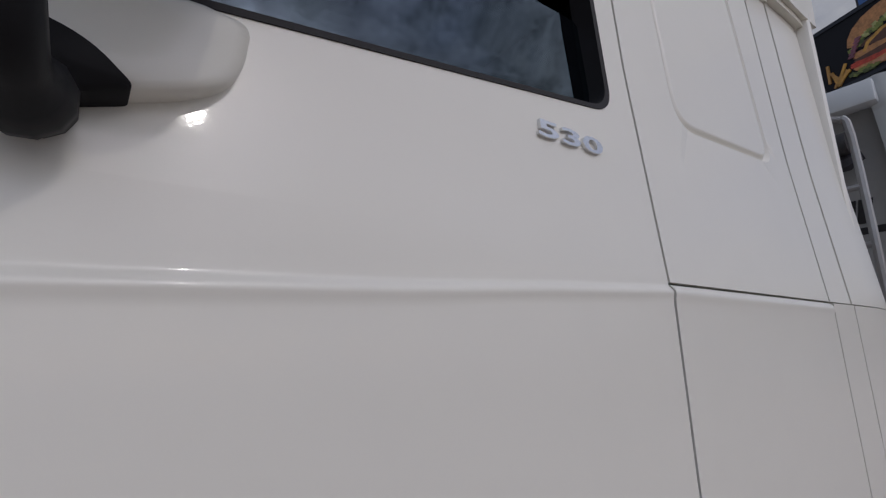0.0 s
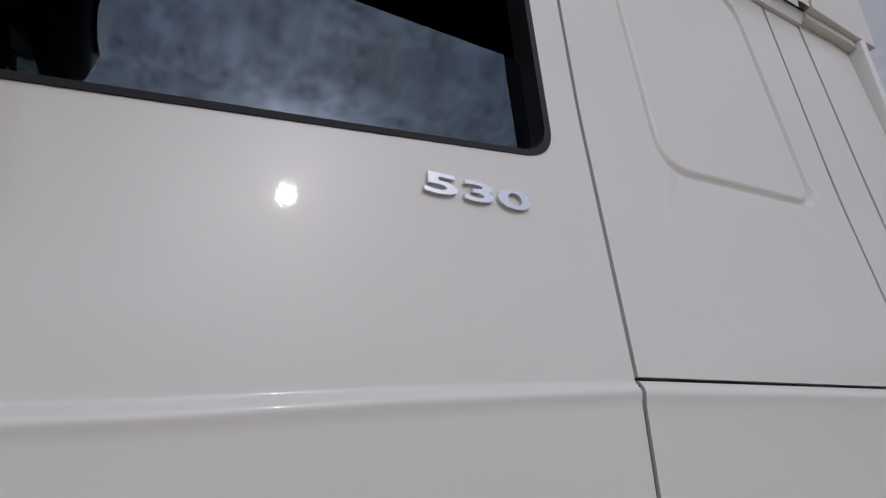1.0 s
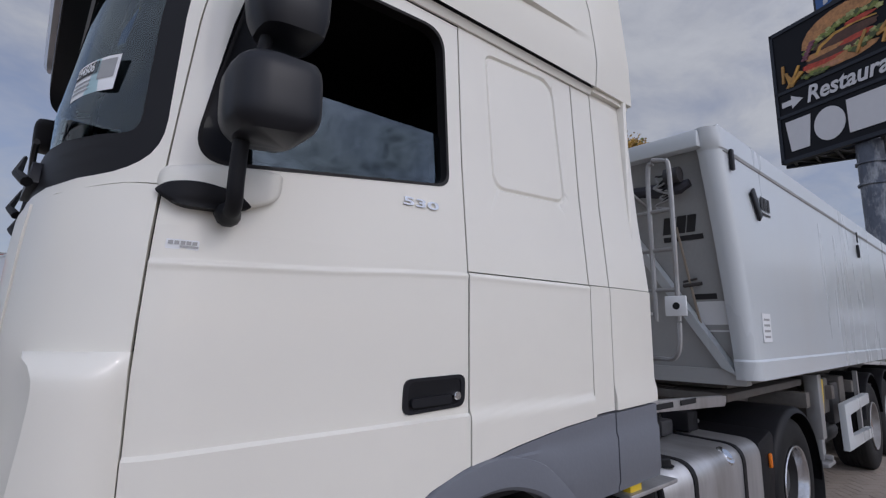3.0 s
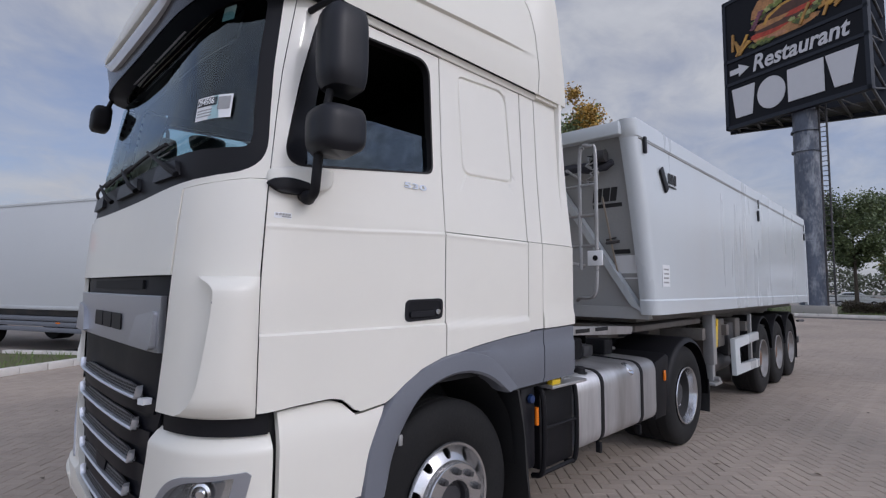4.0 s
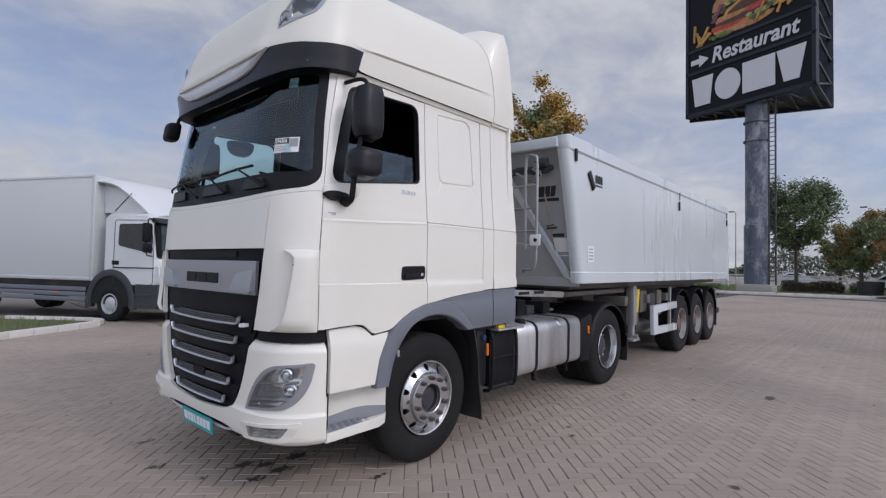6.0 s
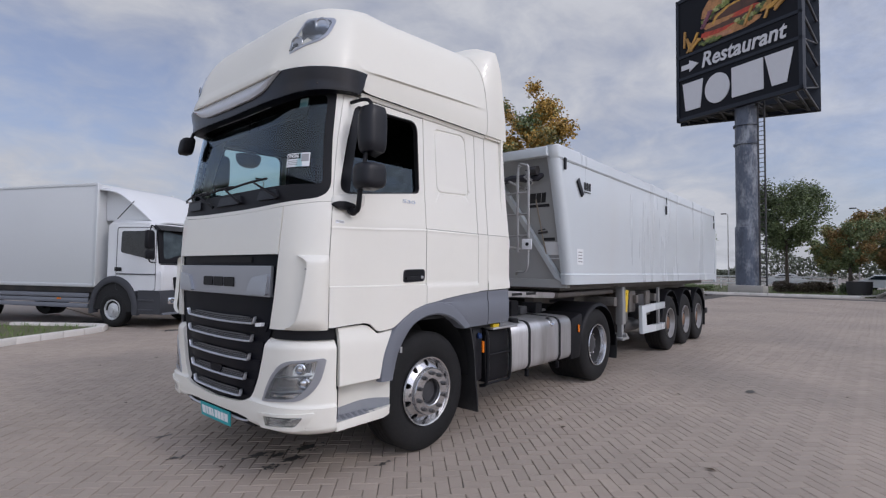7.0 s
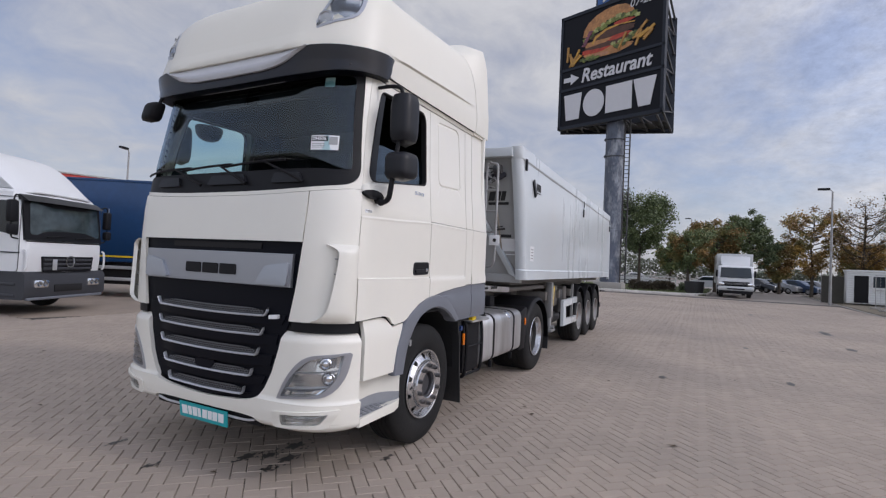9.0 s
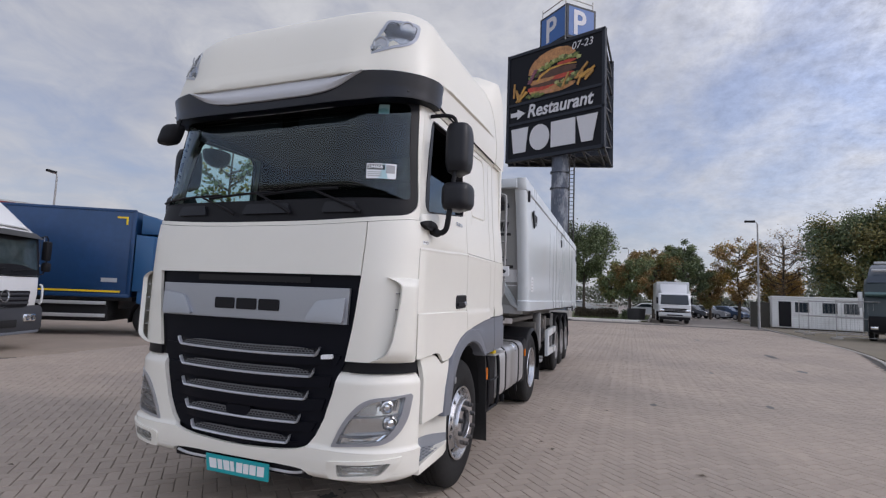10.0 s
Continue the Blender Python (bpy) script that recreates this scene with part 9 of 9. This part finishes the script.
box(bm, (-0.10, -1.14, 0.52), (0.4, 1.14, 0.84), 0.06)
bf = part("bumper", bm, LIGHTGREY, ft, "pale grey bumper")
for y in (-1.08, 0.74):
    bm = B()
    box(bm, (-0.07, y, 0.90), (0.05, y + 0.34, 1.08), 0.03)
    part("headlamp", bm, REFLECTOR, bf)
bm = B()
box(bm, (-0.12, -0.55, 0.60), (-0.09, 0.55, 0.70), 0.01)
part("lower_intake", bm, BLACK, bf)
bm = B()
box(bm, (-0.04, -1.08, 0.30), (0.4, 1.08, 0.53), 0.04)
part("lower_apron", bm, BLACK, bf, "black apron under the bumper")
for z in (0.97, 1.05):
    bm = B()
    box(bm, (-0.075, -0.76, z), (-0.055, 0.76, z + 0.022), 0.005)
    part("grille_bar", bm, GALV, ft)
for y in (-0.5, 0.25):
    bm = B()
    tube(bm, [(0.02, y, 1.49), (0.0, y + 0.28, 1.55)], 0.012, 6)
    part("wiper", bm, BLACK, ft)
for y in (-1.28, 1.16):
    bm = B()
    box(bm, (0.2, y, 1.5), (0.3, y + 0.14, 2.0), 0.03)
    part("mirror", bm, BLACK, ft)
for x in (1.0, 6.0):
    for y, f in ((-1.05, False), (1.05, True)):
        small_wheel(ft, x, y, 0.42, 0.28, f)
bm = B()
box(bm, (0.3, -0.9, 0.4), (8.0, 0.9, 0.95))
part("chassis_frame", bm, CAVITY, ft)


# ---- parked cars ----
def car(x, y, yaw, paint, label):
    c = thing("car", label, "car", pose(x, y, 0, 0, 0, yaw), "parked cars")
    bm = B()
    prof = [(0.0, 0.35), (0.02, 0.7), (0.25, 0.82), (1.05, 0.95), (1.75, 1.40), (2.2, 1.47), (3.1, 1.44), (3.9, 1.0), (4.25, 0.92), (4.3, 0.4), (4.2, 0.28), (0.1, 0.28)]
    rows = []
    for yy, q in ((-0.85, 0.80), (-0.82, 0.93), (-0.72, 1.0), (0, 1.03), (0.72, 1.0), (0.82, 0.93), (0.85, 0.80)):
        rows.append([bm.verts.new((2.15 + (px - 2.15) * (0.97 + 0.03 * q), yy * (1 if pz < 1.0 else 0.84), pz if pz < 0.95 else 0.95 + (pz - 0.95) * q)) for px, pz in prof])
    for a, b in zip(rows, rows[1:]):
        for k in range(len(prof)):
            bm.faces.new((a[k], a[(k + 1) % len(prof)], b[(k + 1) % len(prof)], b[k]))
    bm.faces.new(rows[0])
    bm.faces.new(rows[-1])
    part("body", bm, paint, c)
    glass = bpy.data.materials["screen_far"]
    bm = B()
    grid(bm, span(-0.60, 0.60, 4), span(0, 1, 3), lambda yy, t: Vector((1.12 + 0.58 * t - 0.01, yy * (1 - 0.08 * t), 1.005 + 0.38 * t)))
    part("windscreen", bm, glass, c)
    for s in (-1, 1):
        bm = B()
        slab(bm, [(1.35, 1.0), (1.95, 1.36), (3.05, 1.36), (3.55, 1.02)], lambda a, b, h: (a, s * (0.79 - (b - 1.0) * 0.26 + h), b), 0.0, 0.02)
        part("side_window", bm, glass, c)
        bm = B()
        box(bm, (-0.01, s * 0.62 - 0.16, 0.62), (0.10, s * 0.62 + 0.16, 0.74), 0.03)
        part("headlamp", bm, REFLECTOR, c)
    bm = B()
    box(bm, (-0.02, -0.5, 0.42), (0.03, 0.5, 0.56), 0.01)
    part("grille", bm, BLACK, c)
    for px in (0.85, 3.45):
        for s in (-1, 1):
            small_wheel(c, px, s * 0.86, 0.31, 0.2, s > 0)
    return c


DARKCAR = surf("car_dark", (0.02, 0.022, 0.026), 0.25, coat=0.5, vary=0.05)
SILVERCAR = surf("car_silver", (0.38, 0.39, 0.41), 0.3, metal=0.6, vary=0.04)
BLUECAR = surf("car_blue", (0.03, 0.06, 0.12), 0.3, vary=0.05)
for x, y, yaw, pnt, lab in ((58, -7.6, 60, DARKCAR, "dark parked car on the far lot"), (59, -9.6, 55, DARKCAR, "black parked car on the far lot"), (60, -11.6, 60, SILVERCAR, "silver parked car on the far lot"), (60.5, -13.4, 60, BLUECAR, "dark blue parked car"), (62, -15.2, 65, SILVERCAR, "pale silver parked car"), (63, -16.9, 60, DARKCAR, "dark car at the end of the row"), (57.5, -5.6, 80, WPAINT, "white car behind the parked truck"), (63, 2.5, 100, WPAINT, "white car beyond the fence")):
    car(x, y, yaw, pnt, lab)

# ---- site cabin with fence panels ----
cabin = thing("site_cabin", "grey-white portable site cabin with dark doorway", "cabin", pose(39.0, -11.0, 0, 0, 0, -98))
CAB = surf("cabin_panel", (0.72, 0.73, 0.72), 0.6, vary=0.06, scale=0.8, dirt_sheen=(0.42, 0.42, 0.40), dirt_sheen_amount=0.5)
bm = B()
box(bm, (0, 0, 0.12), (5.6, 2.4, 2.30), 0.02)
part("wall", bm, CAB, cabin, "grey-white ribbed cabin wall")
for k in range(13):
    bm = B()
    box(bm, (0.04, -0.022, 0.22 + 0.155 * k), (5.56, 0.0, 0.35 + 0.155 * k), 0.008)
    part("rib", bm, CAB, cabin)
bm = B()
box(bm, (-0.05, -0.06, 2.24), (5.65, 2.45, 2.38), 0.02)
part("roof", bm, CAB, cabin)
bm = B()
box(bm, (0.40, -0.05, 0.2), (1.15, -0.02, 2.0))
part("door", bm, BLACK, cabin, "dark doorway")
for x in (1.30, 2.9, 4.1):
    bm = B()
    box(bm, (x, -0.05, 0.95 if x < 2 else 1.2), (x + 1.0, -0.02, 2.05), 0.01)
    w = part("window", bm, PAINT, cabin, "white window frame")
    bm = B()
    box(bm, (x + 0.08, -0.056, 1.25), (x + 0.92, -0.05, 1.97))
    part("window_pane", bm, bpy.data.materials["screen_far"], w)

# dark screened fence running on from the cabin
scr = thing("screen_fence", "dark green screened site fence beside the cabin", "fence", pose(39.0, -11.0, 0, 0, 0, -98))
bm = B()
grid(bm, span(-1.35, -0.12, 24), span(0.05, 1.9, 6), lambda a, b: Vector((a, 0.3 + 0.02 * math.sin(a * 9) + 0.01 * math.sin(b * 5 + a * 3), b)), lambda a, b: Vector((a, 0.312 + 0.02 * math.sin(a * 9) + 0.01 * math.sin(b * 5 + a * 3), b)))
part("screen_cloth", bm, surf("screen_cloth", (0.045, 0.042, 0.034), 0.8, vary=0.25, scale=3.0), scr)
for a in (-1.36, -0.75, -0.11):
    bm = B()
    tube(bm, [(a, 0.34, 0), (a, 0.34, 2.1)], 0.025, 8)
    part("post", bm, GALV, scr)


def fence_panel(x, y, yaw):
    f = thing("fence_panel", "grey mesh building-site fence panel on a block foot", "fence", pose(x, y, 0.03, 0, 0, yaw), "site fence panels")
    bm = B()
    for a, b in (((0, 0, 0), (0, 0, 2.0)), ((3.2, 0, 0), (3.2, 0, 2.0)), ((0, 0, 0.15), (3.2, 0, 0.15)), ((0, 0, 1.97), (3.2, 0, 1.97)), ((0, 0, 1.1), (3.2, 0, 1.1))):
        tube(bm, [a, b], 0.021, 6)
    part("frame", bm, GALV, f)
    for k in range(1, 15):
        bm = B()
        tube(bm, [(3.2 * k / 15, 0, 0.15), (3.2 * k / 15, 0, 1.97)], 0.005, 4)
        part("wire", bm, GALV, f)
    bm = B()
    box(bm, (-0.25, -0.12, 0), (0.25, 0.12, 0.12), 0.02)
    part("foot", bm, CONCRETE, f)


for x, y, yaw in ((33.5, -11.2, -95), (30.6, -10.9, -80), (27.4, -11.2, -100)):
    fence_panel(x, y, yaw)
# dark truck at the yard's edge
dt = thing("dark_truck", "dark tractor unit parked at the edge of the yard", "truck", pose(26.7, -13.35, 0, 0, 0, -28))
bm = B()
cab_shell(bm, [(-0.02, 0.5), (0.0, 1.4), (-0.1, 1.6), (-0.3, 2.9), (-0.6, 3.2), (-1.9, 3.3), (-2.0, 3.2), (-2.0, 0.5)], -1.2, 1.2)
for v in bm.verts:
    v.co.x = -v.co.x
part("cab", bm, surf("dark_cab", (0.03, 0.045, 0.05), 0.3, vary=0.1), dt)
bm = B()
grid(bm, span(-1.12, 1.12, 12), span(0, 1, 5), lambda y, t: Vector((0.02 + 0.10 * y * y - 0.12 * math.sin(t * math.pi), y, 2.28 + 0.22 * t)), lambda y, t: Vector((0.30 + 0.10 * y * y, y, 2.28 + 0.22 * t)))
part("sun_visor", bm, surf("tinted_visor", (0.10, 0.17, 0.17), 0.2, vary=0.1), dt, "greenish tinted sun visor")
bm = B()
slab(bm, rounded([(0.25, 2.95), (1.9, 2.95), (1.9, 4.0), (1.1, 3.75), (0.55, 3.35)], 0.1, 3), lambda a, b, h: (a, h, b), -1.05, 1.05, 0.06)
part("roof_deflector", bm, surf("dark_deflector", (0.05, 0.065, 0.085), 0.35, vary=0.2), dt, "dark roof deflector")
for z, y0, y1 in ((3.55, -0.9, 0.9), (3.92, -0.8, 0.8)):
    bm = B()
    box(bm, (0.55, y0, z), (0.72, y1, z + 0.14), 0.03)
    part("roof_light_bar", bm, LIGHTGREY, dt, "pale light bar on the roof")
bm = B()
for y in (-0.9, 0.62):
    box(bm, (-0.08, y, 0.62), (0.02, y + 0.3, 0.78), 0.03)
part("headlamp", bm, REFLECTOR, dt)
bm = B()
grid(bm, span(-1.08, 1.08, 12), span(0, 1, 3), lambda y, t: Vector((0.06 + 0.14 * t + 0.07 * y * y, y, 1.55 + 0.8 * t)))
part("windscreen", bm, surf("screen_green", (0.07, 0.12, 0.12), 0.05, vary=0.1), dt, "greenish windscreen")
bm = B()
box(bm, (-0.06, -1.0, 0.5), (0.05, 1.0, 1.3), 0.03)
part("grille", bm, BLACK, dt)
for y in (-1.42, 1.22):
    bm = B()
    box(bm, (0.1, y, 1.7), (0.25, y + 0.2, 2.5), 0.04)
    part("mirror", bm, LIGHTGREY, dt)
for y, f in ((-1.15, False), (1.15, True)):
    small_wheel(dt, 1.2, y, 0.5, 0.3, f)
bm = B()
box(bm, (0.3, -0.9, 0.4), (5.0, 0.9, 0.95))
part("chassis_frame", bm, STEEL, dt)
# pile of boards and rubble at the yard kerb
rg = random.Random(12)
for k in range(14):
    bm = B()
    x, y = 17.5 + rg.uniform(-1.5, 2.0), -11.0 + rg.uniform(-1.6, 0.6)
    box(bm, (-rg.uniform(0.3, 0.9), -0.08, 0), (rg.uniform(0.3, 0.9), 0.08, 0.05), 0.008)
    single("board", bm, CONCRETE if k % 3 else BARK, "loose weathered board on the bare ground", "board", pose(x, y, 0.03 + 0.05 * (k % 3), 0, 0, rg.uniform(0, 180)), "loose boards")

# ---- block paving: herringbone at 45 degrees, each block with its own edges ----
BLOCK = surf("paving_block", (0.335, 0.278, 0.230), 0.78, vary=0.20, scale=0.45, fine=75.0, bump=0.35, dirt_sheen=(0.215, 0.187, 0.162), dirt_sheen_amount=0.7, per_object=0.14, island=0.15, bump_dist=0.004)
bm = B()
grid(bm, span(-16, 36, 13), span(-22, 14, 9), lambda x, y: Vector((x, y, -0.018)))
joint = single("paving", bm, JOINT, "grey-brown block paving in herringbone, dusty joints", "paving", kind="structure", smooth=False)
BW, GAP = 0.1015, 0.0035
rg = random.Random(77)


def block_verts(w, l, h):
    """A block: top with worn edges, sides; its middle at the origin."""
    e = 0.0045
    a, b = w / 2 - GAP / 2, l / 2 - GAP / 2
    v = [(-a + e, -b + e, h), (a - e, -b + e, h), (a - e, b - e, h), (-a + e, b - e, h), (-a, -b, h - 0.006), (a, -b, h - 0.006), (a, b, h - 0.006), (-a, b, h - 0.006), (-a, -b, -0.02), (a, -b, -0.02), (a, b, -0.02), (-a, b, -0.02)]
    f = [(0, 1, 2, 3)] + [(k, k + 4, (k + 1) % 4 + 4, (k + 1) % 4) for k in range(4)] + [(k + 4, k + 8, (k + 1) % 4 + 8, (k + 1) % 4 + 4) for k in range(4)]
    return v, f


V0, F0 = block_verts(BW, 2 * BW, 0.0)
V0 = np.array(V0)
c45 = math.sqrt(0.5)
near_me = bpy.data.meshes.new("paving_block")
near_me.from_pydata([tuple(v) for v in V0], [], F0)
near_me.materials.append(BLOCK)
near_me.shade_flat()


def herringbone(x0, x1, y0, y1):
    """Middles and turns of the blocks within a stretch of the plan."""
    out = []
    # pattern axes turned by 45 degrees; steps (1, 1) and (2, -2) of a block's width, two blocks a cell
    for j in range(int(y0 / (BW * 2 * math.sqrt(2))) - 2, int(y1 / (BW * 2 * math.sqrt(2))) + 3):
        for i in range(int(x0 / (BW * math.sqrt(2))) - 2, int(x1 / (BW * math.sqrt(2))) + 3):
            for (p, q, turned) in ((0.5, 1.0, False), (2.0, 0.5, True)):
                u, v = (i - 2 * j) * 1.0 + p, (i + 2 * j) * 1.0 + q
                x, y = (u + v) * c45 * BW, (v - u) * c45 * BW
                if x0 <= x <= x1 and y0 <= y <= y1:
                    out.append((x, y, turned))
    return out


def hidden(x, y):
    """Under beds and kerbs, no blocks are laid."""
    return (y > 0.62 * x + 10.72 and x < 0.6) or (x > 1.5 and y > 10.05 + 0.06 * max(0, x - 3))


singles, rest = [], []
for x, y, turned in herringbone(-9.0, 34.0, -13.0, 12.0):
    if hidden(x, y) or y < -6.6 - 0.25 * max(0, min(x - 9, 12)) and x > 8.8:
        continue
    if x > 12 and (y > 4.5):
        continue
    if -1.0 < x < 0.55 and -2.75 < y < -1.0 and len(singles) < 290:
        singles.append((x, y, turned))
    else:
        rest.append((x, y, turned))
for x, y, turned in singles:
    o = new("paving_block", near_me)
    o.parent = joint
    o.matrix_basis = Matrix.Translation((x, y, rg.uniform(-0.003, 0.001))) @ Matrix.Rotation(radians(-45 if not turned else 45) + rg.gauss(0, 0.008), 4, "Z")
n = len(rest)
P = np.array([(x, y) for x, y, _ in rest])
A = np.array([radians(45 if t else -45) for *_, t in rest]) + np.random.RandomState(5).normal(0, 0.008, n)
Zr = np.random.RandomState(6).uniform(-0.003, 0.001, n)
ca, sa = np.cos(A)[:, None], np.sin(A)[:, None]
vx = V0[None, :, 0] * ca - V0[None, :, 1] * sa + P[:, :1]
vy = V0[None, :, 0] * sa + V0[None, :, 1] * ca + P[:, 1:]
vz = V0[None, :, 2] + Zr[:, None]
co = np.stack([vx, vy, vz], -1).reshape(-1, 3)
fa = (np.array(F0)[None] + (np.arange(n) * len(V0))[:, None, None]).reshape(-1)
me = bpy.data.meshes.new("paving_field")
me.vertices.add(len(co))
me.vertices.foreach_set("co", co.ravel())
me.loops.add(len(fa))
me.loops.foreach_set("vertex_index", fa)
me.polygons.add(len(fa) // 4)
me.polygons.foreach_set("loop_start", np.arange(0, len(fa), 4))
me.update(calc_edges=True)
me.validate()
me.shade_flat()
me.materials.append(BLOCK)
fld = new("paving_field", me)
fld.parent = joint
tagged(fld, "the further paving blocks", kind="stuff")

# dark damp marks and dropped leaves on the paving
OIL = surf("oil_stain", (0.062, 0.056, 0.05), 0.5, vary=0.4, scale=14.0)
for k, (x, y, rx, ry) in enumerate(((-1.11, 0.70, 0.045, 0.03), (-1.03, 1.0, 0.09, 0.05), (-0.89, 0.72, 0.10, 0.05), (-0.66, 0.86, 0.10, 0.06), (-0.92, 0.88, 0.08, 0.04), (-1.52, 1.42, 0.04, 0.02), (-1.38, 2.05, 0.05, 0.02), (-0.46, 0.10, 0.05, 0.012))):
    bm = B()
    plate(bm, blob(x, y, rx * 0.85, ry * 0.85, 40 + k, 0.2, n=36), lambda a, b: Vector((a, b, 0.0025)), 2)
    drip = random.Random(400 + k)
    for j in range(9):
        a, d = drip.uniform(0, 6.28), drip.uniform(1.05, 1.9)
        plate(bm, blob(x + rx * d * math.cos(a), y + ry * d * math.sin(a), drip.uniform(0.006, 0.02), drip.uniform(0.005, 0.014), 500 + 10 * k + j, 0.2, n=10), lambda a, b: Vector((a, b, 0.0025)), 1)
    single("damp_mark", bm, OIL, "dark oily mark on the paving", "stain", group="oily marks", smooth=False)
for k, (x, y, rx, ry) in enumerate(((14.5, -5.4, 0.6, 0.12), (10.7, -5.2, 0.26, 0.1), (20.5, -4.0, 0.3, 0.1), (5.2, -3.3, 0.14, 0.05), (9.0, -3.0, 0.12, 0.05), (4.4, -1.6, 0.10, 0.05))):
    bm = B()
    plate(bm, blob(x, y, rx, ry, 60 + k, 0.12, n=28), lambda a, b: Vector((a, b, 0.0025)), 2)
    single("damp_mark", bm, OIL, "dark worn mark on the paving", "stain", group="oily marks", smooth=False)
LITTER = leaf_mat("leaf_dry", (0.085, 0.055, 0.03))
for k in range(70):
    bm = B()
    x, y = rg.uniform(-3.5, 14), rg.uniform(-6.0, 8.0)
    if -1.3 < x < 11 and 0 < y < 2.4:
        y = -abs(rg.gauss(0, 1.5)) - 0.1
    s = rg.uniform(0.025, 0.05)
    plate(bm, [(-s, 0), (-s * 0.3, s * 0.5), (s, 0), (-s * 0.3, -s * 0.5)], lambda a, b: Vector((a, b, 0.005 + 0.3 * abs(b))), 1)
    single("fallen_leaf", bm, LITTER, "dry brown leaf lying on the paving", "leaf", pose(x, y, 0.002, 0, 0, rg.uniform(0, 360)), "fallen leaves", smooth=False)
